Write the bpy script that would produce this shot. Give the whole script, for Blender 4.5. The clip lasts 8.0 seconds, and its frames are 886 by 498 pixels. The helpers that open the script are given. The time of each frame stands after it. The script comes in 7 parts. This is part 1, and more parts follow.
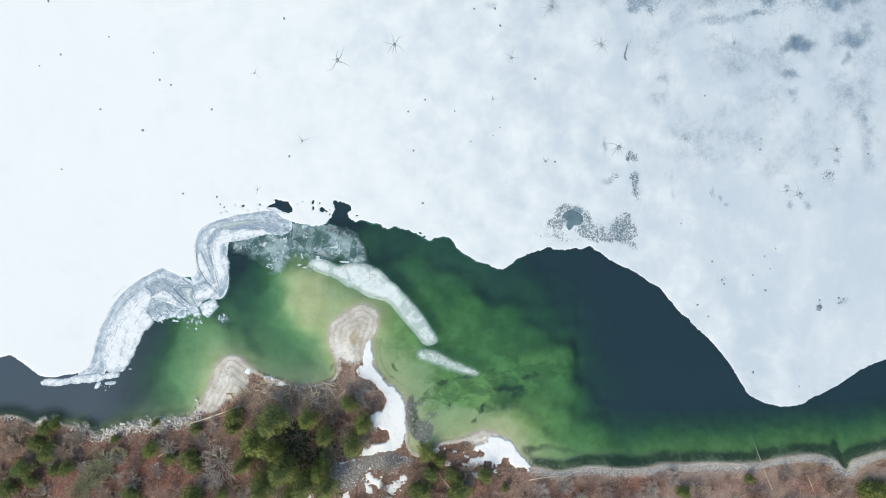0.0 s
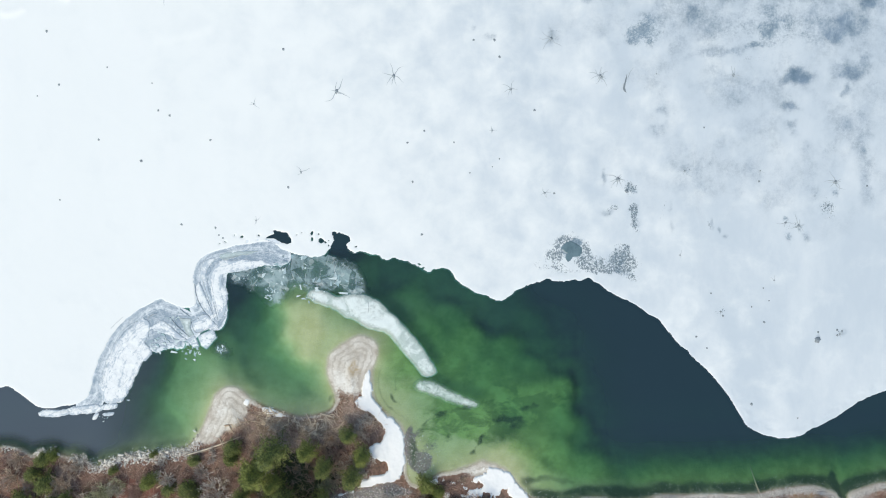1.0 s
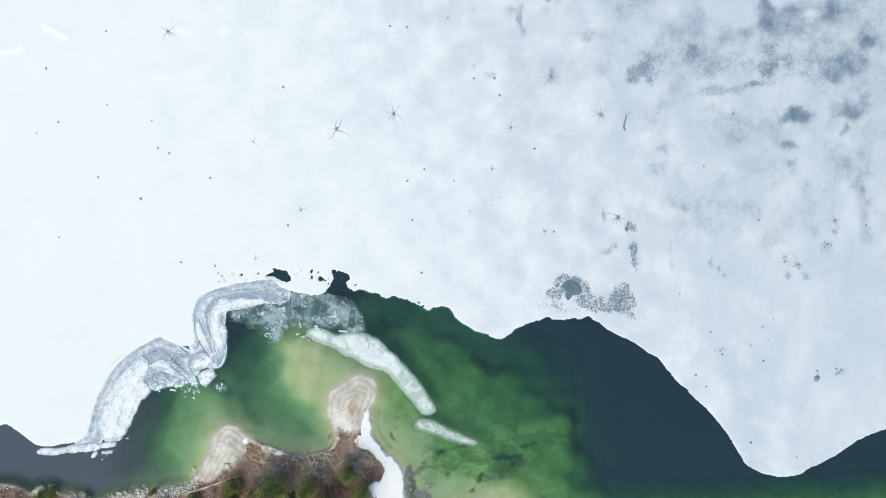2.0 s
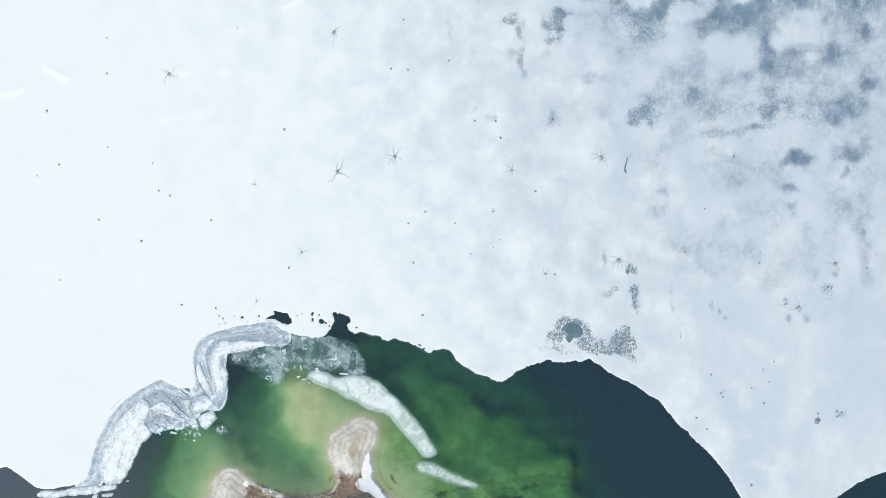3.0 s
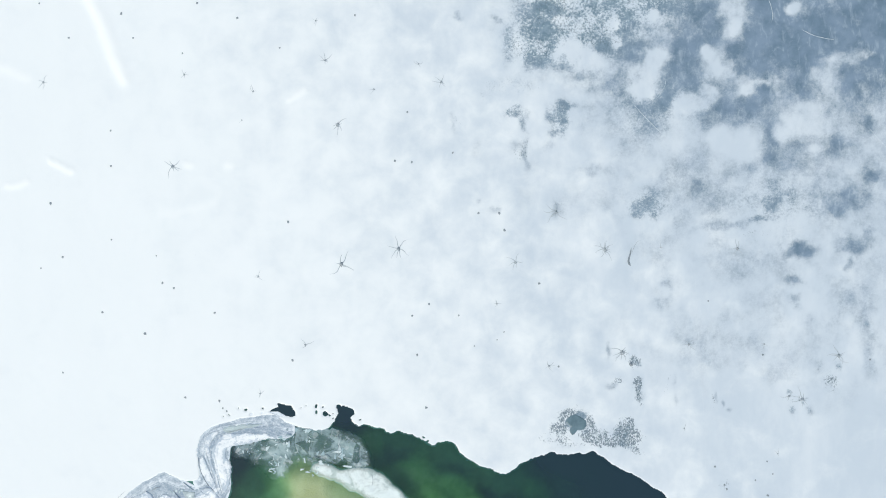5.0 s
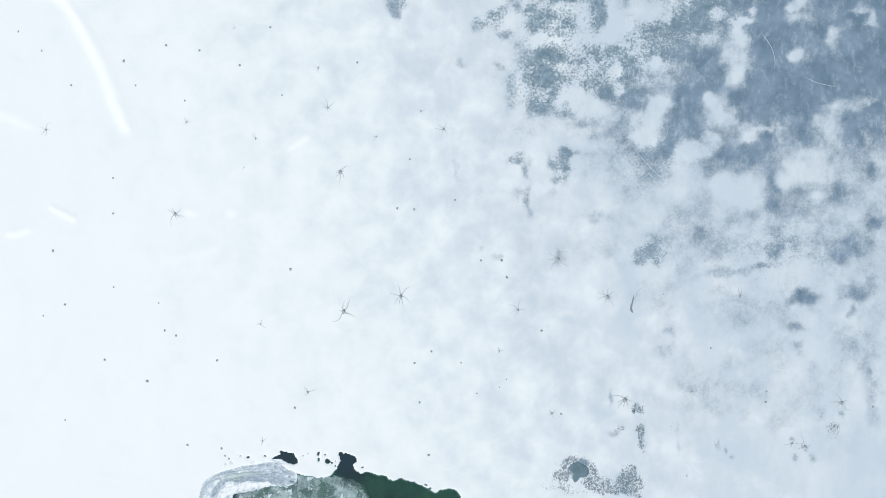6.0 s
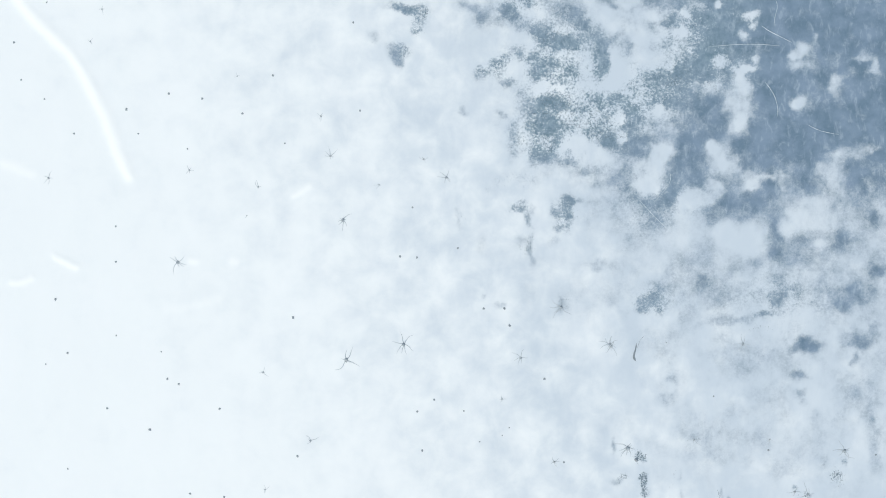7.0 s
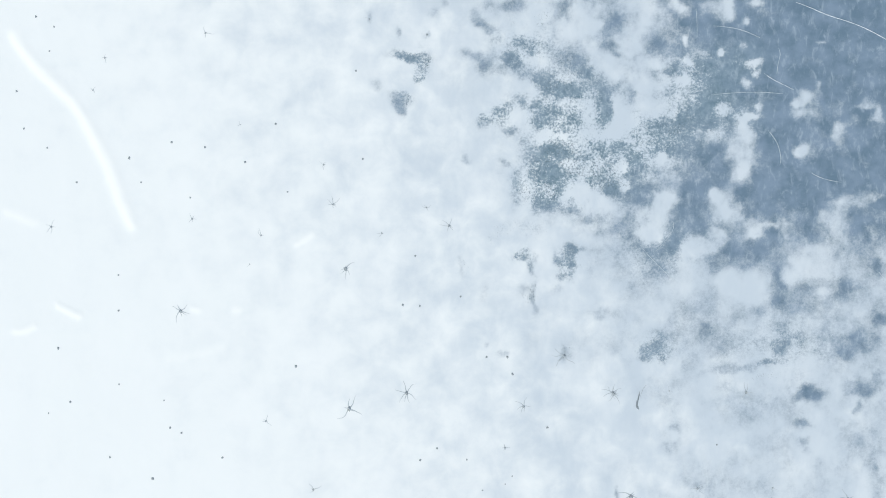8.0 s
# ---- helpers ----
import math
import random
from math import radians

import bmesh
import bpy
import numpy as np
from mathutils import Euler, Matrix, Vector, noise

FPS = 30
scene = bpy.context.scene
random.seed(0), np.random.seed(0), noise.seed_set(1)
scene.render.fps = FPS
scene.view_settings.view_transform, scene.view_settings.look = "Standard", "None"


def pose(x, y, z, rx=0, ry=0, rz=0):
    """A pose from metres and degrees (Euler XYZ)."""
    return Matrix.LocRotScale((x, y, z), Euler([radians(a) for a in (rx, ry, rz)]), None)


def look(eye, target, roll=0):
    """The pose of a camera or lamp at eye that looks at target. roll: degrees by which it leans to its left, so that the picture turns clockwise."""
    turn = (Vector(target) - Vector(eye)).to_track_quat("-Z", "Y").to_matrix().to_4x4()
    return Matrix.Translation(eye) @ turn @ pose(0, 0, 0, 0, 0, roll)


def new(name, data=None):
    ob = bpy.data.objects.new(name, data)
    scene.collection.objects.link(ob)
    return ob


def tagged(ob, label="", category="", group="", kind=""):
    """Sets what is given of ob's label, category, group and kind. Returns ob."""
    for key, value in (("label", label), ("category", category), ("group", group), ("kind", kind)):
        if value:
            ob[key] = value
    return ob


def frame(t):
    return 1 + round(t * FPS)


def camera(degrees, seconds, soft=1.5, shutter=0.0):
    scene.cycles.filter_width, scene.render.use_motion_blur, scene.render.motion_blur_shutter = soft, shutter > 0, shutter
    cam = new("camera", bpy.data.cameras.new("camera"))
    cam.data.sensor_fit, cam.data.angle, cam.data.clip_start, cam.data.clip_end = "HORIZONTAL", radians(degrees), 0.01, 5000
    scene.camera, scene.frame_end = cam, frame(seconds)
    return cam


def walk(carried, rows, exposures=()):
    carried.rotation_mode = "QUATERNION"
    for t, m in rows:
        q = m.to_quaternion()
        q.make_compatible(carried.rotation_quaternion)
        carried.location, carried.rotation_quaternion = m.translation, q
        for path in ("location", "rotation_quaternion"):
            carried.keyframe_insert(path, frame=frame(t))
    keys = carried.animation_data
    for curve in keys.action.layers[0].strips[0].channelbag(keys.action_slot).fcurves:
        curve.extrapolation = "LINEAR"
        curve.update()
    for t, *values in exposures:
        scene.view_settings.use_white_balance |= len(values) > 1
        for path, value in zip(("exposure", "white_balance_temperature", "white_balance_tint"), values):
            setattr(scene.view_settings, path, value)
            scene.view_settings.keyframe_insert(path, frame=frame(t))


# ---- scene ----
cam = camera(61.9, 8.0, soft=1.0)
METRES, EYE, TILT, LEAN, TURN = 53.3, 115.0, -90.0, 0.0, 0.0
ROWS = [
    (0.0, 0.0, 0.0, 0.0, -0.0, 0.0, -0.0),
    (0.5, -0.0032, 0.0009, 0.0435, -0.13, -0.02, -0.04),
    (1.0, -0.0051, 0.0018, 0.0922, -0.21, -0.02, -0.1),
    (1.5, -0.0079, 0.0024, 0.1447, -0.3, 0.02, -0.16),
    (3.0, -0.0189, 0.0025, 0.3226, -0.5, 0.12, -0.24),
    (3.5, -0.022, 0.002, 0.3879, -0.52, 0.14, -0.25),
    (4.0, -0.0261, 0.0017, 0.4521, -0.57, 0.2, -0.25),
    (4.5, -0.03, 0.0014, 0.5187, -0.57, 0.24, -0.25),
    (6.0, -0.0409, 0.0017, 0.7207, -0.56, 0.35, -0.26),
    (6.5, -0.0449, 0.0017, 0.79, -0.55, 0.37, -0.26),
    (7.0, -0.0491, 0.0015, 0.8586, -0.55, 0.42, -0.26),
    (7.5, -0.0532, 0.0017, 0.9276, -0.54, 0.46, -0.25),
    (8.0, -0.0568, 0.0016, 0.9983, -0.52, 0.46, -0.24),
]
walk(cam, [(t, pose(0, 0, EYE, TILT, LEAN, TURN) @ pose(METRES * x, METRES * y, METRES * z, 90 + pitch, roll, yaw)) for t, x, y, z, yaw, pitch, roll in ROWS],
     exposures=[(0.0, 0.42, 7300, 3), (8.0, 0.42, 7300, 3)])

# ---- sky and sun: veiled spring sun from the south-west ----
SUN_UP, SUN_FROM = 50.0, 215.0   # elevation; compass bearing, north is +y
world = bpy.data.worlds.new("sky")
scene.world = world
world.use_nodes = True
wn = world.node_tree
sky = wn.nodes.new("ShaderNodeTexSky")
sky.sky_type, sky.sun_disc = "NISHITA", False
sky.sun_elevation, sky.sun_rotation = radians(SUN_UP), radians(SUN_FROM)
wn.links.new(sky.outputs[0], wn.nodes["Background"].inputs[0])
wn.nodes["Background"].inputs[1].default_value = 0.15
sun = new("sun", bpy.data.lights.new("sun", "SUN"))
sun.data.energy, sun.data.angle, sun.data.color = 1.5, radians(24.0), (1.0, 0.95, 0.88)
_b = radians(SUN_FROM)
_c = math.cos(radians(SUN_UP))
sun.matrix_world = look((100 * math.sin(_b) * _c, 100 * math.cos(_b) * _c, 100 * math.sin(radians(SUN_UP))), (0, 0, 0))


# ---- node helpers ----
class Nodes:
    """A small builder for one node material."""

    def __init__(self, name):
        self.mat = bpy.data.materials.new(name)
        self.mat.use_nodes = True
        self.tree = self.mat.node_tree
        self.tree.nodes.clear()
        self.out = self.tree.nodes.new("ShaderNodeOutputMaterial")
        self.pos = self.tree.nodes.new("ShaderNodeTexCoord").outputs["Object"]

    def put(self, socket, value):
        if isinstance(value, bpy.types.NodeSocket):
            self.tree.links.new(value, socket)
        elif isinstance(value, (tuple, list)) and len(value) == 3 and socket.type == "RGBA":
            socket.default_value = (*value, 1)
        else:
            socket.default_value = value

    def noise(self, scale, detail=4, rough=0.55, stretch=None, warp=0.0):
        n = self.tree.nodes.new("ShaderNodeTexNoise")
        n.inputs["Scale"].default_value, n.inputs["Detail"].default_value = scale, detail
        n.inputs["Roughness"].default_value, n.inputs["Distortion"].default_value = rough, warp
        self.put(n.inputs["Vector"], self.stretched(stretch) if stretch else self.pos)
        return n.outputs["Fac"]

    def stretched(self, scale, turn=0):
        m = self.tree.nodes.new("ShaderNodeMapping")
        m.inputs["Scale"].default_value, m.inputs["Rotation"].default_value = scale, (0, 0, radians(turn))
        self.put(m.inputs["Vector"], self.pos)
        return m.outputs[0]

    def bent(self, amount, scale):
        """The place, shifted about by noise."""
        t = self.tree.nodes.new("ShaderNodeTexNoise")
        t.inputs["Scale"].default_value, t.inputs["Detail"].default_value = scale, 4
        self.put(t.inputs["Vector"], self.pos)
        m = self.tree.nodes.new("ShaderNodeVectorMath")
        m.operation = "MULTIPLY_ADD"
        self.put(m.inputs[0], t.outputs["Color"])
        m.inputs[1].default_value = (amount, amount, 0)
        self.put(m.inputs[2], self.pos)
        return m.outputs[0]

    def bands(self, value, per_metre, wobble):
        """Streaks that run along the lines of equal value."""
        t = self.tree.nodes.new("ShaderNodeTexNoise")
        t.noise_dimensions = "1D"
        t.inputs["Scale"].default_value, t.inputs["Detail"].default_value, t.inputs["Roughness"].default_value = per_metre, 4, 0.65
        self.put(t.inputs["W"], self.math("ADD", value, self.math("MULTIPLY", self.noise(0.35, 3), wobble)))
        return t.outputs["Fac"]

    def cells(self, scale, feature="F1", out="Distance", bend=0.0):
        n = self.tree.nodes.new("ShaderNodeTexVoronoi")
        n.feature = feature
        n.inputs["Scale"].default_value = scale
        self.put(n.inputs["Vector"], self.bent(bend, scale * 1.3) if bend else self.pos)
        return n.outputs[out]

    def attr(self, name):
        n = self.tree.nodes.new("ShaderNodeAttribute")
        n.attribute_name = name
        return n.outputs["Fac"]

    def gloss(self, base=0.02):
        """How much of the light is mirrored, by the angle of view."""
        w = self.tree.nodes.new("ShaderNodeLayerWeight")
        w.inputs["Blend"].default_value = 0.5
        return self.math("ADD", self.math("MULTIPLY", self.math("POWER", w.outputs["Facing"], 5.0), 1.0 - base), base)

    def random(self):
        return self.tree.nodes.new("ShaderNodeObjectInfo").outputs["Random"]

    def island(self):
        return self.tree.nodes.new("ShaderNodeNewGeometry").outputs["Random Per Island"]

    def math(self, op, a, b=0.0, c=0.0):
        n = self.tree.nodes.new("ShaderNodeMath")
        n.operation = op
        for s, v in zip(n.inputs, (a, b, c)):
            self.put(s, v)
        return n.outputs[0]

    def span(self, v, a, b, lo=0.0, hi=1.0, smooth=True):
        n = self.tree.nodes.new("ShaderNodeMapRange")
        n.interpolation_type = "SMOOTHSTEP" if smooth else "LINEAR"
        for s, x in zip(n.inputs, (v, a, b, lo, hi)):
            self.put(s, x)
        return n.outputs[0]

    def mix(self, fac, a, b, mode="MIX"):
        n = self.tree.nodes.new("ShaderNodeMix")
        n.data_type, n.blend_type = "RGBA", mode
        self.put(n.inputs[0], fac)
        self.put(n.inputs[6], a)
        self.put(n.inputs[7], b)
        return n.outputs[2]

    def bump(self, height, strength=0.3, distance=0.05):
        n = self.tree.nodes.new("ShaderNodeBump")
        n.inputs["Strength"].default_value, n.inputs["Distance"].default_value = strength, distance
        self.put(n.inputs["Height"], height)
        return n.outputs[0]

    def surface(self, color, rough=0.8, normal=None, **more):
        n = self.tree.nodes.new("ShaderNodeBsdfPrincipled")
        self.put(n.inputs["Base Color"], color)
        self.put(n.inputs["Roughness"], rough)
        if normal is not None:
            self.put(n.inputs["Normal"], normal)
        for key, v in more.items():
            self.put(n.inputs[key.replace("_", " ")], v)
        return n.outputs[0]

    def shader(self, kind, color, **more):
        n = self.tree.nodes.new(kind)
        self.put(n.inputs["Color"], color)
        for key, v in more.items():
            self.put(n.inputs[key], v)
        return n.outputs[0]

    def blend(self, fac, a, b):
        n = self.tree.nodes.new("ShaderNodeMixShader")
        self.put(n.inputs[0], fac)
        self.put(n.inputs[1], a)
        self.put(n.inputs[2], b)
        return n.outputs[0]

    def done(self, shader):
        self.tree.links.new(shader, self.out.inputs[0])
        return self.mat


# ---- shapes in plan: noise and signed distances ----
def lattice(ix, iy, seed):
    h = (ix * 374761393 + iy * 668265263 + seed * 982451653) & 0xFFFFFFFF
    h = ((h ^ (h >> 13)) * 1274126177) & 0xFFFFFFFF
    return ((h ^ (h >> 16)) & 0xFFFF) / 65535.0


def value_noise(x, y, seed=0):
    x, y = np.asarray(x, float), np.asarray(y, float)
    fx, fy = np.floor(x), np.floor(y)
    ix, iy = fx.astype(np.int64), fy.astype(np.int64)
    u, v = x - fx, y - fy
    u, v = u * u * (3 - 2 * u), v * v * (3 - 2 * v)
    a, b = lattice(ix, iy, seed), lattice(ix + 1, iy, seed)
    c, d = lattice(ix, iy + 1, seed), lattice(ix + 1, iy + 1, seed)
    return (a + (b - a) * u) * (1 - v) + (c + (d - c) * u) * v


def fbm(x, y, scale, octaves=4, seed=0, rough=0.5):
    """Layered noise about 0, within about 0.5; scale is the size of the largest lumps in metres."""
    total, amp, norm = 0.0, 1.0, 0.0
    x, y = np.asarray(x, float) / scale, np.asarray(y, float) / scale
    for k in range(octaves):
        total = total + amp * (value_noise(x * 2 ** k + 17.3 * k, y * 2 ** k - 9.1 * k, seed + k) - 0.5)
        norm += amp
        amp *= rough
    return total / norm


def smooth(v, a, b):
    t = np.clip((v - a) / (b - a), 0, 1)
    return t * t * (3 - 2 * t)


def rounded(points, times=2, closed=True):
    p = np.array(points, float)
    for _ in range(times):
        q = np.roll(p, -1, axis=0) if closed else p[1:]
        base = p if closed else p[:-1]
        p = np.stack([base * 0.75 + q * 0.25, base * 0.25 + q * 0.75], axis=1).reshape(-1, 2)
    return p


def inside_by(x, y, poly):
    """Signed distance in metres from the outline poly: positive inside."""
    x, y = np.asarray(x, float), np.asarray(y, float)
    best = np.full(x.shape, 1e18)
    odd = np.zeros(x.shape, bool)
    for (ax, ay), (bx, by) in zip(poly, np.roll(poly, -1, axis=0)):
        dx, dy = bx - ax, by - ay
        px, py = x - ax, y - ay
        t = np.clip((px * dx + py * dy) / (dx * dx + dy * dy + 1e-12), 0, 1)
        best = np.minimum(best, (px - t * dx) ** 2 + (py - t * dy) ** 2)
        if ay != by:
            odd ^= ((ay > y) != (by > y)) & (px < (y - ay) * dx / dy)
    return np.where(odd, 1, -1) * np.sqrt(best)


def spots(x, y, rows, total=None):
    """Soft round spots (x, y, radius x, radius y, amount, turn) added up."""
    total = np.zeros(np.shape(x)) if total is None else total
    for px, py, rx, ry, amount, *turn in rows:
        a = radians(turn[0]) if turn else 0.0
        u = (x - px) * math.cos(a) + (y - py) * math.sin(a)
        v = -(x - px) * math.sin(a) + (y - py) * math.cos(a)
        total += amount * np.exp(-(np.abs((u / rx) ** 2 + (v / ry) ** 2)) ** 1.5)
    return total


def spread(lo, hi, step, out=0.0, grow=1.35):
    """Even steps from lo to hi, then growing ones out to the distance out."""
    mid = np.arange(lo, hi + step / 2, step)
    if not out:
        return mid
    side, d, s = [], 0.0, step
    while d < out:
        s *= grow
        d += s
        side.append(d)
    side = np.array(side)
    return np.concatenate([(lo - side)[::-1], mid, mid[-1] + side])


def sheet(name, xs, ys, height, material, keep=None, **fields):
    """One gridded sheet over xs and ys with the heights given; fields become point attributes."""
    nx, ny = len(xs), len(ys)
    gx, gy = np.meshgrid(xs, ys)
    co = np.stack([gx, gy, height], axis=-1).reshape(-1, 3)
    i = (np.arange(ny - 1)[:, None] * nx + np.arange(nx - 1)[None, :])
    quads = np.stack([i, i + 1, i + 1 + nx, i + nx], axis=-1)
    if keep is not None:
        k = keep[:-1, :-1] | keep[1:, :-1] | keep[:-1, 1:] | keep[1:, 1:]
        quads = quads[k]
    quads = quads.reshape(-1, 4)
    used = np.unique(quads)
    renum = np.zeros(len(co), np.int64)
    renum[used] = np.arange(len(used))
    co, quads = co[used], renum[quads]
    me = bpy.data.meshes.new(name)
    me.vertices.add(len(co))
    me.vertices.foreach_set("co", co.ravel())
    me.loops.add(quads.size)
    me.loops.foreach_set("vertex_index", quads.ravel().astype(np.int32))
    me.polygons.add(len(quads))
    me.polygons.foreach_set("loop_start", np.arange(0, quads.size, 4, dtype=np.int32))
    me.polygons.foreach_set("use_smooth", np.ones(len(quads), bool))
    me.update(calc_edges=True)
    for key, values in fields.items():
        at = me.attributes.new(key, "FLOAT", "POINT")
        at.data.foreach_set("value", np.asarray(values, np.float32).reshape(-1)[used])
    me.materials.append(material)
    return new(name, me)


def solid(name, verts, faces, material, flat=False):
    me = bpy.data.meshes.new(name)
    me.from_pydata([tuple(map(float, v)) for v in verts], [], [tuple(f) for f in faces])
    me.polygons.foreach_set("use_smooth", np.full(len(me.polygons), not flat))
    me.materials.append(material)
    return me




# ---- materials ----
def make_snow_ice():
    """Snow-covered lake ice; the point value 'bare' says how far the snow is gone from the grey ice, 'lace' how frayed its rims are."""
    n = Nodes("snow covered ice")
    bare = n.attr("bare")
    frayed = n.attr("lace")
    lace = n.math("SUBTRACT", n.noise(2.6, 8, 0.86, warp=0.25), 0.5)
    mid = n.math("SUBTRACT", n.noise(0.45, 6, 0.6, warp=0.4), 0.5)
    busy = n.span(bare, 0.04, 0.45, 0.12, 1.0)
    grain = n.math("ADD", n.math("MULTIPLY", mid, 0.75), n.math("MULTIPLY", lace, n.math("MULTIPLY_ADD", frayed, 1.9, 1.0)))
    cover = n.math("ADD", n.math("SUBTRACT", bare, n.math("MULTIPLY", frayed, 0.16)), n.math("MULTIPLY", grain, busy))
    gone = n.mix(frayed, n.span(cover, 0.02, 0.92), n.span(cover, 0.26, 0.64))
    grey = n.mix(n.span(n.noise(0.30, 6, 0.6), 0.32, 0.68), (0.135, 0.205, 0.270), (0.215, 0.290, 0.375))
    grey = n.mix(n.math("MULTIPLY", frayed, 0.6), grey, n.mix(n.span(n.noise(1.2, 4), 0.35, 0.65), (0.150, 0.230, 0.275), (0.25, 0.335, 0.375)))
    smear = n.span(n.noise(1.0, 7, 0.68, stretch=(1.0, 0.45, 1.0), warp=0.6), 0.50, 0.72, 0.0, 0.38)
    grey = n.mix(smear, grey, (0.52, 0.59, 0.66))
    dots = n.math("ADD", n.noise(5.2, 4, 0.75, stretch=(1.0, 0.75, 1.0)), n.math("MULTIPLY", n.math("SUBTRACT", n.attr("speck"), 0.5), 0.40))
    dots = n.span(dots, 0.535, 0.62)
    damp = n.span(n.math("ADD", n.attr("thin"), n.math("MULTIPLY", n.math("SUBTRACT", n.noise(0.20, 6, 0.56, warp=0.2), 0.5), n.span(n.attr("thin"), 0.0, 0.8, 0.8, 1.7))), 0.0, 1.0)
    snow = n.mix(damp, (0.85, 0.868, 0.865), (0.575, 0.635, 0.69))
    drift = n.span(n.noise(0.10, 5, 0.6, stretch=(1.0, 0.45, 1.0)), 0.40, 0.7)
    snow = n.mix(n.math("MULTIPLY", drift, 0.35), snow, (0.89, 0.90, 0.895))
    snow = n.mix(n.math("MULTIPLY", n.attr("drift"), 0.9), snow, (0.955, 0.955, 0.93))
    relief = n.math("ADD", n.noise(0.6, 6, 0.6), n.math("MULTIPLY", n.noise(9.0, 3), 0.15))
    top = n.mix(n.math("MULTIPLY", dots, 0.88), n.mix(gone, snow, grey), (0.125, 0.175, 0.21))
    return n.done(n.surface(top, n.span(gone, 0, 1, 0.75, 0.6), n.bump(relief, 0.3, 0.06), Specular_IOR_Level=0.25))


def make_water():
    """Clear lake water; the point value 'depth' (metres) thins the light that goes through."""
    n = Nodes("clear lake water")
    d = n.attr("depth")
    ch = [n.math("POWER", math.exp(-k), d) for k in (0.268, 0.066, 0.116)]
    c = n.tree.nodes.new("ShaderNodeCombineColor")
    for s, v in zip(c.inputs, ch):
        n.put(s, v)
    murk = n.math("SUBTRACT", 1.0, n.math("POWER", math.exp(-0.06), n.math("MULTIPLY", d, d)))
    # greyer blue and less clear where this point value is high
    murk = n.math("MAXIMUM", murk, n.math("MULTIPLY", n.attr("lake_tint"), 0.92))
    body = n.blend(murk, n.shader("ShaderNodeBsdfTransparent", c.outputs[0]),
                   n.shader("ShaderNodeBsdfDiffuse", n.mix(n.attr("lake_tint"), (0.0185, 0.041, 0.057), (0.072, 0.098, 0.128))))
    ripple = n.bump(n.noise(1.1, 4, 0.5), 0.06, 0.05)
    return n.done(n.blend(n.gloss(), body, n.shader("ShaderNodeBsdfGlossy", (1, 1, 1), Roughness=0.06, Normal=ripple)))


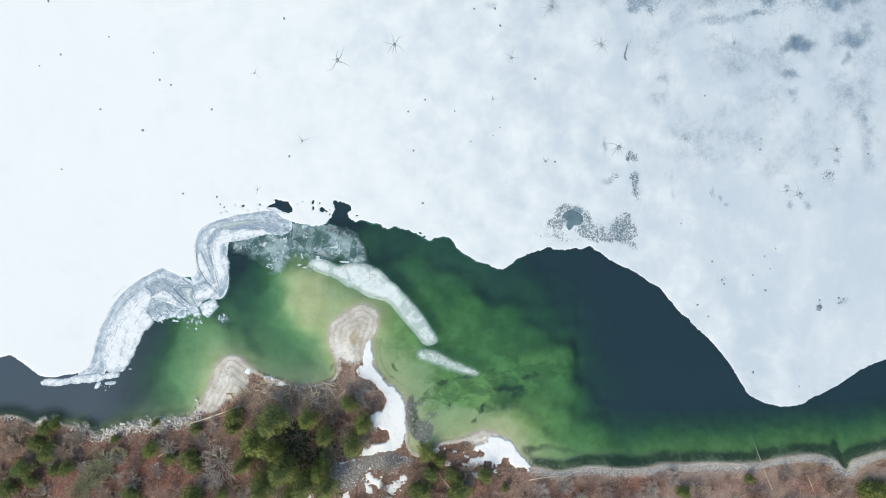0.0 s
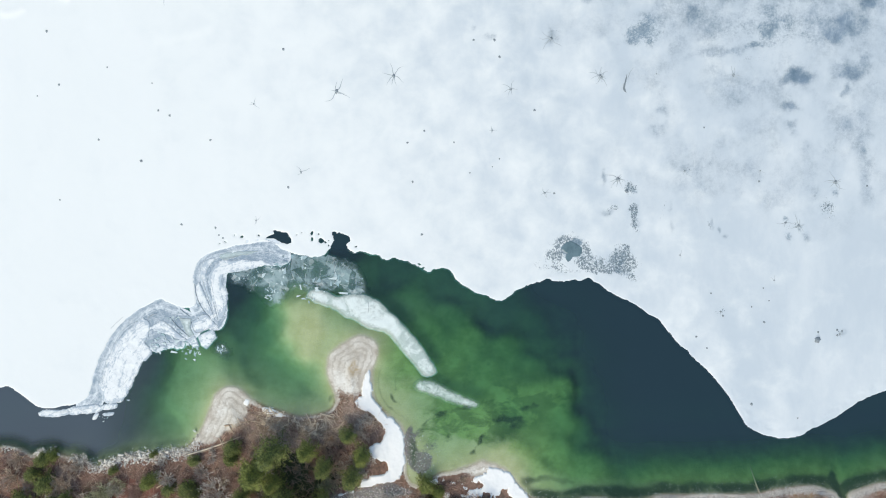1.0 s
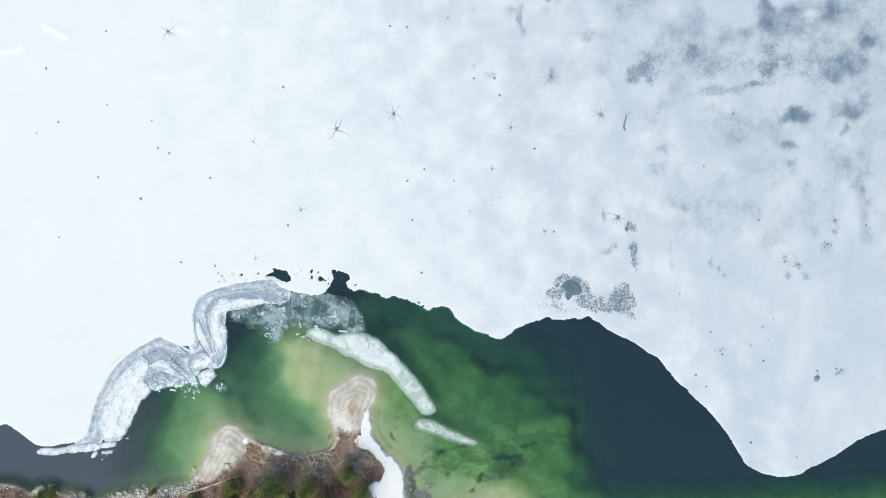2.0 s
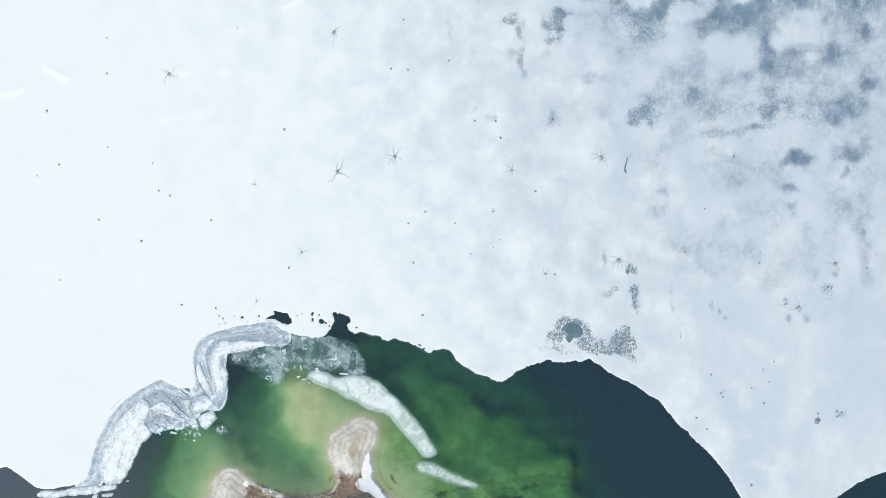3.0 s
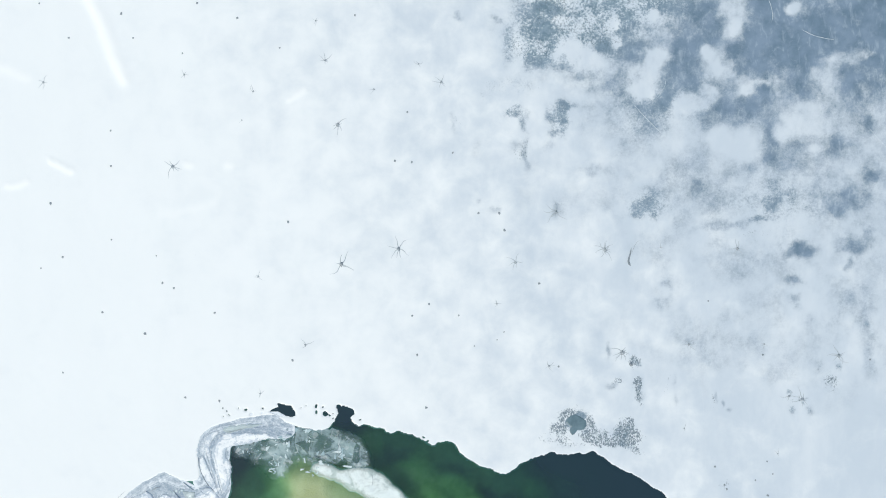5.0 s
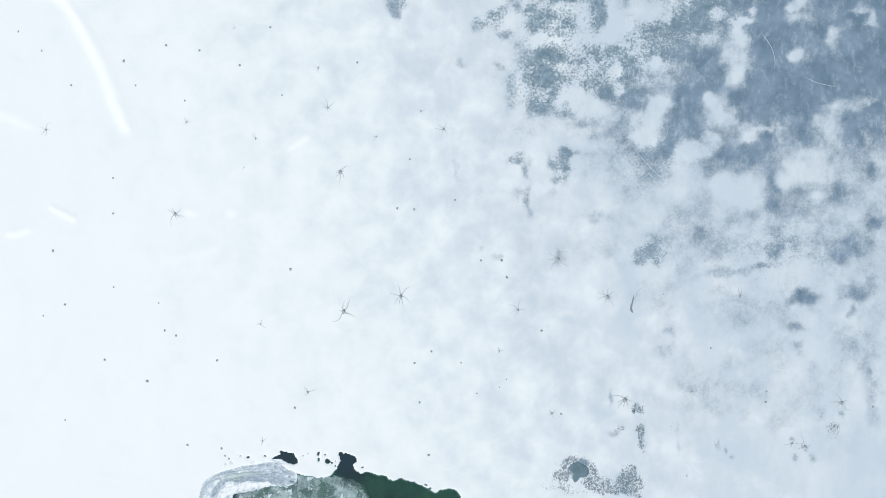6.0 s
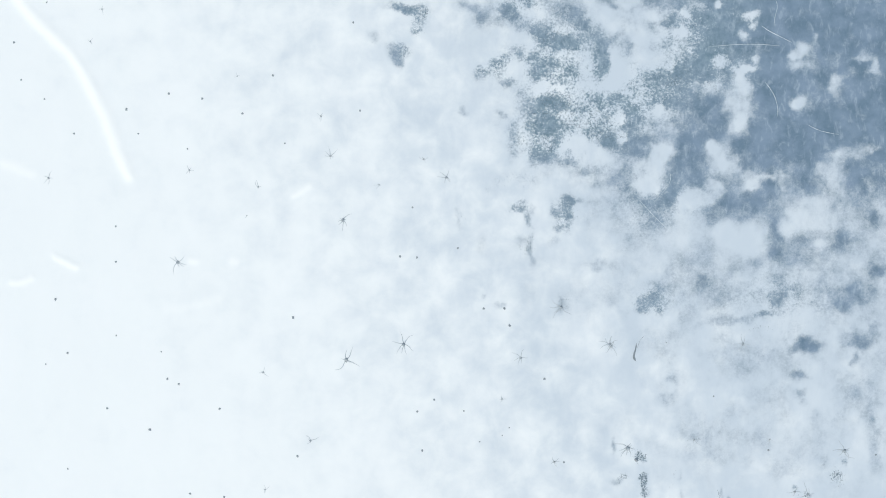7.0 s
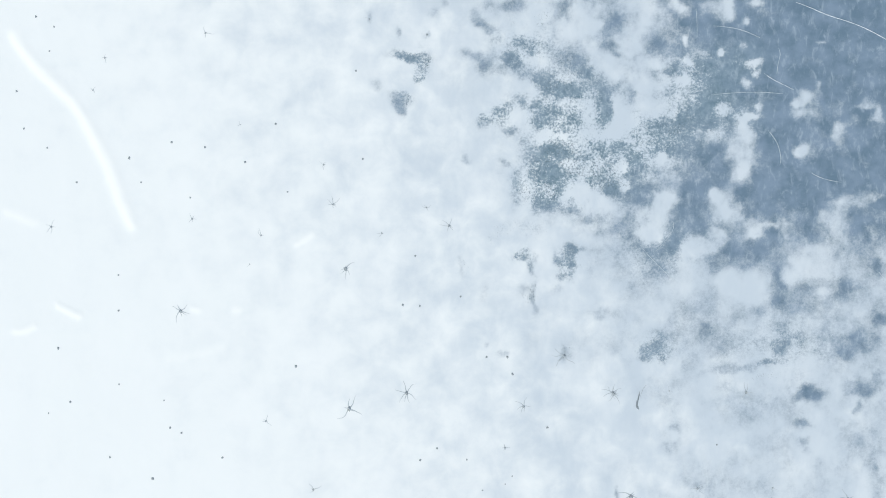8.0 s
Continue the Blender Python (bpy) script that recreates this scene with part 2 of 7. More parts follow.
def make_ground():
    """Lake bed, beach and forest floor in one; point values choose the cover."""
    n = Nodes("lake bed and shore ground")
    g1, g2, g3 = n.noise(0.5, 6, 0.6), n.noise(3.0, 5, 0.65), n.noise(12.0, 3, 0.6)
    litter = n.mix(n.span(g2, 0.3, 0.7), (0.16, 0.086, 0.060), (0.38, 0.225, 0.165))
    litter = n.mix(n.math("MULTIPLY", n.span(g3, 0.5, 0.7), 0.5), litter, (0.35, 0.24, 0.185))
    litter = n.mix(n.span(n.noise(0.25, 5, 0.6, warp=0.5), 0.42, 0.62, 0.0, 0.45), litter, n.mix(n.span(g3, 0.35, 0.65), (0.22, 0.15, 0.12), (0.40, 0.29, 0.235)))
    litter = n.mix(n.span(n.noise(0.55, 6, 0.65, warp=0.8), 0.50, 0.62, 0.0, 0.5), litter, (0.050, 0.040, 0.028))
    litter = n.mix(n.span(n.math("ADD", n.attr("dry"), n.math("SUBTRACT", g2, 0.5)), 0.2, 0.8, 0.0, 0.85), litter, n.mix(n.span(g3, 0.35, 0.65), (0.36, 0.255, 0.21), (0.60, 0.46, 0.385)))
    red = n.span(n.math("ADD", n.attr("red"), n.math("SUBTRACT", g2, 0.5)), 0.2, 0.65)
    litter = n.mix(red, litter, n.mix(n.span(g3, 0.3, 0.7), (0.20, 0.080, 0.060), (0.38, 0.175, 0.13)))
    dark_green = n.span(n.math("ADD", n.attr("dark_green"), n.math("SUBTRACT", g2, 0.5)), 0.35, 0.8)
    litter = n.mix(dark_green, litter, (0.045, 0.065, 0.022))
    sand = n.mix(n.span(n.math("ADD", n.math("MULTIPLY", g1, 0.55), n.math("MULTIPLY", g3, 0.45)), 0.35, 0.65), (0.50, 0.44, 0.37), (0.84, 0.80, 0.73))
    sand = n.mix(n.math("MULTIPLY", n.span(g3, 0.52, 0.68), 0.6), sand, (0.24, 0.19, 0.15))
    tide = n.math("SINE", n.math("ADD", n.math("MULTIPLY", n.attr("inland"), 7.0), n.math("MULTIPLY", n.math("ADD", g2, g1), 8.0)))
    sand = n.mix(n.math("MULTIPLY", n.span(tide, 0.1, 1.0), 0.42), sand, (0.36, 0.30, 0.23))
    sand = n.mix(n.span(n.math("ADD", n.attr("pale"), n.math("MULTIPLY", n.math("SUBTRACT", g2, 0.5), 1.6)), 0.15, 1.0, 0.0, 0.85), sand, (0.88, 0.86, 0.81))
    sand = n.mix(n.span(n.attr("inland"), -0.3, 0.5, 0.3, 0.0), sand, (0.42, 0.36, 0.26))
    ochre = n.span(n.math("ADD", n.attr("ochre"), n.math("MULTIPLY", n.math("SUBTRACT", g2, 0.5), 1.6)), 0.25, 1.1, 0.0, 0.75)
    sand, litter = n.mix(ochre, sand, (0.44, 0.30, 0.13)), n.mix(ochre, litter, (0.40, 0.27, 0.13))
    litter = n.mix(n.span(n.noise(6.0, 4, 0.7), 0.45, 0.62, 0.0, 0.4), litter, (0.055, 0.038, 0.028))
    stone = n.cells(7.0, "F1", "Color")
    gravel = n.mix(n.span(n.cells(7.0), 0.05, 0.45), n.mix(0.65, stone, (0.54, 0.51, 0.47), "MIX"), (0.20, 0.18, 0.165))
    algae = n.mix(n.span(g1, 0.35, 0.65), (0.23, 0.32, 0.11), (0.33, 0.44, 0.165))
    # olive silt of the lake bed
    lake_tint = n.mix(n.span(g1, 0.3, 0.7), (0.41, 0.44, 0.225), (0.50, 0.53, 0.30))
    # dark bed colour, for weed and for shade painted on the bed
    weed_shade = n.mix(n.span(g3, 0.3, 0.7), (0.035, 0.060, 0.035), (0.09, 0.13, 0.06))
    rough = n.math("MULTIPLY", n.math("SUBTRACT", g2, 0.5), 0.6)
    patchy = n.attr("patchy")
    cloud = n.math("MULTIPLY", n.math("SUBTRACT", n.noise(0.55, 7, 0.64, stretch=(0.75, 1.15, 1.0), warp=0.3), 0.5), n.math("MULTIPLY_ADD", patchy, 1.9, 0.22))
    col = n.mix(n.span(n.math("ADD", n.attr("sand"), rough), 0.35, 0.65), litter, sand)
    col = n.mix(n.attr("wet"), col, lake_tint)
    mats = n.span(n.noise(0.32, 9, 0.62, stretch=(0.7, 1.1, 1.0), warp=0.35), 0.48, 0.56)
    algae = n.mix(n.math("MULTIPLY", mats, n.math("MULTIPLY", patchy, 0.55)), algae, (0.085, 0.14, 0.055))
    col = n.mix(n.span(n.math("ADD", n.attr("algae"), cloud), 0.2, 0.9), col, algae)
    col = n.mix(n.span(n.math("ADD", n.attr("gravel"), rough), 0.35, 0.7), col, gravel)
    col = n.mix(n.span(n.math("ADD", n.attr("weed_shade"), cloud), 0.20, 1.0), col, weed_shade)
    return n.done(n.surface(col, 0.9, n.bump(n.math("ADD", g2, n.math("MULTIPLY", g3, 0.4)), 0.6, 0.12)))


def make_slab(name, white, grey, clear, streak=1.0, along=0.0, low=0.40, melt=0.5, fine=0.38):
    """Loose lake ice: snow-white, with grey streaks along the ice edge, and wet and see-through towards its rim."""
    n = Nodes(name)
    rim = n.attr("rim")
    a, b = n.noise(0.8 * streak, 7, 0.68, warp=0.9), n.noise(3.5, 6, 0.72, warp=0.4)
    k = n.math("ADD", n.math("MULTIPLY", a, 1.0 - fine), n.math("MULTIPLY", b, fine))
    if along:
        k = n.math("ADD", n.math("MULTIPLY", k, 1.0 - along), n.math("MULTIPLY", n.bands(n.attr("off"), 1.1, 1.9), along))
    k = n.math("SUBTRACT", k, n.span(rim, 0.0, 0.9, 0.07, 0.0))
    col = n.mix(n.span(k, low, low + 0.09), grey, white)
    creases = n.span(n.cells(0.5 * streak, "DISTANCE_TO_EDGE", bend=2.2), 0.0, 0.045, 1.0, 0.0)
    creases = n.math("MULTIPLY", creases, n.span(n.noise(0.4, 3), 0.48, 0.62, 0.0, 0.6))
    col = n.mix(creases, col, grey)
    shell = n.surface(col, 0.5, n.bump(k, 0.5, 0.12))
    see = n.math("MULTIPLY", n.span(k, 0.40, 0.60, 1.0, 0.15), clear)
    see = n.math("MAXIMUM", see, n.math("MULTIPLY", n.span(n.math("ADD", rim, n.math("MULTIPLY", n.math("SUBTRACT", b, 0.5), 0.8)), 0.0, melt, 1.0, 0.0), min(1.0, 2.0 * clear)))
    return n.done(n.blend(see, shell, n.shader("ShaderNodeBsdfTransparent", (0.92, 0.96, 0.96))))


def make_slush(name, white, grey):
    """Refrozen slush in the tear: grey and streaked along the ice edge, whitening where it meets the snow."""
    n = Nodes(name)
    a, b = n.noise(0.9, 7, 0.7, warp=1.0), n.noise(4.0, 5, 0.7)
    k = n.math("ADD", n.math("MULTIPLY", n.bands(n.attr("off"), 0.95, 1.6), 0.45), n.math("ADD", n.math("MULTIPLY", a, 0.35), n.math("MULTIPLY", b, 0.20)))
    k = n.math("ADD", k, n.span(n.attr("rim"), -0.1, 0.6, 0.14, 0.0))
    col = n.mix(n.span(k, 0.44, 0.62), grey, white)
    return n.done(n.surface(col, 0.5, n.bump(k, 0.45, 0.1)))


def make_thin(name):
    """Thin clear ice in angular plates, fading out into the water at its rim."""
    n = Nodes(name)
    tone = n.tree.nodes.new("ShaderNodeSeparateColor")
    n.put(tone.inputs[0], n.cells(0.42, "F1", "Color", 0.7))
    small = n.tree.nodes.new("ShaderNodeSeparateColor")
    n.put(small.inputs[0], n.cells(1.5, "F1", "Color", 0.3))
    a, b = n.noise(0.35, 6, 0.62, warp=0.6), n.noise(2.2, 6, 0.72)
    k = n.math("ADD", n.math("MULTIPLY", a, 0.75), n.math("ADD", n.math("MULTIPLY", tone.outputs[0], 0.14), n.math("MULTIPLY", b, 0.11)))
    bits = n.math("MULTIPLY", n.span(small.outputs[0], 0.80, 0.86), n.span(n.noise(0.5, 4), 0.46, 0.60))
    lines = n.math("MULTIPLY", n.span(n.cells(0.42, "DISTANCE_TO_EDGE", bend=0.7), 0.0, 0.035, 1.0, 0.0), n.span(n.noise(0.7, 3), 0.45, 0.6))
    col = n.mix(n.span(k, 0.38, 0.66), (0.13, 0.24, 0.28), (0.42, 0.55, 0.58))
    col = n.mix(n.math("MULTIPLY", n.math("MAXIMUM", bits, lines), 0.7), col, (0.72, 0.79, 0.81))
    fade = n.span(n.math("ADD", n.attr("rim"), n.math("MULTIPLY", n.math("SUBTRACT", b, 0.5), 2.0)), 0.0, 1.7)
    fade = n.math("MAXIMUM", fade, n.span(n.attr("off"), 0.6, 2.6, 1.0, 0.0))
    solid_ = n.math("MULTIPLY", n.math("MAXIMUM", n.span(k, 0.36, 0.64, 0.32, 0.76), n.math("MULTIPLY", n.math("MAXIMUM", bits, lines), 0.65)), fade)
    return n.done(n.blend(solid_, n.shader("ShaderNodeBsdfTransparent", (0.94, 0.97, 0.97)), n.surface(col, 0.45, n.bump(k, 0.3, 0.05))))


def make_plain(name, dark, light, scale=4.0, rough=0.85, bump=0.4, mode="noise", vary=0.25):
    """A grainy two-tone surface; each object or island is a little lighter or darker."""
    n = Nodes(name)
    g = n.noise(scale, 5, 0.65)
    r = n.random() if mode == "object" else n.island() if mode == "island" else n.noise(scale * 0.15, 3)
    tone = n.math("ADD", n.math("MULTIPLY", g, 1.0 - vary), n.math("MULTIPLY", r, vary))
    return n.done(n.surface(n.mix(n.span(tone, 0.3, 0.7), dark, light), rough, n.bump(g, bump, 0.03)))


SNOW_ICE, WATER, GROUND = make_snow_ice(), make_water(), make_ground()
SLAB = make_slab("white ice slab", (0.86, 0.885, 0.90), (0.50, 0.58, 0.66), 0.08, 0.9, 0.35, 0.40, 0.25)
FLOE = make_slab("milky floating ice", (0.78, 0.85, 0.84), (0.62, 0.72, 0.71), 0.28, 0.45, 0.0, 0.42, 0.9, 0.06)
THIN = make_thin("thin grey ice")
CHANNEL = make_slush("wet grey slush ice", (0.74, 0.79, 0.83), (0.25, 0.33, 0.41))
WAFER = make_slab("thin milky floating ice", (0.64, 0.72, 0.72), (0.48, 0.59, 0.58), 0.45, 0.6, 0.0, 0.42, 0.8, 0.2)
SNOW = make_plain("old snow", (0.94, 0.93, 0.91), (0.97, 0.96, 0.94), 2.0, 0.7, 0.25)
SLUSH = make_plain("dark melt slush", (0.14, 0.17, 0.19), (0.32, 0.36, 0.39), 3.0, 0.4, 0.3, "island")
TRACK = make_plain("faint grey track in snow", (0.58, 0.63, 0.68), (0.68, 0.73, 0.77), 3.0, 0.6, 0.2)
POOL = make_plain("teal melt pool over ice", (0.095, 0.155, 0.185), (0.17, 0.255, 0.29), 0.7, 0.3, 0.1)
RUNNEL = make_plain("grey melt runnel", (0.33, 0.38, 0.41), (0.54, 0.58, 0.61), 3.0, 0.5, 0.3)
RIDGE = make_plain("white refrozen crack ice", (0.52, 0.60, 0.66), (0.70, 0.75, 0.79), 3.0, 0.5, 0.3)


# ---- the plan: outlines in metres ----
ICE_WEST = [
    (-192.11, -22.78), (-95.35, -18.38), (-74.24, -17.50), (-68.96, -16.89), (-67.03, -16.36), (-65.44, -17.68), (-63.51, -19.09),
    (-62.37, -19.88), (-60.17, -19.97), (-56.65, -19.26), (-55.06, -18.38), (-54.36, -16.62), (-54.01, -14.43), (-53.31, -12.67),
    (-51.63, -9.15), (-49.79, -6.69), (-47.41, -4.84), (-45.39, -3.87), (-43.98, -2.81), (-42.57, -3.52), (-40.81, -4.13),
    (-38.62, -4.49), (-38.00, -3.25), (-38.53, -0.79), (-38.44, 1.14), (-37.82, 2.99), (-36.42, 4.13), (-33.78, 4.93),
    (-30.26, 5.63), (-26.92, 5.98), (-25.68, 5.37), (-24.28, 4.40), (-22.34, 3.96), (-20.76, 3.61), (-19.26, 3.43), (-18.47, 3.69),
    (-17.59, 4.84), (-16.89, 5.89), (-16.98, 7.48),
]
ICE_MIDDLE = [
    (-18.56, 3.96), (-17.68, 4.84), (-17.24, 5.54), (-16.89, 6.42), (-17.06, 7.39), (-16.62, 7.65), (-15.92, 7.3), (-15.48, 7.04),
    (-14.43, 7.04), (-14.25, 6.25), (-13.81, 6.07), (-14.87, 5.63), (-15.04, 5.72), (-14.6, 5.1), (-13.81, 4.49), (-13.28, 4.4),
    (-12.23, 4.31), (-11.08, 4.13), (-9.85, 3.78), (-8.88, 3.25), (-8.27, 3.25), (-7.83, 3.43), (-7.39, 3.69), (-6.86, 3.25),
    (-5.63, 3.17), (-5.01, 2.81), (-4.31, 2.37), (-3.43, 2.02), (-2.99, 1.67), (-2.37, 1.5), (-1.85, 1.32), (-1.58, 1.94),
    (-0.79, 1.76), (0.09, 2.02), (0.97, 1.76), (1.58, 1.14), (2.46, -0.18),
]
ICE_SOUTH = [
    (3.61, -0.97), (5.81, -2.02), (7.74, -2.73), (8.44, -2.99), (9.59, -3.08), (10.47, -2.64), (11.26, -1.76), (12.05, -1.14),
    (13.11, -0.79), (14.16, -0.44), (15.22, 0.09), (16.19, 0.35), (16.8, 0.26), (17.5, 0), (18.12, 0.09), (19, -0.09),
    (19.88, 0.09), (20.76, 0.18), (21.2, -0.09), (21.99, 0.09), (22.87, 0.62), (23.4, 0), (23.93, -0.26), (24.63, -0.44),
    (25.33, -1.14), (26.21, -1.85),
]
ICE_EAST = [
    (27.80, -2.55), (29.20, -3.08), (31.31, -4.49), (32.72, -5.45), (33.95, -5.98), (35.27, -7.83), (36.77, -9.76),
    (38.00, -10.47), (39.32, -12.23), (40.81, -13.28), (42.40, -15.13), (44.16, -17.24), (45.39, -19.00), (46.36, -20.76),
    (47.50, -22.52), (48.73, -23.31), (50.84, -24.19), (53.31, -24.54), (55.77, -24.19), (57.53, -23.05), (60.34, -21.90),
    (62.98, -20.14), (65.62, -18.38), (68.96, -17.15), (75.30, -15.04), (85.85, -13.63), (124.55, -10.47), (230.11, -3.43),
]
ICE_LINE = np.array(ICE_WEST[:-4] + ICE_MIDDLE + ICE_SOUTH + ICE_EAST)
ICE_EDGE = np.concatenate([rounded(ICE_LINE, 1, closed=False), [(2400, 60), (2400, 2400), (-2400, 2400), (-2400, -30)]])
ICE_HOLE = [
    (-27.62, 6.51), (-26.92, 6.95), (-26.12, 7.12), (-26.21, 7.74), (-25.68, 7.65), (-24.98, 7.48), (-23.93, 7.3), (-23.4, 6.42),
    (-23.31, 5.72), (-24.1, 5.63), (-25.25, 5.89), (-26.12, 5.63), (-26.74, 6.07),
]
ICE_HOLES = [
    (-31.14, 6.69, 0.26, 0.22), (-32.28, 6.95, 0.18, 0.13), (-28.5, 6.86, 0.26, 0.18), (-33.69, 5.89, 0.18, 0.13),
    (-30.26, 5.98, 0.18, 0.22), (-34.57, 5.63, 0.13, 0.13), (-18.74, 6.07, 0.35, 0.35), (-20.14, 7.3, 0.18, 0.35),
    (-20.23, 6.42, 0.22, 0.26), (-17.59, 6.16, 0.16, 0.13), (-18.21, 5.81, 0.18, 0.18), (-21.9, 7.3, 0.13, 0.13),
    (-22.69, 7.12, 0.11, 0.09), (-19.26, 7.12, 0.11, 0.18), (-28.76, 6.25, 0.13, 0.13), (-17.68, 5.37, 0.18, 0.18),
    (-13.37, 5.28, 0.26, 0.13), (-4.4, 2.46, 0.26, 0.13), (-3.43, 2.55, 0.26, 0.18), (-2.81, 2.02, 0.26, 0.13),
]
SHORE_WEST = [
    (-192.11, -30.70), (-95.35, -27.36), (-74.24, -26.48), (-68.96, -26.04), (-67.20, -25.77), (-65.00, -26.39), (-63.68, -27.36),
    (-62.28, -26.65), (-60.17, -26.39), (-58.58, -27.36), (-56.65, -27.27), (-54.89, -28.41), (-53.48, -29.12), (-52.43, -28.15),
    (-50.31, -27.62), (-47.85, -26.92), (-44.33, -27.00), (-41.52, -26.39), (-39.06, -26.04), (-37.82, -23.84), (-36.77, -21.90),
    (-35.89, -19.62), (-34.92, -17.59), (-33.60, -16.71), (-32.02, -16.71), (-30.61, -17.50), (-29.38, -18.74), (-27.97, -19.62),
    (-25.86, -20.32), (-23.93, -20.85), (-21.99, -21.29), (-19.70, -21.11), (-17.59, -20.50), (-16.45, -19.09), (-16.62, -17.50),
]
SHORE_MIDDLE = [
    (-17.24, -15.75), (-17.77, -14.16), (-17.50, -11.96), (-16.19, -10.47), (-14.25, -9.24), (-12.49, -8.62), (-10.73, -9.15),
    (-9.94, -10.64), (-10.20, -12.75), (-11.00, -14.43), (-11.08, -16.19), (-10.64, -18.38), (-9.50, -20.14), (-7.74, -21.46),
    (-6.25, -22.52), (-5.72, -24.54), (-5.54, -26.74), (-5.72, -29.82), (-4.93, -31.58), (-3.52, -32.11), (-2.46, -31.31),
    (-0.70, -30.35), (1.41, -29.91), (4.05, -28.94), (6.33, -28.06), (7.74, -28.50), (10.20, -29.56), (12.14, -31.84),
    (13.37, -33.87),
]
SHORE_EAST = [
    (15.66, -34.13), (18.12, -34.83), (20.06, -34.31), (23.40, -33.69), (27.80, -34.31), (32.19, -33.95), (33.60, -33.34),
    (36.59, -33.34), (43.63, -33.34), (48.91, -33.16), (51.55, -32.63), (55.06, -32.19), (58.58, -31.93), (61.22, -32.81),
    (62.54, -34.22), (63.07, -34.39), (63.86, -32.90), (66.50, -32.02), (68.96, -31.49), (75.30, -31.14), (89.37, -30.70),
    (230.11, -28.06),
]
SHORE = np.concatenate([rounded(np.array(SHORE_WEST + SHORE_MIDDLE + SHORE_EAST), 1, closed=False), [(2400, -30), (2400, -2400), (-2400, -2400), (-2400, -30)]])
# how deep the water stands over banks and hollows; weed, painted log shade, sand and gravel beds
DEPTHS_1 = [
    (-63.68, -21.9, 6.5), (-46.97, -13.11, 4.4), (-48.73, -21.9, 4.4), (-39.93, -13.99, 1.98), (-39.93, -18.38, 1.72),
    (-43.45, -22.78, 2.75), (-36.42, -13.11, 1.63), (-33.78, -10.47, 3.2), (-30.26, -5.19, 3.9), (-32.02, -0.79, 4.4),
    (-30.26, -12.23, 3.6), (-28.5, -14.87, 3.3), (-25.86, -17.5, 2.6), (-22.34, -16.62, 2.5), (-19.7, -13.99, 2.1),
    (-25.42, -10.47, 2), (-26.56, -6.07, 2.2), (-21.9, -7.83, 0.3), (-21.64, -10.91, 0.35), (-22.34, -4.31, 0.45),
    (-23.22, -1.67, 1.63), (-17.06, -6.07, 1.46), (-16.19, -9.15, 1.2), (-18.38, -17.5, 1.72), (-21.46, -19.44, 1.38),
    (-12.67, -5.19, 1.89), (-16.19, 0.09, 2.58), (-19.7, 1.85, 2.84), (-26.74, 0.09, 3.1), (-11.79, 0.97, 3.35),
    (-7.39, 0.97, 4.3), (1.41, -1.67, 4.2),
]
DEPTHS_2 = [
    (8.44, -5.19, 4.5), (-5.63, -4.31, 3.01), (-2.55, -7.83, 2.32), (4.05, -8.71, 2.15), (0.53, -5.19, 2.84),
    (10.2, -10.47, 2.58), (14.6, -7.83, 4.3), (14.6, -13.11, 2.75), (-7.39, -13.11, 1.29), (-7.39, -8.71, 1.38),
    (-6.07, -17.5, 0.86), (-3.43, -17.5, 1.29), (1.41, -13.99, 1.98), (6.69, -14.87, 2.24), (0.53, -18.38, 1.38),
    (13.72, -18.38, 1.72), (16.36, -17.94, 1.63), (19.88, -16.62, 1.89), (22.96, -15.75, 4.4), (25.16, -13.99, 5.4),
    (19.88, -10.47, 4.7), (26.04, -22.78, 5.2), (22.96, -24.54, 3.35), (19, -22.78, 2.24), (18.12, -28.06, 1.72),
    (23.4, -29.82, 2.06), (15.04, -24.54, 1.5), (13.72, -28.06, 0.5), (10.2, -26.74, 0.35), (5.81, -26.74, 1.1),
    (1.41, -26.74, 1.03), (3.17, -22.78, 1.38),
]
DEPTHS_3 = [
    (7.56, -22.78, 1.29), (10.2, -21.9, 2.06), (-2.11, -22.78, 1.2), (-4.31, -26.3, 0.52), (-2.11, -28.94, 0.6),
    (-0.35, -21.9, 1.29), (32.19, -13.99, 7), (40.99, -22.78, 6.4), (30.43, -28.06, 4.2), (40.99, -30.26, 2.24),
    (40.99, -27.62, 4.4), (19, -0.79, 6.2), (32.19, -5.19, 7), (-57.53, -26.3, 3.27), (-51.37, -25.86, 2.92),
    (-45.21, -25.25, 2.24), (-16.19, 6.25, 6), (-25.42, 6.69, 6), (-23.66, -8.27, 0.6), (-20.14, -8.27, 0.45),
    (-19.7, -10.47, 0.6), (-23.66, -5.19, 0.6), (-20.58, -5.19, 0.6), (-31.58, -8.71, 3.8), (-24.98, -13.99, 2.7),
    (-27.62, -8.71, 2.9), (-32.46, -13.99, 2.6), (-34.66, -15.75, 1.5), (-30.26, -17.5, 2.2), (-17.94, -10.47, 1.7),
    (11.96, -29.38, 0.25), (15.48, -29.82, 0.8),
]
DEPTHS_4 = [
    (-26.74, -13.11, 3.2), (22.52, -10.47, 5.6), (19, -6.95, 5.4), (23.4, -19.26, 4.9), (15.48, -10.47, 3.9), (24.28, -5.19, 6.2),
    (20.76, -13.99, 3.8),
]
DEPTHS = DEPTHS_1 + DEPTHS_2 + DEPTHS_3 + DEPTHS_4
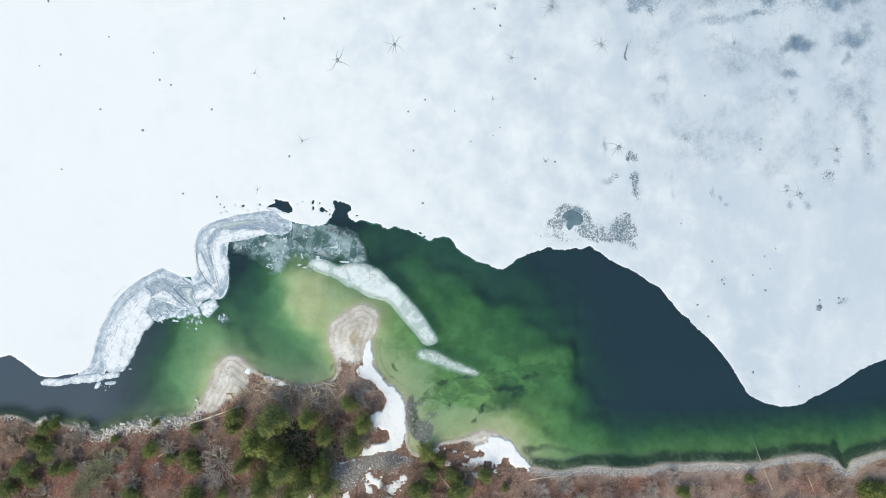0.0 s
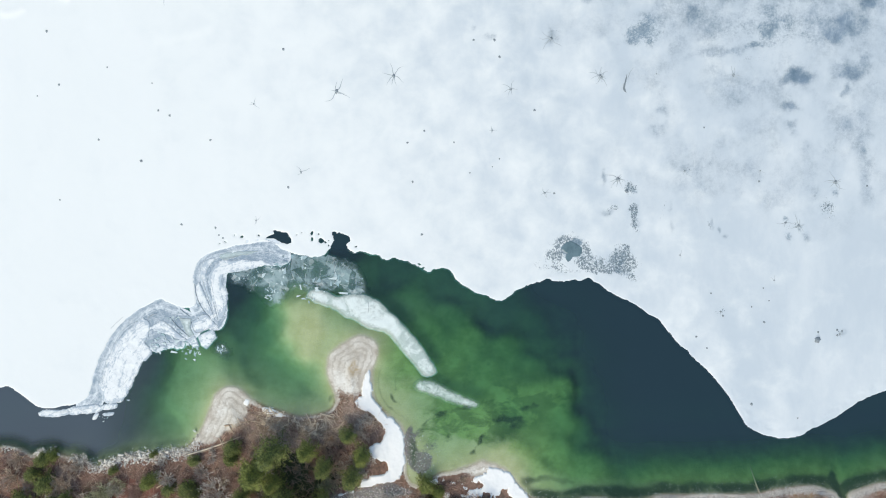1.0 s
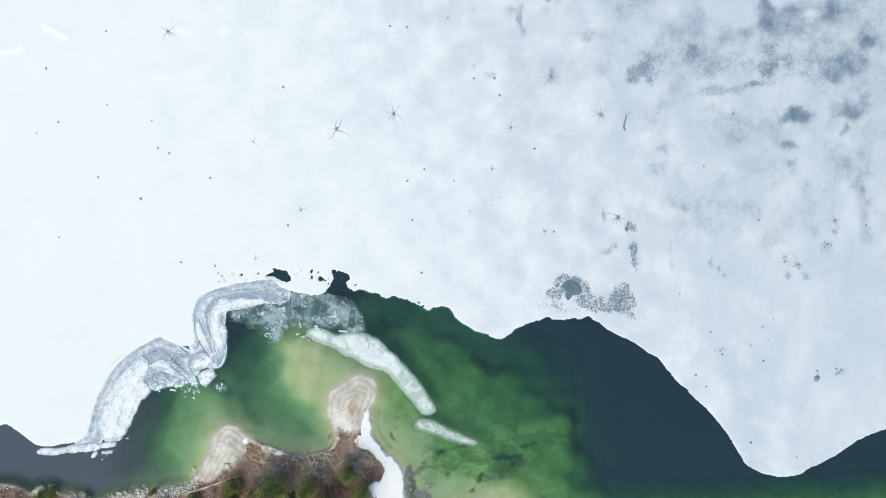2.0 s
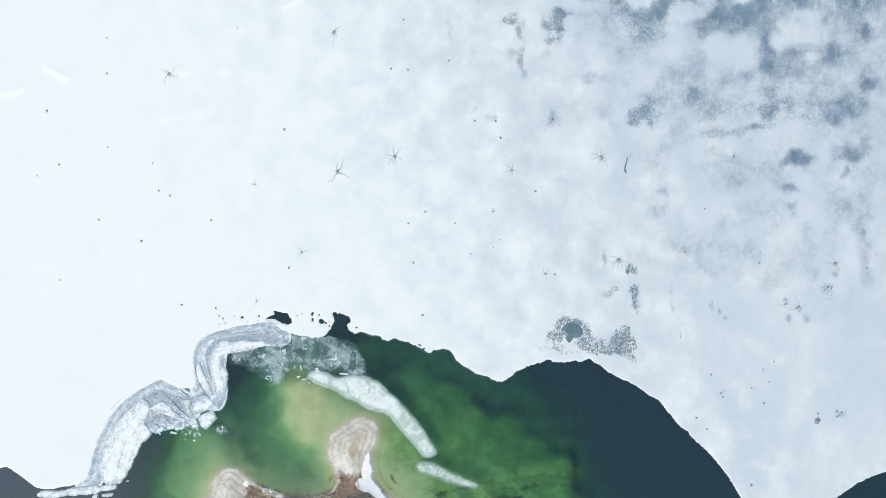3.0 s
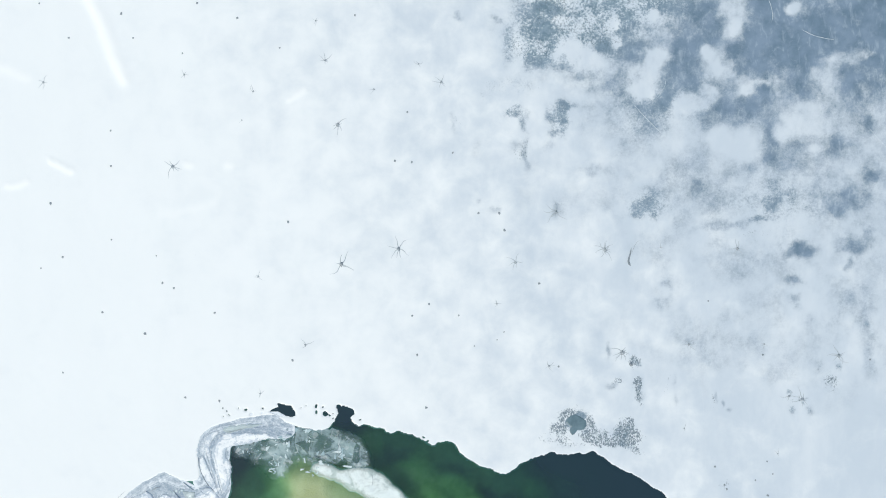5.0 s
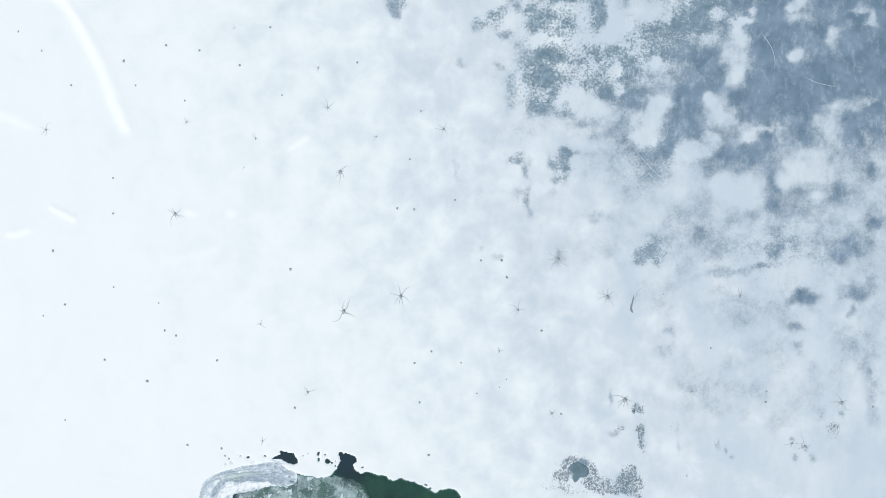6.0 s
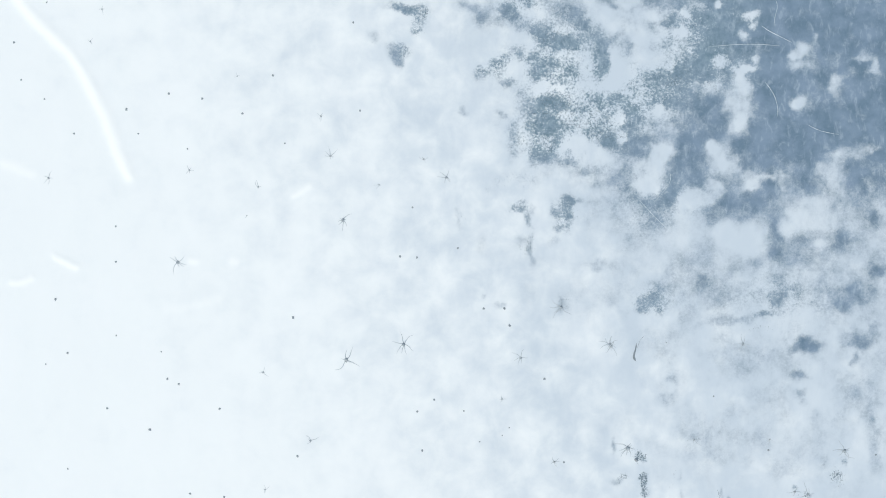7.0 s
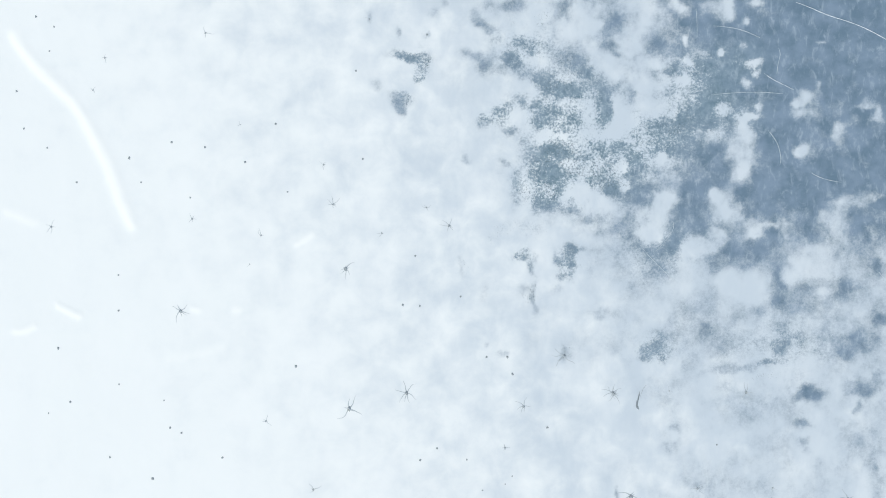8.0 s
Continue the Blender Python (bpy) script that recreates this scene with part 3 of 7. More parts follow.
WEEDS_1 = [
    (9.76, -21.9, 3.08, 0.62, 1.1, 12), (14.16, -19.97, 1.94, 0.44, 1.1, 8), (11.52, -22.61, 2.2, 1.06, 0.8),
    (8.44, -24.72, 2.2, 0.7, 0.7, 5), (3.34, -19.97, 1.58, 0.62, 1), (-0.79, -21.2, 2.64, 0.44, 0.9, 28),
    (-2.81, -23.84, 0.53, 2.64, 0.6, -20), (6.51, -24.72, 0.44, 2.46, 0.9, -30), (5.37, -26.74, 0.7, 0.44, 0.7, 40),
    (17.68, -18.82, 1.32, 0.26, 0.7, 10), (19, -19.26, 0.88, 0.35, 0.6), (10.2, -17.24, 0.53, 0.35, 0.5),
    (7.74, -13.99, 0.53, 0.7, 0.6), (4.05, -14.87, 0.53, 0.44, 0.5), (-7.83, -18.38, 0.35, 1.23, 0.6),
    (-7.39, -16.19, 0.26, 1.76, 0.4),
]
WEEDS_AND_SHADE_2 = [
    (1.41, -24.98, 1.94, 0.88, 0.6, 30), (-4.31, -26.74, 0.88, 3.34, 1), (3.17, -29.12, 2.64, 0.53, 0.6, 10),
    (15.48, -31.58, 2.64, 0.7, 0.9), (19, -32.11, 1.76, 0.53, 0.7), (-17.24, -18.56, 0.53, 1.06, 0.7),
    # the spot at x 48.73 is painted shade of the sunken log
    (-21.02, -18.91, 1.06, 0.35, 0.5), (48.73, -28.24, 0.35, 1.06, 0.5), (62.1, -30.87, 0.88, 1.06, 1),
]
WEEDS_AND_SHADE = WEEDS_1 + WEEDS_AND_SHADE_2
GREENS = [
    (1.41, -10.47, 11.44, 7.04, 0.8), (10.2, -13.99, 8.8, 6.16, 0.8), (14.6, -22.78, 7.04, 6.16, 0.8),
    (3.17, -21.9, 6.16, 3.96, 0.9), (-7.39, -13.99, 3.52, 4.4, 0.3), (-16.19, -13.99, 2.64, 2.64, 0.15),
    (-39.93, -17.5, 5.28, 4.4, 0.2), (-7.39, -0.79, 7.04, 3.52, 0.4), (23.4, -28.06, 5.28, 2.64, 0.7),
    (45.39, -30.26, 21.99, 1.58, 0.9), (-16.19, -8.71, 3.52, 2.2, 0.3), (16.36, -18.38, 2.2, 0.88, 1.3),
    (19.88, -17.06, 1.32, 1.32, 1.2), (8.44, -19.97, 3.96, 0.88, 1.3),
]
PATCHY = [
    (7.56, -21.9, 9.68, 5.28, 1), (15.48, -18.38, 6.16, 2.64, 0.9), (-0.35, -24.54, 4.4, 4.4, 1), (4.05, -13.11, 7.92, 4.4, 0.4),
    (-5.63, -17.5, 3.52, 4.4, 0.6),
]
PALE = [
    (-15.13, -15.31, 1.76, 2.46, 0.75), (-13.55, -17.5, 1.23, 1.58, 0.6), (-34.22, -19.97, 1.41, 2.11, 0.6),
    (-36.24, -22.78, 1.06, 1.94, 0.5), (5.81, -29.12, 2.64, 0.44, 0.5, 12), (-12.67, -11.35, 2.2, 2.2, 0.25),
]
RING_BED = [
    (-8.27, -17.50, 3.17, 5.28, 1), (-12.23, -9.59, 4.4, 2.64, 0.7),
]
SANDS = [
    (-22.34, -6.25, 4.05, 4.93, 0.5), (-13.99, -13.11, 4.22, 4.84, 1.2), (-12.67, -10.47, 5.28, 3.96, 0.9),
    (-33.34, -19.26, 3.52, 3.96, 1.2), (-36.42, -23.66, 2.2, 2.2, 0.9), (-35.98, -17.50, 2.64, 2.64, 0.5),
    (9.32, -28.94, 6.16, 2.64, 1.1), (14.60, -28.94, 5.28, 3.52, 0.7), (-6.07, -21.90, 2.11, 1.94, 0.9),
    (3.17, -26.74, 6.16, 2.2, 0.5),
]
GRAVELS = [
    (-1.67, -26.74, 1.94, 2.2, 0.5), (-4.31, -24.37, 0.79, 2.64, 0.7), (-3.43, -28.94, 1.23, 1.58, 0.8),
    (0.53, -24.1, 1.58, 1.32, 0.35),
    (-4.85, -26.48, 1.15, 3.1, 0.9), (-2.81, -29.12, 1.23, 1.06, 0.7), (-3.17, -23.84, 0.53, 1.58, 0.5, -20), (-15.31, -35.54, 3.96, 1.94, 0.9), (-10.91, -33.34, 5.28, 1.23, 0.9),
    (-7.39, -32.90, 2.64, 1.06, 0.6), (-19.70, -37.74, 2.64, 1.76, 0.6),
]
REDS = [
    (-9.15, -28.50, 1.58, 1.58, 0.3), (-65.44, -35.10, 3.52, 2.64, 0.8), (-57.53, -35.98, 5.28, 3.08, 0.8),
    (-48.73, -31.58, 1.76, 1.23, 0.8), (-42.57, -34.22, 7.92, 2.2, 0.8), (-33.78, -35.98, 5.28, 2.64, 0.6),
    (-47.85, -35.10, 6.16, 2.64, 0.6), (19.88, -37.74, 5.28, 1.94, 0.6), (30.43, -36.86, 5.28, 1.94, 0.6),
    (4.05, -36.86, 4.4, 2.2, 0.5), (57.70, -36.86, 5.28, 1.94, 0.5), (45.39, -36.86, 6.16, 1.76, 0.4),
]
# dark green ground, mostly around and below the evergreens
DARK_GREENS = [
    (-61.93, -31.58, 3.52, 3.52, 0.7), (-53.13, -33.34, 4.4, 3.08, 0.6), (-45.21, -30.70, 1.58, 1.41, 0.7),
    (-39.93, -32.46, 3.52, 1.76, 0.6), (-26.74, -29.82, 5.28, 4.4, 0.8), (-19.70, -29.82, 6.16, 4.4, 0.8),
    (-24.98, -35.98, 6.16, 2.64, 0.8), (-39.06, -37.74, 5.28, 1.32, 0.6), (1.41, -36.86, 3.52, 1.76, 0.5),
    (48.03, -35.98, 1.23, 0.88, 0.8), (66.50, -36.86, 3.52, 1.94, 0.8), (-63.68, -37.74, 3.52, 1.06, 0.6),
]
OCHRES = [
    (-13.72, -13.0, 1.2, 1.5, 0.75), (58.58, -33.78, 5.28, 0.88, 0.9), (66.50, -34.66, 2.64, 0.7, 0.6),
    (-32.02, -22.78, 2.64, 1.23, 0.6),
]
DRY = [
    (-22.0, -23.3, 8.5, 2.8, 1.3), (-13.37, -19.97, 2.11, 2.29, 0.9), (-32.90, -21.90, 3.52, 1.41, 0.7),
    (-27.62, -21.90, 2.64, 1.76, 0.6), (-58.41, -31.14, 2.29, 2.64, 0.7), (-66.32, -27.62, 2.64, 1.41, 0.6),
    (-8.27, -23.22, 1.76, 1.23, 0.5), (40.99, -34.92, 22.87, 0.7, 0.5), (58.58, -34.39, 7.92, 1.06, 0.9),
    (66.50, -34.75, 3.52, 1.23, 0.9), (40.0, -37.5, 34.0, 2.6, 0.8),
]
SPECKS_1 = [
    (19.88, 6.07, 2.2, 0.88, 0.7), (18.12, 3.61, 1.76, 2.2, 0.65), (22.52, 4.05, 1.06, 1.76, 0.65),
    (24.28, 2.29, 2.64, 1.32, 0.6), (27.8, 3.61, 1.58, 2.2, 0.7), (29.12, 2.29, 2.2, 1.58, 0.7), (28.24, 5.37, 0.53, 0.7, 0.6),
    (25.6, 1.41, 2.64, 0.7, 0.5), (28.68, 13.28, 0.88, 1.06, 0.6), (29.56, 10.2, 0.7, 1.58, 0.6), (29.38, 8.44, 0.62, 0.88, 0.6),
    (25.6, 10.64, 1.06, 0.7, 0.5), (37.47, 17.24, 0.7, 0.53, 0.45), (19, 1.41, 3.08, 0.7, 0.5), (15.48, 1.85, 0.88, 0.88, 0.4),
    (30.43, 0.09, 1.32, 0.7, 0.45), (53.74, 8.44, 1.06, 1.58, 0.5), (55.94, 8, 0.88, 1.41, 0.5), (60.34, 11.52, 1.23, 1.94, 0.5),
]
SPECKS_2 = [
    (43.19, -5.19, 1.23, 0.88, 0.35), (26.92, 14.6, 1.23, 0.7, 0.4), (61.84, -8.09, 0.62, 0.53, 0.6),
    (35.27, 10.64, 0.53, 2.2, 0.35), (41.43, 8, 0.7, 1.23, 0.4),
]
SPECKS = SPECKS_1 + SPECKS_2
SPECKS_FAR_1 = [
    (-7.05, 84.31, 2.81, 0.88, 0.5), (-5.54, 82.38, 1.23, 2.2, 0.5), (-8.77, 77.51, 1.41, 1.76, 0.55),
    (4.41, 83.33, 1.58, 1.23, 0.5), (6.82, 74.96, 2.29, 1.32, 0.5), (11.64, 85.59, 2.29, 1.76, 0.55),
    (16.07, 79.87, 4.84, 1.94, 0.5), (14.76, 74.12, 3.96, 2.64, 0.6), (16.1, 68.4, 5.28, 2.64, 0.6),
    (12.59, 63.09, 3.96, 2.2, 0.55), (21.41, 66.66, 4.4, 2.2, 0.6), (16.94, 83.85, 2.64, 2.2, 0.5),
    (23.62, 64.03, 3.52, 1.32, 0.55), (30.23, 72.01, 5.28, 1.76, 0.55), (34.66, 73.36, 2.64, 2.64, 0.55),
    (38.19, 80.9, 1.76, 2.2, 0.5), (32.88, 77.32, 1.76, 1.06, 0.5), (40.41, 72.06, 1.94, 1.76, 0.45),
    (44.4, 76.95, 1.76, 1.06, 0.45),
]
SPECKS_FAR_2 = [
    (10.42, 52.95, 2.2, 0.88, 0.5), (17.92, 52.1, 1.58, 2.46, 0.5), (7.33, 56.46, 2.2, 1.58, 0.45),
    (12.17, 56.92, 2.64, 1.06, 0.4), (11.76, 46.8, 1.76, 2.64, 0.45), (32.06, 38.96, 2.11, 1.58, 0.45),
    (54.17, 40.79, 1.41, 2.64, 0.45), (47.09, 35.48, 4.84, 0.79, 0.45), (17.07, 38.47, 1.06, 1.23, 0.5),
    (14.28, 89.58, 2.2, 1.94, 0.5), (22.31, 59.17, 1.76, 1.06, 0.45), (44.84, 82.71, 1.58, 1.06, 0.4),
    (-13.01, 79.69, 1.23, 0.88, 0.4), (1.19, 51.6, 0.88, 1.76, 0.4),
]
SPECKS_FAR = SPECKS_FAR_1 + SPECKS_FAR_2
LACES_1 = [
    (16.97, 75.46, 7.92, 7.04, 1), (20.52, 67.54, 8.8, 6.16, 1), (30.23, 72.01, 7.92, 4.4, 0.9), (37.3, 80.01, 5.28, 5.28, 0.8),
    (13.47, 63.97, 5.28, 3.52, 0.9), (10.75, 86.02, 4.4, 3.52, 0.7), (-6.86, 81.49, 3.52, 5.28, 0.7),
    (5.5, 75.39, 3.52, 2.2, 0.8), (8.21, 55.14, 5.28, 4.4, 0.7), (17.92, 52.1, 2.64, 3.08, 0.6), (44.39, 83.59, 4.4, 3.52, 0.5),
    (31.18, 38.51, 3.52, 2.64, 0.6), (50.63, 38.57, 7.04, 4.4, 0.4), (42.63, 75.61, 5.28, 3.52, 0.5),
    (32.92, 54.37, 6.16, 5.28, 0.35), (19.88, 4.05, 3.52, 3.08, 0.9), (27.8, 3.61, 4.4, 3.96, 0.9),
    (29.12, 11.52, 1.76, 4.4, 0.8), (54.18, 8.44, 3.08, 2.64, 0.6),
]
LACES_2 = [
    (60.34, 12.4, 2.2, 3.08, 0.5),
]
LACES = LACES_1 + LACES_2
# where the snow is blown or melted off the ice (1: bare), and where it lies on it again
BARE_NEAR_1 = [
    (20.32, 4.49, 1.5, 1.32, 0.95), (20.94, 5.37, 1.06, 0.7, 0.9), (19, 4.93, 0.53, 0.88, 0.8), (21.64, 3.43, 0.53, 0.44, 0.6),
    (19.88, 4.93, 2.64, 1.76, 0.3), (27.36, 3.17, 2.46, 1.58, 0.32), (19, 1.41, 3.08, 0.88, 0.25), (27.8, 3.17, 1.23, 1.23, 0.55),
    (28.68, 1.85, 1.58, 0.7, 0.55), (30, 8.44, 0.44, 0.62, 0.55), (28.85, 13.99, 0.62, 0.53, 0.6),
    (24.98, 15.75, 0.35, 1.06, 0.5), (25.6, 10.47, 0.88, 0.53, 0.4), (29.56, 10.2, 0.53, 1.06, 0.45),
    (53.31, 9.5, 0.7, 0.26, 0.75), (53.66, 7.12, 0.44, 0.7, 0.75), (55.77, 8.62, 0.35, 0.62, 0.6), (56.38, 7.12, 0.53, 0.7, 0.4),
    (61.22, 13.72, 0.53, 0.7, 0.45),
]
BARE_NEAR_2 = [
    (59.9, 11.08, 0.88, 1.32, 0.35), (66.06, 15.04, 0.7, 2.2, 0.45), (52.87, 15.04, 1.32, 1.06, 0.35),
    (57.7, 13.28, 0.7, 1.06, 0.3), (41.43, 8.44, 0.35, 0.79, 0.55), (42.75, 7.56, 0.26, 0.53, 0.5),
    (44.07, 6.86, 0.35, 0.35, 0.5), (35.27, 11.52, 0.26, 1.06, 0.35), (35.54, 8, 0.26, 0.88, 0.3),
    (43.63, 17.68, 0.53, 0.7, 0.35), (58.58, -8.8, 0.44, 0.7, 0.5), (61.84, -8.27, 0.62, 0.53, 0.35),
    (37.47, 17.24, 0.7, 0.53, 0.3), (40.11, 10.64, 0.35, 1.76, 0.2),
]
BARE_NEAR = BARE_NEAR_1 + BARE_NEAR_2
BARE_FAR_1 = [
    (-7.05, 84.31, 2.81, 0.79, 0.75, -8), (-5.1, 83.27, 1.06, 1.76, 0.6), (-5.53, 80.79, 1.06, 1.06, 0.55),
    (-8.78, 77.95, 1.5, 1.23, 0.6), (-8.95, 76.37, 0.79, 0.79, 0.6), (-12.57, 79.69, 1.06, 1.06, 0.3),
    (-8.64, 87.48, 0.7, 0.79, 0.4), (-4.51, 87.51, 0.44, 0.44, 0.4), (-13.5, 90.27, 0.44, 1.06, 0.4),
    (-2.85, 90.79, 0.88, 0.7, 0.4), (-1.62, 92.3, 0.53, 0.88, 0.35), (4.12, 89.34, 2.11, 0.79, 0.65, -15),
    (3.26, 84.21, 1.58, 0.7, 0.6), (4.41, 82.89, 1.23, 1.06, 0.65), (6.8, 82.29, 0.88, 0.53, 0.4), (2.97, 90.83, 0.7, 1.06, 0.5),
]
BARE_FAR_2 = [
    (5.44, 92, 1.32, 0.88, 0.5), (8.97, 92.2, 1.76, 0.88, 0.6), (6.34, 87.32, 0.7, 0.7, 0.45), (17.85, 75.47, 6.6, 5.28, 0.45),
    (18.76, 66.65, 8.36, 5.28, 0.45), (16.94, 85.18, 3.52, 3.52, 0.3), (8.55, 83.98, 1.58, 0.79, 0.85),
    (9.62, 83.36, 0.88, 0.62, 0.8), (9.87, 86.46, 1.58, 1.06, 0.7), (11.64, 85.59, 0.88, 1.06, 0.6),
    (15.6, 90.92, 1.94, 0.79, 0.6, 45), (14.28, 88.7, 1.32, 0.88, 0.4), (16.92, 92.26, 1.32, 1.06, 0.6),
    (21.34, 92.73, 2.64, 0.7, 0.5), (24.44, 89.83, 2.46, 1.58, 0.8, 30), (21.35, 87.86, 1.58, 0.7, 0.6),
]
BARE_FAR_3 = [
    (23.57, 86.11, 1.58, 0.88, 0.65), (24.9, 85.06, 1.06, 0.7, 0.75), (17.38, 84.3, 1.94, 1.58, 0.55),
    (19.6, 82.55, 0.88, 1.94, 0.7), (17.83, 82.98, 1.32, 0.7, 0.7), (15.19, 80.04, 4.22, 1.06, 0.8, -24),
    (16.96, 78.99, 2.2, 1.23, 0.8), (11.67, 77.2, 3.08, 1.06, 0.6, -15), (12.99, 76.76, 1.76, 0.88, 0.75),
    (13.88, 74.12, 1.94, 1.32, 0.8), (14.76, 75.89, 1.32, 1.32, 0.8), (17.41, 73.26, 1.32, 1.58, 0.75),
    (15.64, 75.01, 1.06, 0.88, 0.7), (22.26, 79.03, 2.2, 1.06, 0.7), (22.71, 75.5, 1.23, 3.08, 0.8),
    (21.82, 77.26, 1.58, 1.58, 0.7),
]
BARE_FAR_4 = [
    (4.18, 74.68, 1.23, 1.06, 0.6), (6.82, 75.58, 1.41, 1.32, 0.7), (6.21, 74.07, 1.06, 0.7, 0.55),
    (8.59, 72.77, 1.06, 0.62, 0.6), (11.24, 71.02, 1.23, 1.06, 0.6), (13.46, 68.82, 2.2, 1.58, 0.85),
    (16.98, 69.28, 2.2, 1.32, 0.8), (22.28, 69.75, 3.96, 1.32, 0.65), (14.35, 66.18, 2.2, 1.76, 0.85),
    (12.6, 62.21, 1.06, 2.2, 0.65), (14.36, 61.78, 2.64, 1.06, 0.75), (9.06, 63.95, 1.06, 2.64, 0.55),
    (15.68, 64.43, 1.06, 1.76, 0.7), (17.89, 61.18, 0.88, 0.7, 0.6), (20.53, 62.25, 0.7, 1.06, 0.5),
    (20.54, 59.6, 0.88, 0.7, 0.6),
]
BARE_FAR_5 = [
    (22.75, 59.61, 1.23, 0.88, 0.5), (22.31, 56.97, 1.06, 0.7, 0.4), (20.53, 65.77, 2.64, 1.76, 0.5),
    (23.18, 64.02, 3.52, 1.32, 0.7), (24.94, 66.68, 1.76, 1.76, 0.6), (26.67, 84.36, 0.88, 0.53, 0.6),
    (26.86, 78.17, 1.58, 0.88, 0.6, 30), (27.13, 74.64, 1.32, 0.7, 0.5), (31.09, 85.72, 1.94, 0.88, 0.7),
    (33.31, 83.08, 1.76, 1.32, 0.8), (32.88, 77.5, 1.41, 0.88, 0.5), (31.12, 72.45, 2.64, 1.23, 0.7), (28.46, 72, 2.2, 0.88, 0.6),
    (34.66, 72.47, 2.64, 2.64, 0.8), (35.98, 74.25, 1.76, 1.32, 0.8), (37.32, 70.28, 2.64, 1.32, 0.85),
]
BARE_FAR_6 = [
    (32.89, 70.25, 2.64, 1.23, 0.8), (28.47, 68.02, 1.76, 1.32, 0.7), (27.59, 65.81, 1.23, 2.2, 0.8),
    (28.48, 63.17, 2.64, 1.23, 0.85), (28.04, 61.4, 1.76, 1.06, 0.8), (27.61, 59.19, 0.7, 0.88, 0.6),
    (26.73, 57.43, 2.2, 0.7, 0.6), (28.06, 55.23, 2.2, 1.06, 0.6, -35), (31.15, 52.16, 2.2, 1.94, 0.75),
    (30.27, 50.39, 1.06, 0.7, 0.6), (32.92, 55.25, 2.64, 1.94, 0.85, 45), (34.24, 58.34, 1.58, 2.2, 0.85),
    (36.44, 63.21, 1.94, 3.52, 0.85), (37.76, 66.75, 2.2, 2.2, 0.8), (39.09, 65.87, 2.64, 1.76, 0.75),
    (36, 59.67, 2.64, 1.76, 0.85),
]
BARE_FAR_7 = [
    (31.13, 67.15, 2.64, 1.32, 0.5), (43.53, 54.86, 2.46, 1.76, 0.8), (47.08, 54.43, 3.52, 2.2, 0.8),
    (40.88, 51.76, 3.08, 1.41, 0.65, 30), (49.73, 56.21, 1.58, 3.52, 0.8), (50.18, 49.15, 1.32, 3.52, 0.85),
    (49.74, 46.06, 1.76, 0.88, 0.85), (52.39, 60.63, 4.4, 3.96, 0.8), (55.94, 59.77, 2.2, 2.64, 0.7),
    (54.17, 56.67, 2.64, 1.32, 0.75), (63.93, 59.81, 3.08, 3.08, 0.85), (63.93, 55.39, 2.46, 2.64, 0.7),
    (64.82, 51.85, 1.58, 1.06, 0.75), (60.38, 52.28, 0.7, 1.06, 0.6), (54.61, 47.84, 1.58, 1.41, 0.65),
    (59.49, 48.3, 2.2, 0.7, 0.65, 25),
]
BARE_FAR_8 = [
    (52.4, 45.63, 2.2, 0.62, 0.6, 20), (47.53, 44.73, 1.32, 0.53, 0.6), (10.42, 52.95, 1.94, 0.62, 0.6),
    (11.3, 53.84, 0.88, 0.53, 0.5), (12.19, 51.2, 0.53, 1.06, 0.6), (17.91, 52.37, 1.06, 2.2, 0.8),
    (18.35, 54.31, 1.06, 0.7, 0.85), (16.15, 52.54, 0.7, 1.32, 0.65), (17.48, 49.9, 1.06, 0.88, 0.6),
    (10.88, 47.24, 1.32, 0.88, 0.4), (12.38, 46.36, 0.44, 2.2, 0.5), (5.57, 55.57, 1.06, 0.88, 0.3), (6.89, 56.9, 0.88, 0.7, 0.3),
    (1.19, 51.6, 0.53, 1.32, 0.3), (4.72, 47.22, 0.7, 1.32, 0.25), (2, 68.06, 1.06, 0.35, 0.5, -15),
]
BARE_FAR_9 = [
    (7.11, 68.08, 0.88, 0.53, 0.45), (8.65, 57.35, 1.76, 1.32, 0.3), (11.73, 57.8, 2.2, 0.88, 0.3),
    (27.63, 48.18, 0.53, 0.7, 0.4), (15.72, 47.7, 1.06, 0.7, 0.3, 45), (22.79, 44.2, 2.64, 0.7, 0.4),
    (17.07, 38.47, 0.88, 1.23, 0.4), (4.93, 39.14, 0.53, 0.53, 0.4), (7.83, 38, 0.7, 0.44, 0.35),
    (47.98, 31.52, 5.28, 3.52, 0.25), (32.06, 38.96, 2.46, 1.76, 0.7), (29.86, 37.63, 0.88, 0.88, 0.65),
    (34.27, 41.16, 1.32, 1.76, 0.5, -40), (36.47, 42.93, 2.64, 1.32, 0.4), (44.43, 43.66, 1.76, 0.62, 0.5),
    (38.25, 36.78, 3.52, 0.53, 0.3, 15),
]
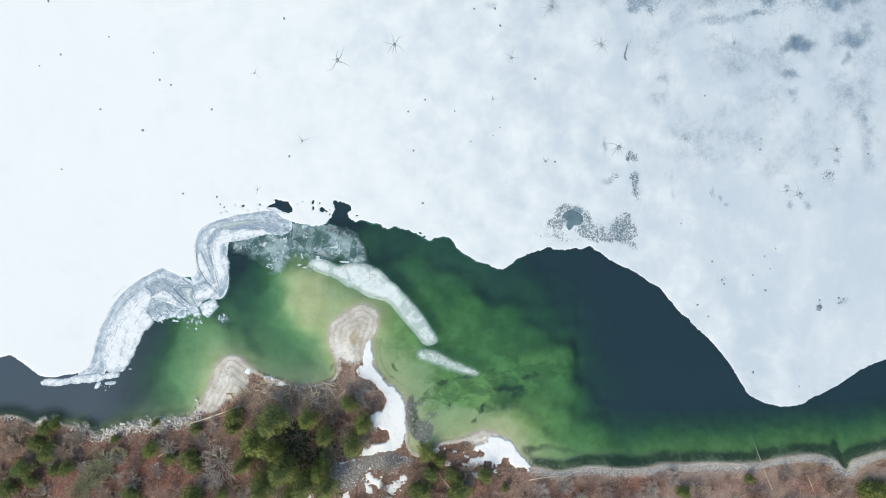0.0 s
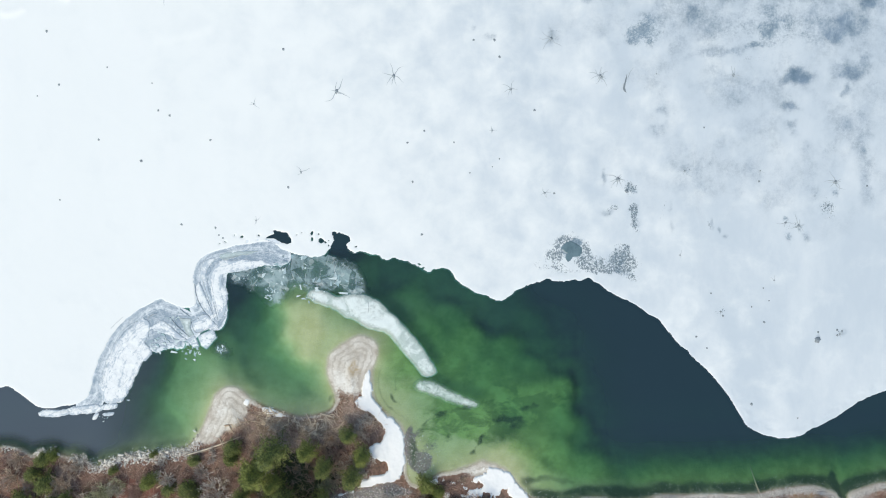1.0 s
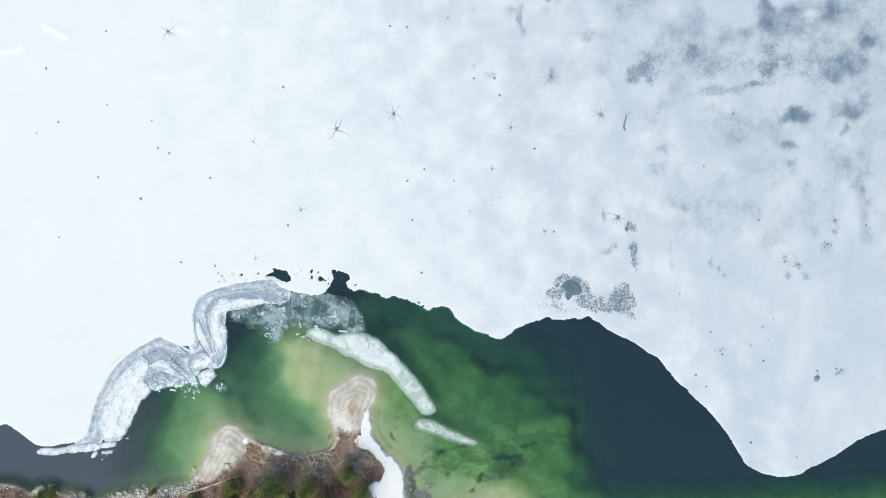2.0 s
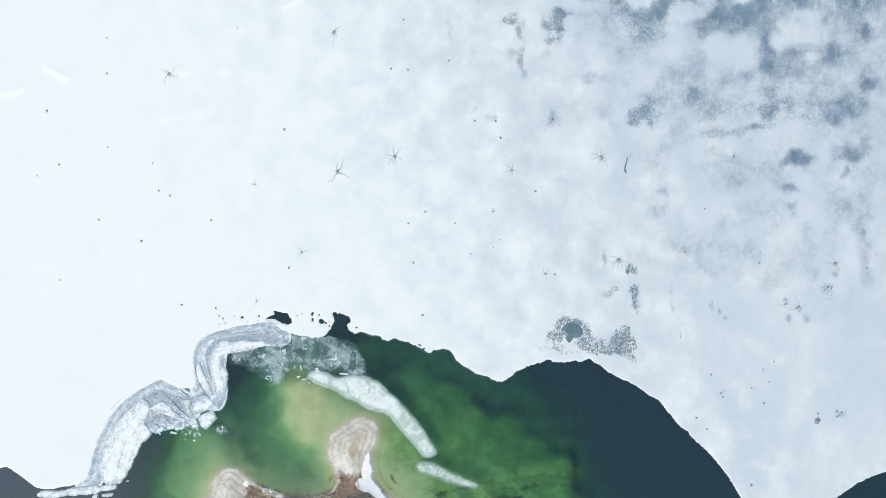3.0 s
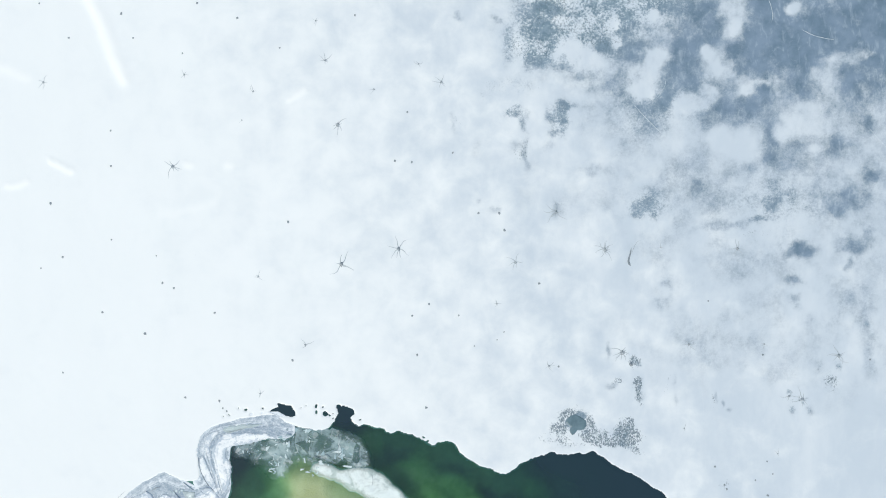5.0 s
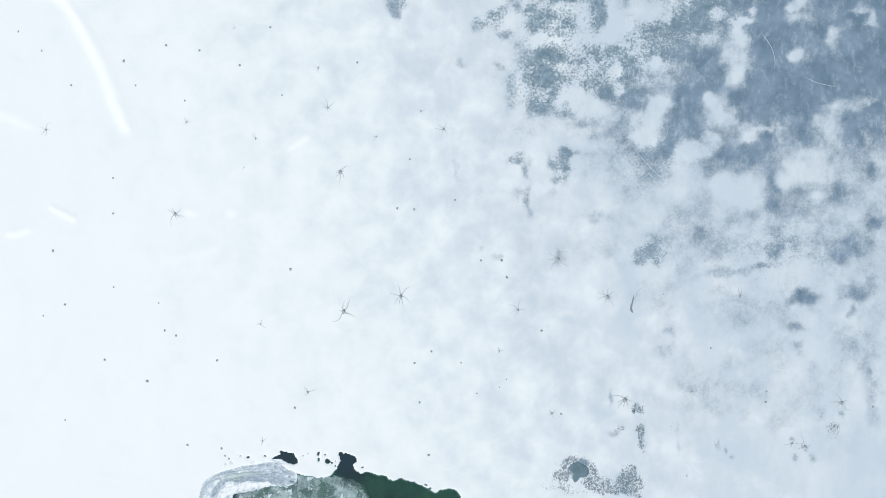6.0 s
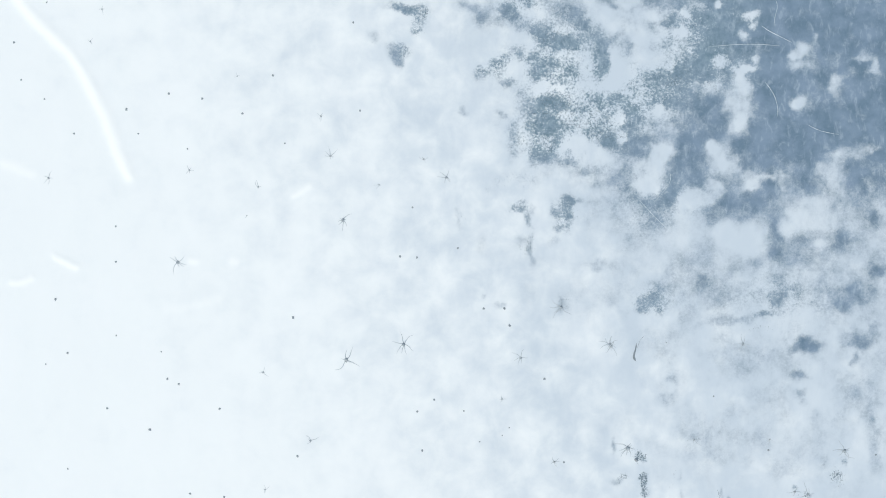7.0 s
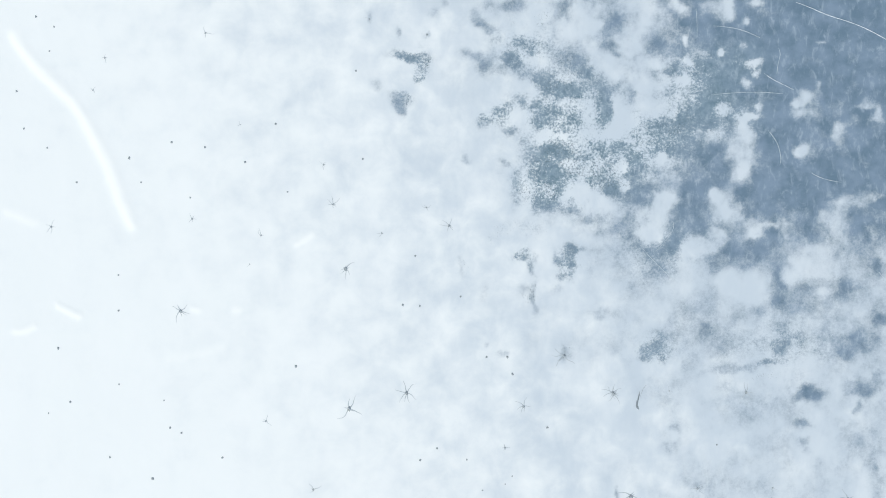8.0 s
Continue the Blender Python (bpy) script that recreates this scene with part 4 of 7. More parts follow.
BARE_FAR_10 = [
    (43.55, 35.21, 3.08, 0.53, 0.5, 5), (49.75, 36.37, 2.64, 0.44, 0.6, 15), (51.51, 40.34, 1.06, 1.76, 0.65),
    (50.63, 38.13, 1.06, 0.88, 0.6), (54.17, 40.35, 1.41, 2.2, 0.45), (62.59, 40.37, 1.94, 1.76, 0.85),
    (61.26, 38.16, 0.88, 0.88, 0.8), (65.26, 41.26, 1.23, 1.06, 0.5), (66.59, 43.47, 1.32, 1.06, 0.8),
    (55.5, 31.98, 1.94, 1.06, 0.8), (53.73, 31.54, 0.88, 0.7, 0.65), (63.48, 32.88, 2.2, 1.23, 0.7),
    (62.86, 29.8, 0.7, 0.88, 0.7), (66.14, 34.65, 0.88, 1.32, 0.6), (54.18, 27.14, 1.41, 0.79, 0.55),
    (54.62, 24.06, 1.06, 0.7, 0.5),
]
BARE_FAR_11 = [
    (55.06, 22.74, 0.7, 0.44, 0.45), (64.8, 21, 0.88, 1.58, 0.5), (34.29, 26.39, 0.7, 0.53, 0.4),
    (32.97, 23.14, 1.23, 0.53, 0.35), (47.98, 29.76, 0.88, 1.76, 0.35), (37.39, 17.01, 0.7, 0.44, 0.4),
    (44.46, 17.46, 0.7, 0.7, 0.3),
]
BARE_FAR = BARE_FAR_1 + BARE_FAR_2 + BARE_FAR_3 + BARE_FAR_4 + BARE_FAR_5 + BARE_FAR_6 + BARE_FAR_7 + BARE_FAR_8 + BARE_FAR_9 + BARE_FAR_10 + BARE_FAR_11
SNOW_FAR_1 = [
    (-9.5, 81.92, 2.46, 1.58, 0.02), (20.46, 90.51, 2.2, 2.2, 0.08), (18.25, 89.17, 1.58, 1.32, 0.08),
    (13.39, 91.35, 1.76, 1.32, 0.15), (28.42, 91.01, 3.08, 1.94, 0.1), (26.66, 87.9, 1.76, 2.2, 0.12),
    (27.11, 85.69, 1.76, 1.32, 0.12), (30.21, 83.06, 3.08, 1.23, 0.12), (28.45, 80.83, 3.08, 0.88, 0.1),
    (30.22, 79.08, 2.64, 1.06, 0.12), (31.99, 79.97, 1.32, 1.06, 0.12), (31.11, 75.99, 3.52, 1.58, 0.1),
    (35.97, 83.54, 0.7, 0.79, 0.1), (35.53, 79.99, 1.76, 1.06, 0.2), (39.95, 91.54, 2.2, 1.58, 0.5),
    (35.07, 91.95, 1.5, 1.23, 0.05), (42.16, 92, 1.58, 1.94, 0.15), (42.61, 90.67, 1.23, 1.06, 0.15),
    (47.49, 92.48, 0.88, 0.7, 0.2),
]
SNOW_FAR_2 = [
    (45.27, 89.8, 0.7, 0.53, 0.2), (35.52, 86.9, 0.62, 0.97, 0.15), (41.11, 85.34, 0.7, 0.53, 0.03),
    (44.57, 85.81, 0.88, 0.62, 0.3), (46.61, 83.16, 1.58, 0.79, 0.2), (45.28, 80.5, 1.32, 0.79, 0.15),
    (47.5, 81.84, 0.7, 0.88, 0.3), (38.63, 84.44, 1.58, 0.53, 0.4), (57, 86.78, 0.88, 0.53, 0.3), (56.65, 80.13, 0.7, 0.88, 0.3),
    (55.05, 77.9, 1.94, 1.14, 0.1), (53.27, 77.01, 0.88, 0.7, 0.1), (54.61, 75.69, 2.46, 0.88, 0.35),
    (64.39, 77.69, 1.58, 0.7, 0.2), (66.16, 76.2, 0.88, 1.76, 0.3), (66.16, 74.87, 1.23, 0.7, 0.3),
    (60.38, 72.62, 1.23, 1.94, 0.25), (54.61, 69.93, 1.41, 1.5, 0.05), (44.84, 74.3, 1.06, 1.58, 0.2),
]
SNOW_FAR_3 = [
    (45.73, 72.09, 1.76, 1.76, 0.12), (44.85, 69.44, 2.81, 1.94, 0.08), (45.29, 66.79, 2.2, 1.94, 0.1),
    (43.52, 70.31, 1.32, 1.32, 0.2), (46.17, 75.19, 2.2, 0.7, 0.2), (41.74, 76.05, 1.32, 0.88, 0.35),
    (47.95, 76.53, 0.7, 0.88, 0.4), (40.41, 72.06, 2.2, 1.32, 0.4), (32.45, 68.48, 1.06, 1.06, 0.1),
    (26.71, 64.04, 0.7, 0.88, 0.1), (26.26, 66.69, 0.88, 0.7, 0.3), (22.3, 61.37, 2.46, 1.23, 0.12),
    (23.63, 60.5, 3.08, 1.06, 0.12), (19.65, 63.56, 1.76, 1.06, 0.12), (17, 62.67, 0.88, 0.88, 0.2),
    (31.58, 60.09, 1.76, 1.58, 0.08), (32.46, 61.86, 1.32, 1.06, 0.1), (30.26, 57, 1.94, 1.23, 0.12),
    (40.87, 62.35, 1.76, 1.06, 0.1),
]
SNOW_FAR_4 = [
    (42.2, 60.14, 2.2, 1.58, 0.12), (38.67, 55.28, 3.08, 1.23, 0.12), (36.9, 54.39, 2.64, 1.06, 0.12),
    (40.43, 57.05, 1.76, 0.88, 0.15), (45.75, 57.51, 1.58, 1.23, 0.1), (46.63, 56.63, 1.41, 0.7, 0.1),
    (48.85, 58.41, 2.64, 0.7, 0.2), (51.06, 57.54, 0.88, 1.06, 0.3), (44.43, 48.24, 3.34, 2.29, 0.05),
    (43.54, 49.12, 3.08, 2.2, 0.07), (46.2, 46.49, 2.2, 1.32, 0.08), (53.73, 51.81, 2.64, 1.94, 0.2),
    (57.72, 50.94, 3.08, 1.76, 0.2), (56.83, 54.47, 3.52, 1.23, 0.3), (59.49, 58.02, 1.94, 2.64, 0.3),
    (61.27, 61.56, 2.64, 1.06, 0.3), (57.72, 59.78, 1.06, 1.06, 0.4), (52.4, 50.04, 1.76, 1.32, 0.2),
    (56.83, 47.85, 1.58, 0.88, 0.2),
]
SNOW_FAR_5 = [
    (65.71, 62.47, 2.2, 0.88, 0.4), (66.6, 53.19, 0.88, 1.06, 0.35), (36.46, 51.74, 2.2, 1.32, 0.3),
    (38.23, 49.98, 2.64, 1.06, 0.3), (35.58, 48.21, 2.64, 1.23, 0.15), (14.33, 72.8, 0.88, 0.7, 0.1),
    (13.89, 71.91, 1.32, 0.53, 0.15), (16.52, 77.23, 0.7, 0.53, 0.15), (22.29, 67.55, 1.32, 1.06, 0.35),
    (17.87, 67.52, 1.58, 1.06, 0.2), (21.83, 72.84, 1.06, 0.7, 0.25), (16.98, 71.93, 0.7, 0.53, 0.2),
    (9.47, 74.98, 1.32, 1.06, 0.1), (13.41, 84.27, 1.76, 0.88, 0.2), (24.46, 81.69, 1.58, 2.2, 0.12),
    (24.92, 75.51, 1.06, 2.2, 0.1), (24.93, 72.42, 1.76, 1.06, 0.15),
]
SNOW_FAR = SNOW_FAR_1 + SNOW_FAR_2 + SNOW_FAR_3 + SNOW_FAR_4 + SNOW_FAR_5


def shore_by(x, y):
    return inside_by(x, y, SHORE) + 0.55 * fbm(x, y, 2.2, 3, 11)


def wander(x, y, far=3.0, near=0.9, seed=25):
    """Places shifted about, so that spots get natural outlines."""
    return (x + far * fbm(x, y, 7.0, 4, seed) + near * fbm(x, y, 1.6, 3, seed + 1), y + far * fbm(x, y, 7.0, 4, seed + 2) + near * fbm(x, y, 1.6, 3, seed + 3))


def bed_depth(x, y, by):
    """Banks and hollows blended into one another, shelving up to the shore."""
    x, y = wander(x, y, 2.4, 0.3)
    total, weight = np.zeros(np.shape(x)), np.full(np.shape(x), 1e-9)
    for px, py, d in DEPTHS:
        k = 1.0 / ((x - px) ** 2 + (y - py) ** 2 + 4.0) ** 2.5
        total += d * k
        weight += k
    off = np.maximum(-by, 0)
    east = smooth(x, 20, 34)
    bank = total / weight * (1 - east) + np.minimum(1.7 + 0.055 * off ** 2, 7.0) * east
    shelf = 2.7 - 1.3 * smooth(x, 8, 16)
    bank = bank * (1 - spots(x, y, [(-21.73, -7.56, 4.6, 5.4, 0.55, 10), (-17.06, -6.95, 5.0, 2.6, 0.25, -20)]))
    return bank * (1 - np.exp(-(off / shelf) ** 1.15)) * (1 + 0.10 * fbm(x, y, 4.0, 4, 21)) + 0.02


def ground_height(x, y, by=None):
    by = shore_by(x, y) if by is None else by
    land = np.clip(0.10 * by, 0, 0.35) + 1.1 * (1 - np.exp(-np.maximum(by - 2.5, 0) / 9.0)) + 0.35 * np.clip(by, 0, 3) / 3 * fbm(x, y, 3.0, 4, 5)
    far = np.maximum(by - 30, 0)
    return np.where(by > 0, land + 0.08 * far * (1 - np.exp(-far / 300)), -bed_depth(x, y, by))


def ground_at(x, y):
    return float(ground_height(np.array([x]), np.array([y]))[0])


def ice_by(x, y):
    by = inside_by(x, y, ICE_EDGE)
    wx, wy = x + 0.5 * fbm(x, y, 0.9, 3, 33), y + 0.5 * fbm(x, y, 0.9, 3, 34)
    hole = inside_by(wx, wy, np.array(ICE_HOLE)) + 0.25 * fbm(x, y, 0.7, 3, 35)
    for px, py, rx, ry in ICE_HOLES:
        hole = np.maximum(hole, min(rx, ry) * (1.15 - np.sqrt(((wx - px) / rx) ** 2 + ((wy - py) / ry) ** 2)))
    rough = (0.5 + 0.45 * smooth(24 - x, 0, 8) * smooth(x, -26, -18)) * fbm(x, y, 1.4, 6, 31, 0.72)
    return np.minimum(by + rough, -hole)


def ice_height(x, y, by=None):
    by = ice_by(x, y) if by is None else by
    relief = 0.08 * fbm(x, y, 9.0, 4, 41) + 0.03 * fbm(x, y, 1.2, 3, 44)
    relief = relief + 0.22 * fbm(x, y, 0.9, 3, 46) * smooth(-by, -2.2, -0.6) * smooth(x, 38, 46)
    return -0.04 + 0.12 * smooth(by, -0.10, 0.10) + relief * smooth(by, 0.0, 1.0)


SNOW_DRIFTS = [
    ([(-68.93, 88.56), (-67.33, 85.06), (-65.56, 82.87), (-62.48, 79.82), (-59.41, 76.76), (-56.76, 72.83), (-54.98, 68.89), (-53.20, 64.52), (-51.42, 60.58), (-49.65, 56.21)], 0.97, 1.0),
    ([(-62.20, 45.66), (-59.58, 44.79), (-57.22, 43.31)], 0.53, 0.8),
    ([(-69.12, 41.00), (-66.51, 41.27), (-63.91, 42.33)], 0.62, 0.7),
    ([(-25.59, 53.94), (-22.97, 55.45), (-21.66, 56.77)], 0.53, 0.6),
    ([(-46.89, 37.23), (-39.91, 37.60), (-33.82, 40.07)], 0.79, 0.3),
    ([(-35.59, 44.61), (-32.09, 44.28)], 0.70, 0.6),
    ([(-41.71, 44.85), (-38.91, 44.60)], 0.62, 0.6),
    ([(-70.59, 59.87), (-67.10, 58.75), (-64.47, 57.45)], 0.88, 0.5),
]


def drift_height(x, y):
    """Wind-packed snow drifts (1: crest) along their lines."""
    up = np.zeros(np.shape(x))
    for line, wide, amount in SNOW_DRIFTS:
        p = rounded(line, 2, closed=False)
        near = (x > p[:, 0].min() - 4) & (x < p[:, 0].max() + 4) & (y > p[:, 1].min() - 4) & (y < p[:, 1].max() + 4)
        u, v = x[near], y[near]
        u, v = u + 1.2 * fbm(u, v, 4.0, 3, 63), v + 1.2 * fbm(u, v, 4.0, 3, 64)
        best = np.full(u.shape, 1e9)
        for (ax, ay), (bx, by) in zip(p[:-1], p[1:]):
            t = np.clip(((u - ax) * (bx - ax) + (v - ay) * (by - ay)) / ((bx - ax) ** 2 + (by - ay) ** 2), 0, 1)
            best = np.minimum(best, (u - ax - t * (bx - ax)) ** 2 + (v - ay - t * (by - ay)) ** 2)
        up[near] = np.maximum(up[near], amount * np.exp(-(best / wide ** 2) ** 1.1))
    return up


def laid(x, y, rows, level, snow=False):
    """Patches (x, y, radius x, radius y, level, turn) laid over one another, soft at their rims: they bare the ice, or cover it."""
    for px, py, rx, ry, to, *turn in rows:
        a = radians(turn[0]) if turn else 0.0
        u, v = x - px, y - py
        near = np.hypot(u, v) < 2.2 * max(rx, ry)
        u, v = u[near], v[near]
        u, v = u * math.cos(a) + v * math.sin(a), v * math.cos(a) - u * math.sin(a)
        wide = 1.0 if snow else 1.22
        k = np.exp(-((u / (wide * rx)) ** 2 + (v / (wide * ry)) ** 2) ** 1.35)
        level[near] += (np.minimum if snow else np.maximum)(to - level[near], 0) * k
    return level


def ice_bare(x, y):
    veil = smooth(x + 0.35 * y, 5, 60) * smooth(y, -4, 22)
    corner = smooth(x + 2 * fbm(x, y, 9, 3, 57), 28, 44) * smooth(y, 53, 64)
    level = 0.24 * veil + 0.16 * smooth(x, 22, 40) * smooth(y, 33, 42) + 0.58 * corner + (0.04 + 0.55 * veil) * fbm(x, y, 8.0, 3, 51, 0.6)
    wx, wy = wander(x, y, 2.0, 1.6, 55)
    level = laid(wx, wy, BARE_NEAR + BARE_FAR, level)
    level = laid(wx, wy, SNOW_FAR, level, True)
    return level + (0.05 + 0.55 * veil) * fbm(x, y, 3.0, 5, 59, 0.66) + 0.6 * smooth(y, 48, 62) * smooth(x, 4, 16) * fbm(x, y, 2.4, 5, 60, 0.68) + 0.35 * corner * fbm(x, y, 3.5, 4, 58, 0.6)


# ---- ground: lake bed and wooded shore in one sheet ----
def build_ground():
    xs, ys = spread(-72, 72, 0.24, 2300), spread(-41, 10, 0.24, 2300)
    gx, gy = np.meshgrid(xs, ys)
    by = shore_by(gx, gy)
    z = ground_height(gx, gy, by)
    depth = np.maximum(-z, 0)
    beach = smooth(by, -14, -0.5) * smooth(-by, -0.9, 0.3) * 0.35
    rings = 0.5 * np.sin(by * 4.5 + 3 * fbm(gx, gy, 6, 3, 61)) * smooth(by, -5, -0.3) * smooth(-by, -0.5, 0.5)
    wx, wy = wander(gx, gy, 4.0)
    sand = np.where(by > 0.6, 0, 0.30 + beach) + spots(gx, gy, SANDS) + 0.25 * spots(gx, gy, OCHRES) + rings
    sand = np.where(by < 0, np.maximum(sand, 0.45 + rings), sand)
    east = smooth(gx, 10, 16)
    strip = np.exp(-((by - 0.6 - 0.5 * fbm(gx, gy, 4, 3, 65)) / 0.5) ** 2) * (0.9 * east + 0.55 * smooth(-gx, 37, 41))
    gravel = spots(wx, wy, GRAVELS) * (1 + 0.8 * fbm(gx, gy, 1.6, 4, 66, 0.65)) + strip
    patchy = np.clip(spots(wx, wy, PATCHY), 0, 1)
    wx, wy = wander(gx, gy, 2.0)
    green = np.where(by < 0, 0.15 * smooth(depth, 0.6, 2.4) + spots(wx, wy, GREENS) + 0.5 * east * smooth(-by, 0.5, 2) + 0.7 * patchy * fbm(wx, wy, 4, 5, 73, 0.6), 0)
    margin = east * smooth(-by, 0.0, 0.35) * smooth(by, -2.8, -0.8) * (0.95 + 1.1 * fbm(gx, gy, 2.5, 4, 75, 0.65))
    # the west shore term paints the bank trees' shade together with weed
    weed_shade = np.where(by < 0.3, 0.8 * spots(wx, wy, WEEDS_AND_SHADE) + 1.3 * patchy * fbm(wx, wy, 3.5, 6, 71, 0.7) + margin + 0.5 * smooth(-gx, 36, 42) * smooth(by, -4, -0.5) + (0.15 + 1.1 * spots(gx, gy, RING_BED)) * rings, 0)
    ob = sheet("ground", xs, ys, z, GROUND, sand=sand, gravel=gravel, wet=smooth(-by, -0.15, 0.6), algae=green, weed_shade=weed_shade, patchy=patchy, pale=spots(*wander(gx, gy, 3.0, 2.0, 29), PALE),
               dry=spots(gx, gy, DRY), inland=by, ochre=spots(*wander(gx, gy, 2.0, 2.0, 29), OCHRES), red=spots(gx, gy, REDS), dark_green=np.where(by > 1, spots(gx, gy, DARK_GREENS), 0))
    return tagged(ob, "brown leaf-littered lake shore and pale sandy lake bed", "ground", kind="structure")


def build_water():
    xs, ys = spread(-76, 76, 0.5, 2300), spread(-44, 14, 0.5, 2300)
    gx, gy = np.meshgrid(xs, ys)
    by = inside_by(gx, gy, SHORE)
    # slate-blue tone that grows towards the west, away from the shore
    lake_tint = smooth(-gx + 2 * fbm(gx, gy, 6, 3, 77), 37, 55) * smooth(-by, 0.0, 2.5)
    ob = sheet("water", xs, ys, np.zeros(gx.shape), WATER, keep=(by < 3), depth=np.maximum(-ground_height(gx, gy, by), 0), lake_tint=lake_tint)
    return tagged(ob, "clear green lake water darkening with depth", "water", kind="structure")


def build_ice():
    xs = spread(-75, 75, 0.19, 2200)
    ys = np.concatenate([np.arange(-60, -28, 4.0), np.arange(-28, 14, 0.17), spread(14.1, 97, 0.32, 2200)[spread(14.1, 97, 0.32, 2200) > 14]])
    gx, gy = np.meshgrid(xs, ys)
    by = ice_by(gx, gy)
    bare = ice_bare(gx, gy)
    z = ice_height(gx, gy, by) - 0.04 * smooth(bare, 0.4, 0.8) * smooth(by, 0.2, 1)
    thin = smooth(0.9 * gx + 0.35 * gy, -48, 74)
    drift = drift_height(gx, gy)
    z = z + 0.12 * drift
    wx, wy = wander(gx, gy, 3.0, 2.0, 97)
    frayed = 1.0 + 1.5 * fbm(gx, gy, 2.5, 4, 95, 0.6)
    speck = np.maximum(np.minimum(1.2 * frayed * spots(wx, wy, SPECKS), 0.76), np.minimum(0.85 * frayed * spots(wx, wy, SPECKS_FAR), 0.52))
    ob = sheet("ice_sheet", xs, ys, z, SNOW_ICE, keep=by > -0.13, speck=speck, lace=np.clip(spots(gx, gy, LACES), 0, 1), bare=bare, thin=thin, drift=drift)
    return tagged(ob, "snow-covered lake ice with grey bare patches", "lake ice", kind="structure")


build_ground()
build_water()
build_ice()


# ---- loose ice, snow patches, melt marks ----
def plate(name, outline, top, material, step=0.11, ragged=0.35, lump=0.05, base=None, grow=0.0, corners=2, label="", category="", group="", kind=""):
    """A slab or patch with the outline given: a top with relief and sides that go down to below its support."""
    poly = rounded(outline, corners)
    lo, hi = poly.min(axis=0) - 0.6, poly.max(axis=0) + 0.6
    xs, ys = np.arange(lo[0], hi[0], step), np.arange(lo[1], hi[1], step)
    gx, gy = np.meshgrid(xs, ys)
    by = inside_by(gx, gy, poly) + grow + ragged * 4.0 * fbm(gx, gy, 1.5, 5, len(name) + int(abs(lo[0] * 7)), 0.68)
    under = np.zeros(gx.shape) if base is None else base(gx, gy)
    low = 0.05 if base is None else 0.14
    z = under - low + (top + low) * smooth(by, -0.10, 0.08) + lump * 2 * fbm(gx, gy, 1.0, 3, 83) * smooth(by, 0, 0.6)
    ob = sheet(name, xs, ys, z, material, keep=by > -0.11, rim=by, off=-inside_by(gx, gy, ICE_EDGE))
    return tagged(ob, label, category, group, kind)


def ice_slab(outline, top, label, material=None, ragged=0.3):
    return plate("ice_slab", outline, 0.06 + 0.45 * top, material or SLAB, ragged=ragged, corners=0 if ragged < 0.1 else 1, label=label, category="ice slab", group="broken ice slabs at the ice edge")


# grey slush where the sheet has torn away from its broken rim
plate("slush_ice", [
    (-56.65, -19.97), (-55.06, -18.82), (-54.01, -16.19), (-53.74, -13.99), (-53.13, -12.23), (-51.55, -9.15), (-49.61, -6.60),
    (-47.15, -4.75), (-43.98, -2.90), (-42.40, -3.78), (-39.93, -5.19), (-38.00, -6.51), (-38.18, -8.71), (-40.81, -8.27),
    (-42.57, -6.77), (-45.04, -7.12), (-46.97, -6.42), (-49.43, -8.71), (-51.37, -12.23), (-52.25, -15.31), (-52.95, -18.38),
    (-54.01, -19.97),
],
      0.035, CHANNEL, ragged=0.10, grow=0.7, label="wet grey slush frozen between ice slabs", category="slush", group="grey slush at the ice edge")
plate("slush_ice", [
    (-46.53, -7.83), (-42.57, -7.65), (-39.93, -9.15), (-40.64, -10.47), (-42.57, -10.29), (-43.89, -10.91), (-45.39, -11.00),
    (-46.44, -9.76),
], 0.03, CHANNEL, ragged=0.3, grow=0.3, label="wet grey slush with broken ice bits", category="slush", group="grey slush at the ice edge")
plate("slush_ice", [
    (-38.70, -4.31), (-38.53, -0.79), (-38.53, 1.14), (-37.91, 2.99), (-36.50, 4.22), (-33.78, 5.01), (-30.26, 5.72),
    (-26.74, 6.07), (-25.51, 5.37), (-23.93, 4.13), (-24.28, 2.90), (-26.92, 2.90), (-30.26, 3.25), (-33.34, 2.55), (-34.48, 0.09),
    (-33.95, -5.19), (-34.48, -7.12), (-35.71, -7.30), (-37.65, -5.89),
],
      0.035, CHANNEL, ragged=0.10, grow=0.7, label="wet grey slush curving along the ice edge", category="slush", group="grey slush at the ice edge")
plate("thin_ice", [
    (-34.22, 1.85), (-30.26, 3.17), (-26.92, 3.78), (-23.22, 4.31), (-19.70, 4.31), (-16.19, 3.61), (-12.67, 2.29), (-11.79, 0.09), (-10.91, -2.55),
    (-13.55, -2.99), (-17.06, -1.67), (-20.58, -2.11), (-23.22, -1.85), (-24.98, -3.61), (-26.74, -4.66), (-27.80, -3.25), (-30.26, -1.50), (-33.34, -0.97),
],
      0.025, THIN, ragged=0.55, lump=0.02, label="thin grey see-through ice over green water", category="thin ice")
plate("thin_ice", [
    (-35.54, -10.03), (-33.95, -9.41), (-32.90, -10.47), (-33.07, -12.05), (-34.31, -12.40), (-35.18, -11.35),
], 0.02, THIN, ragged=0.7, lump=0.02, label="thin crushed ice drifting on green water", category="thin ice")

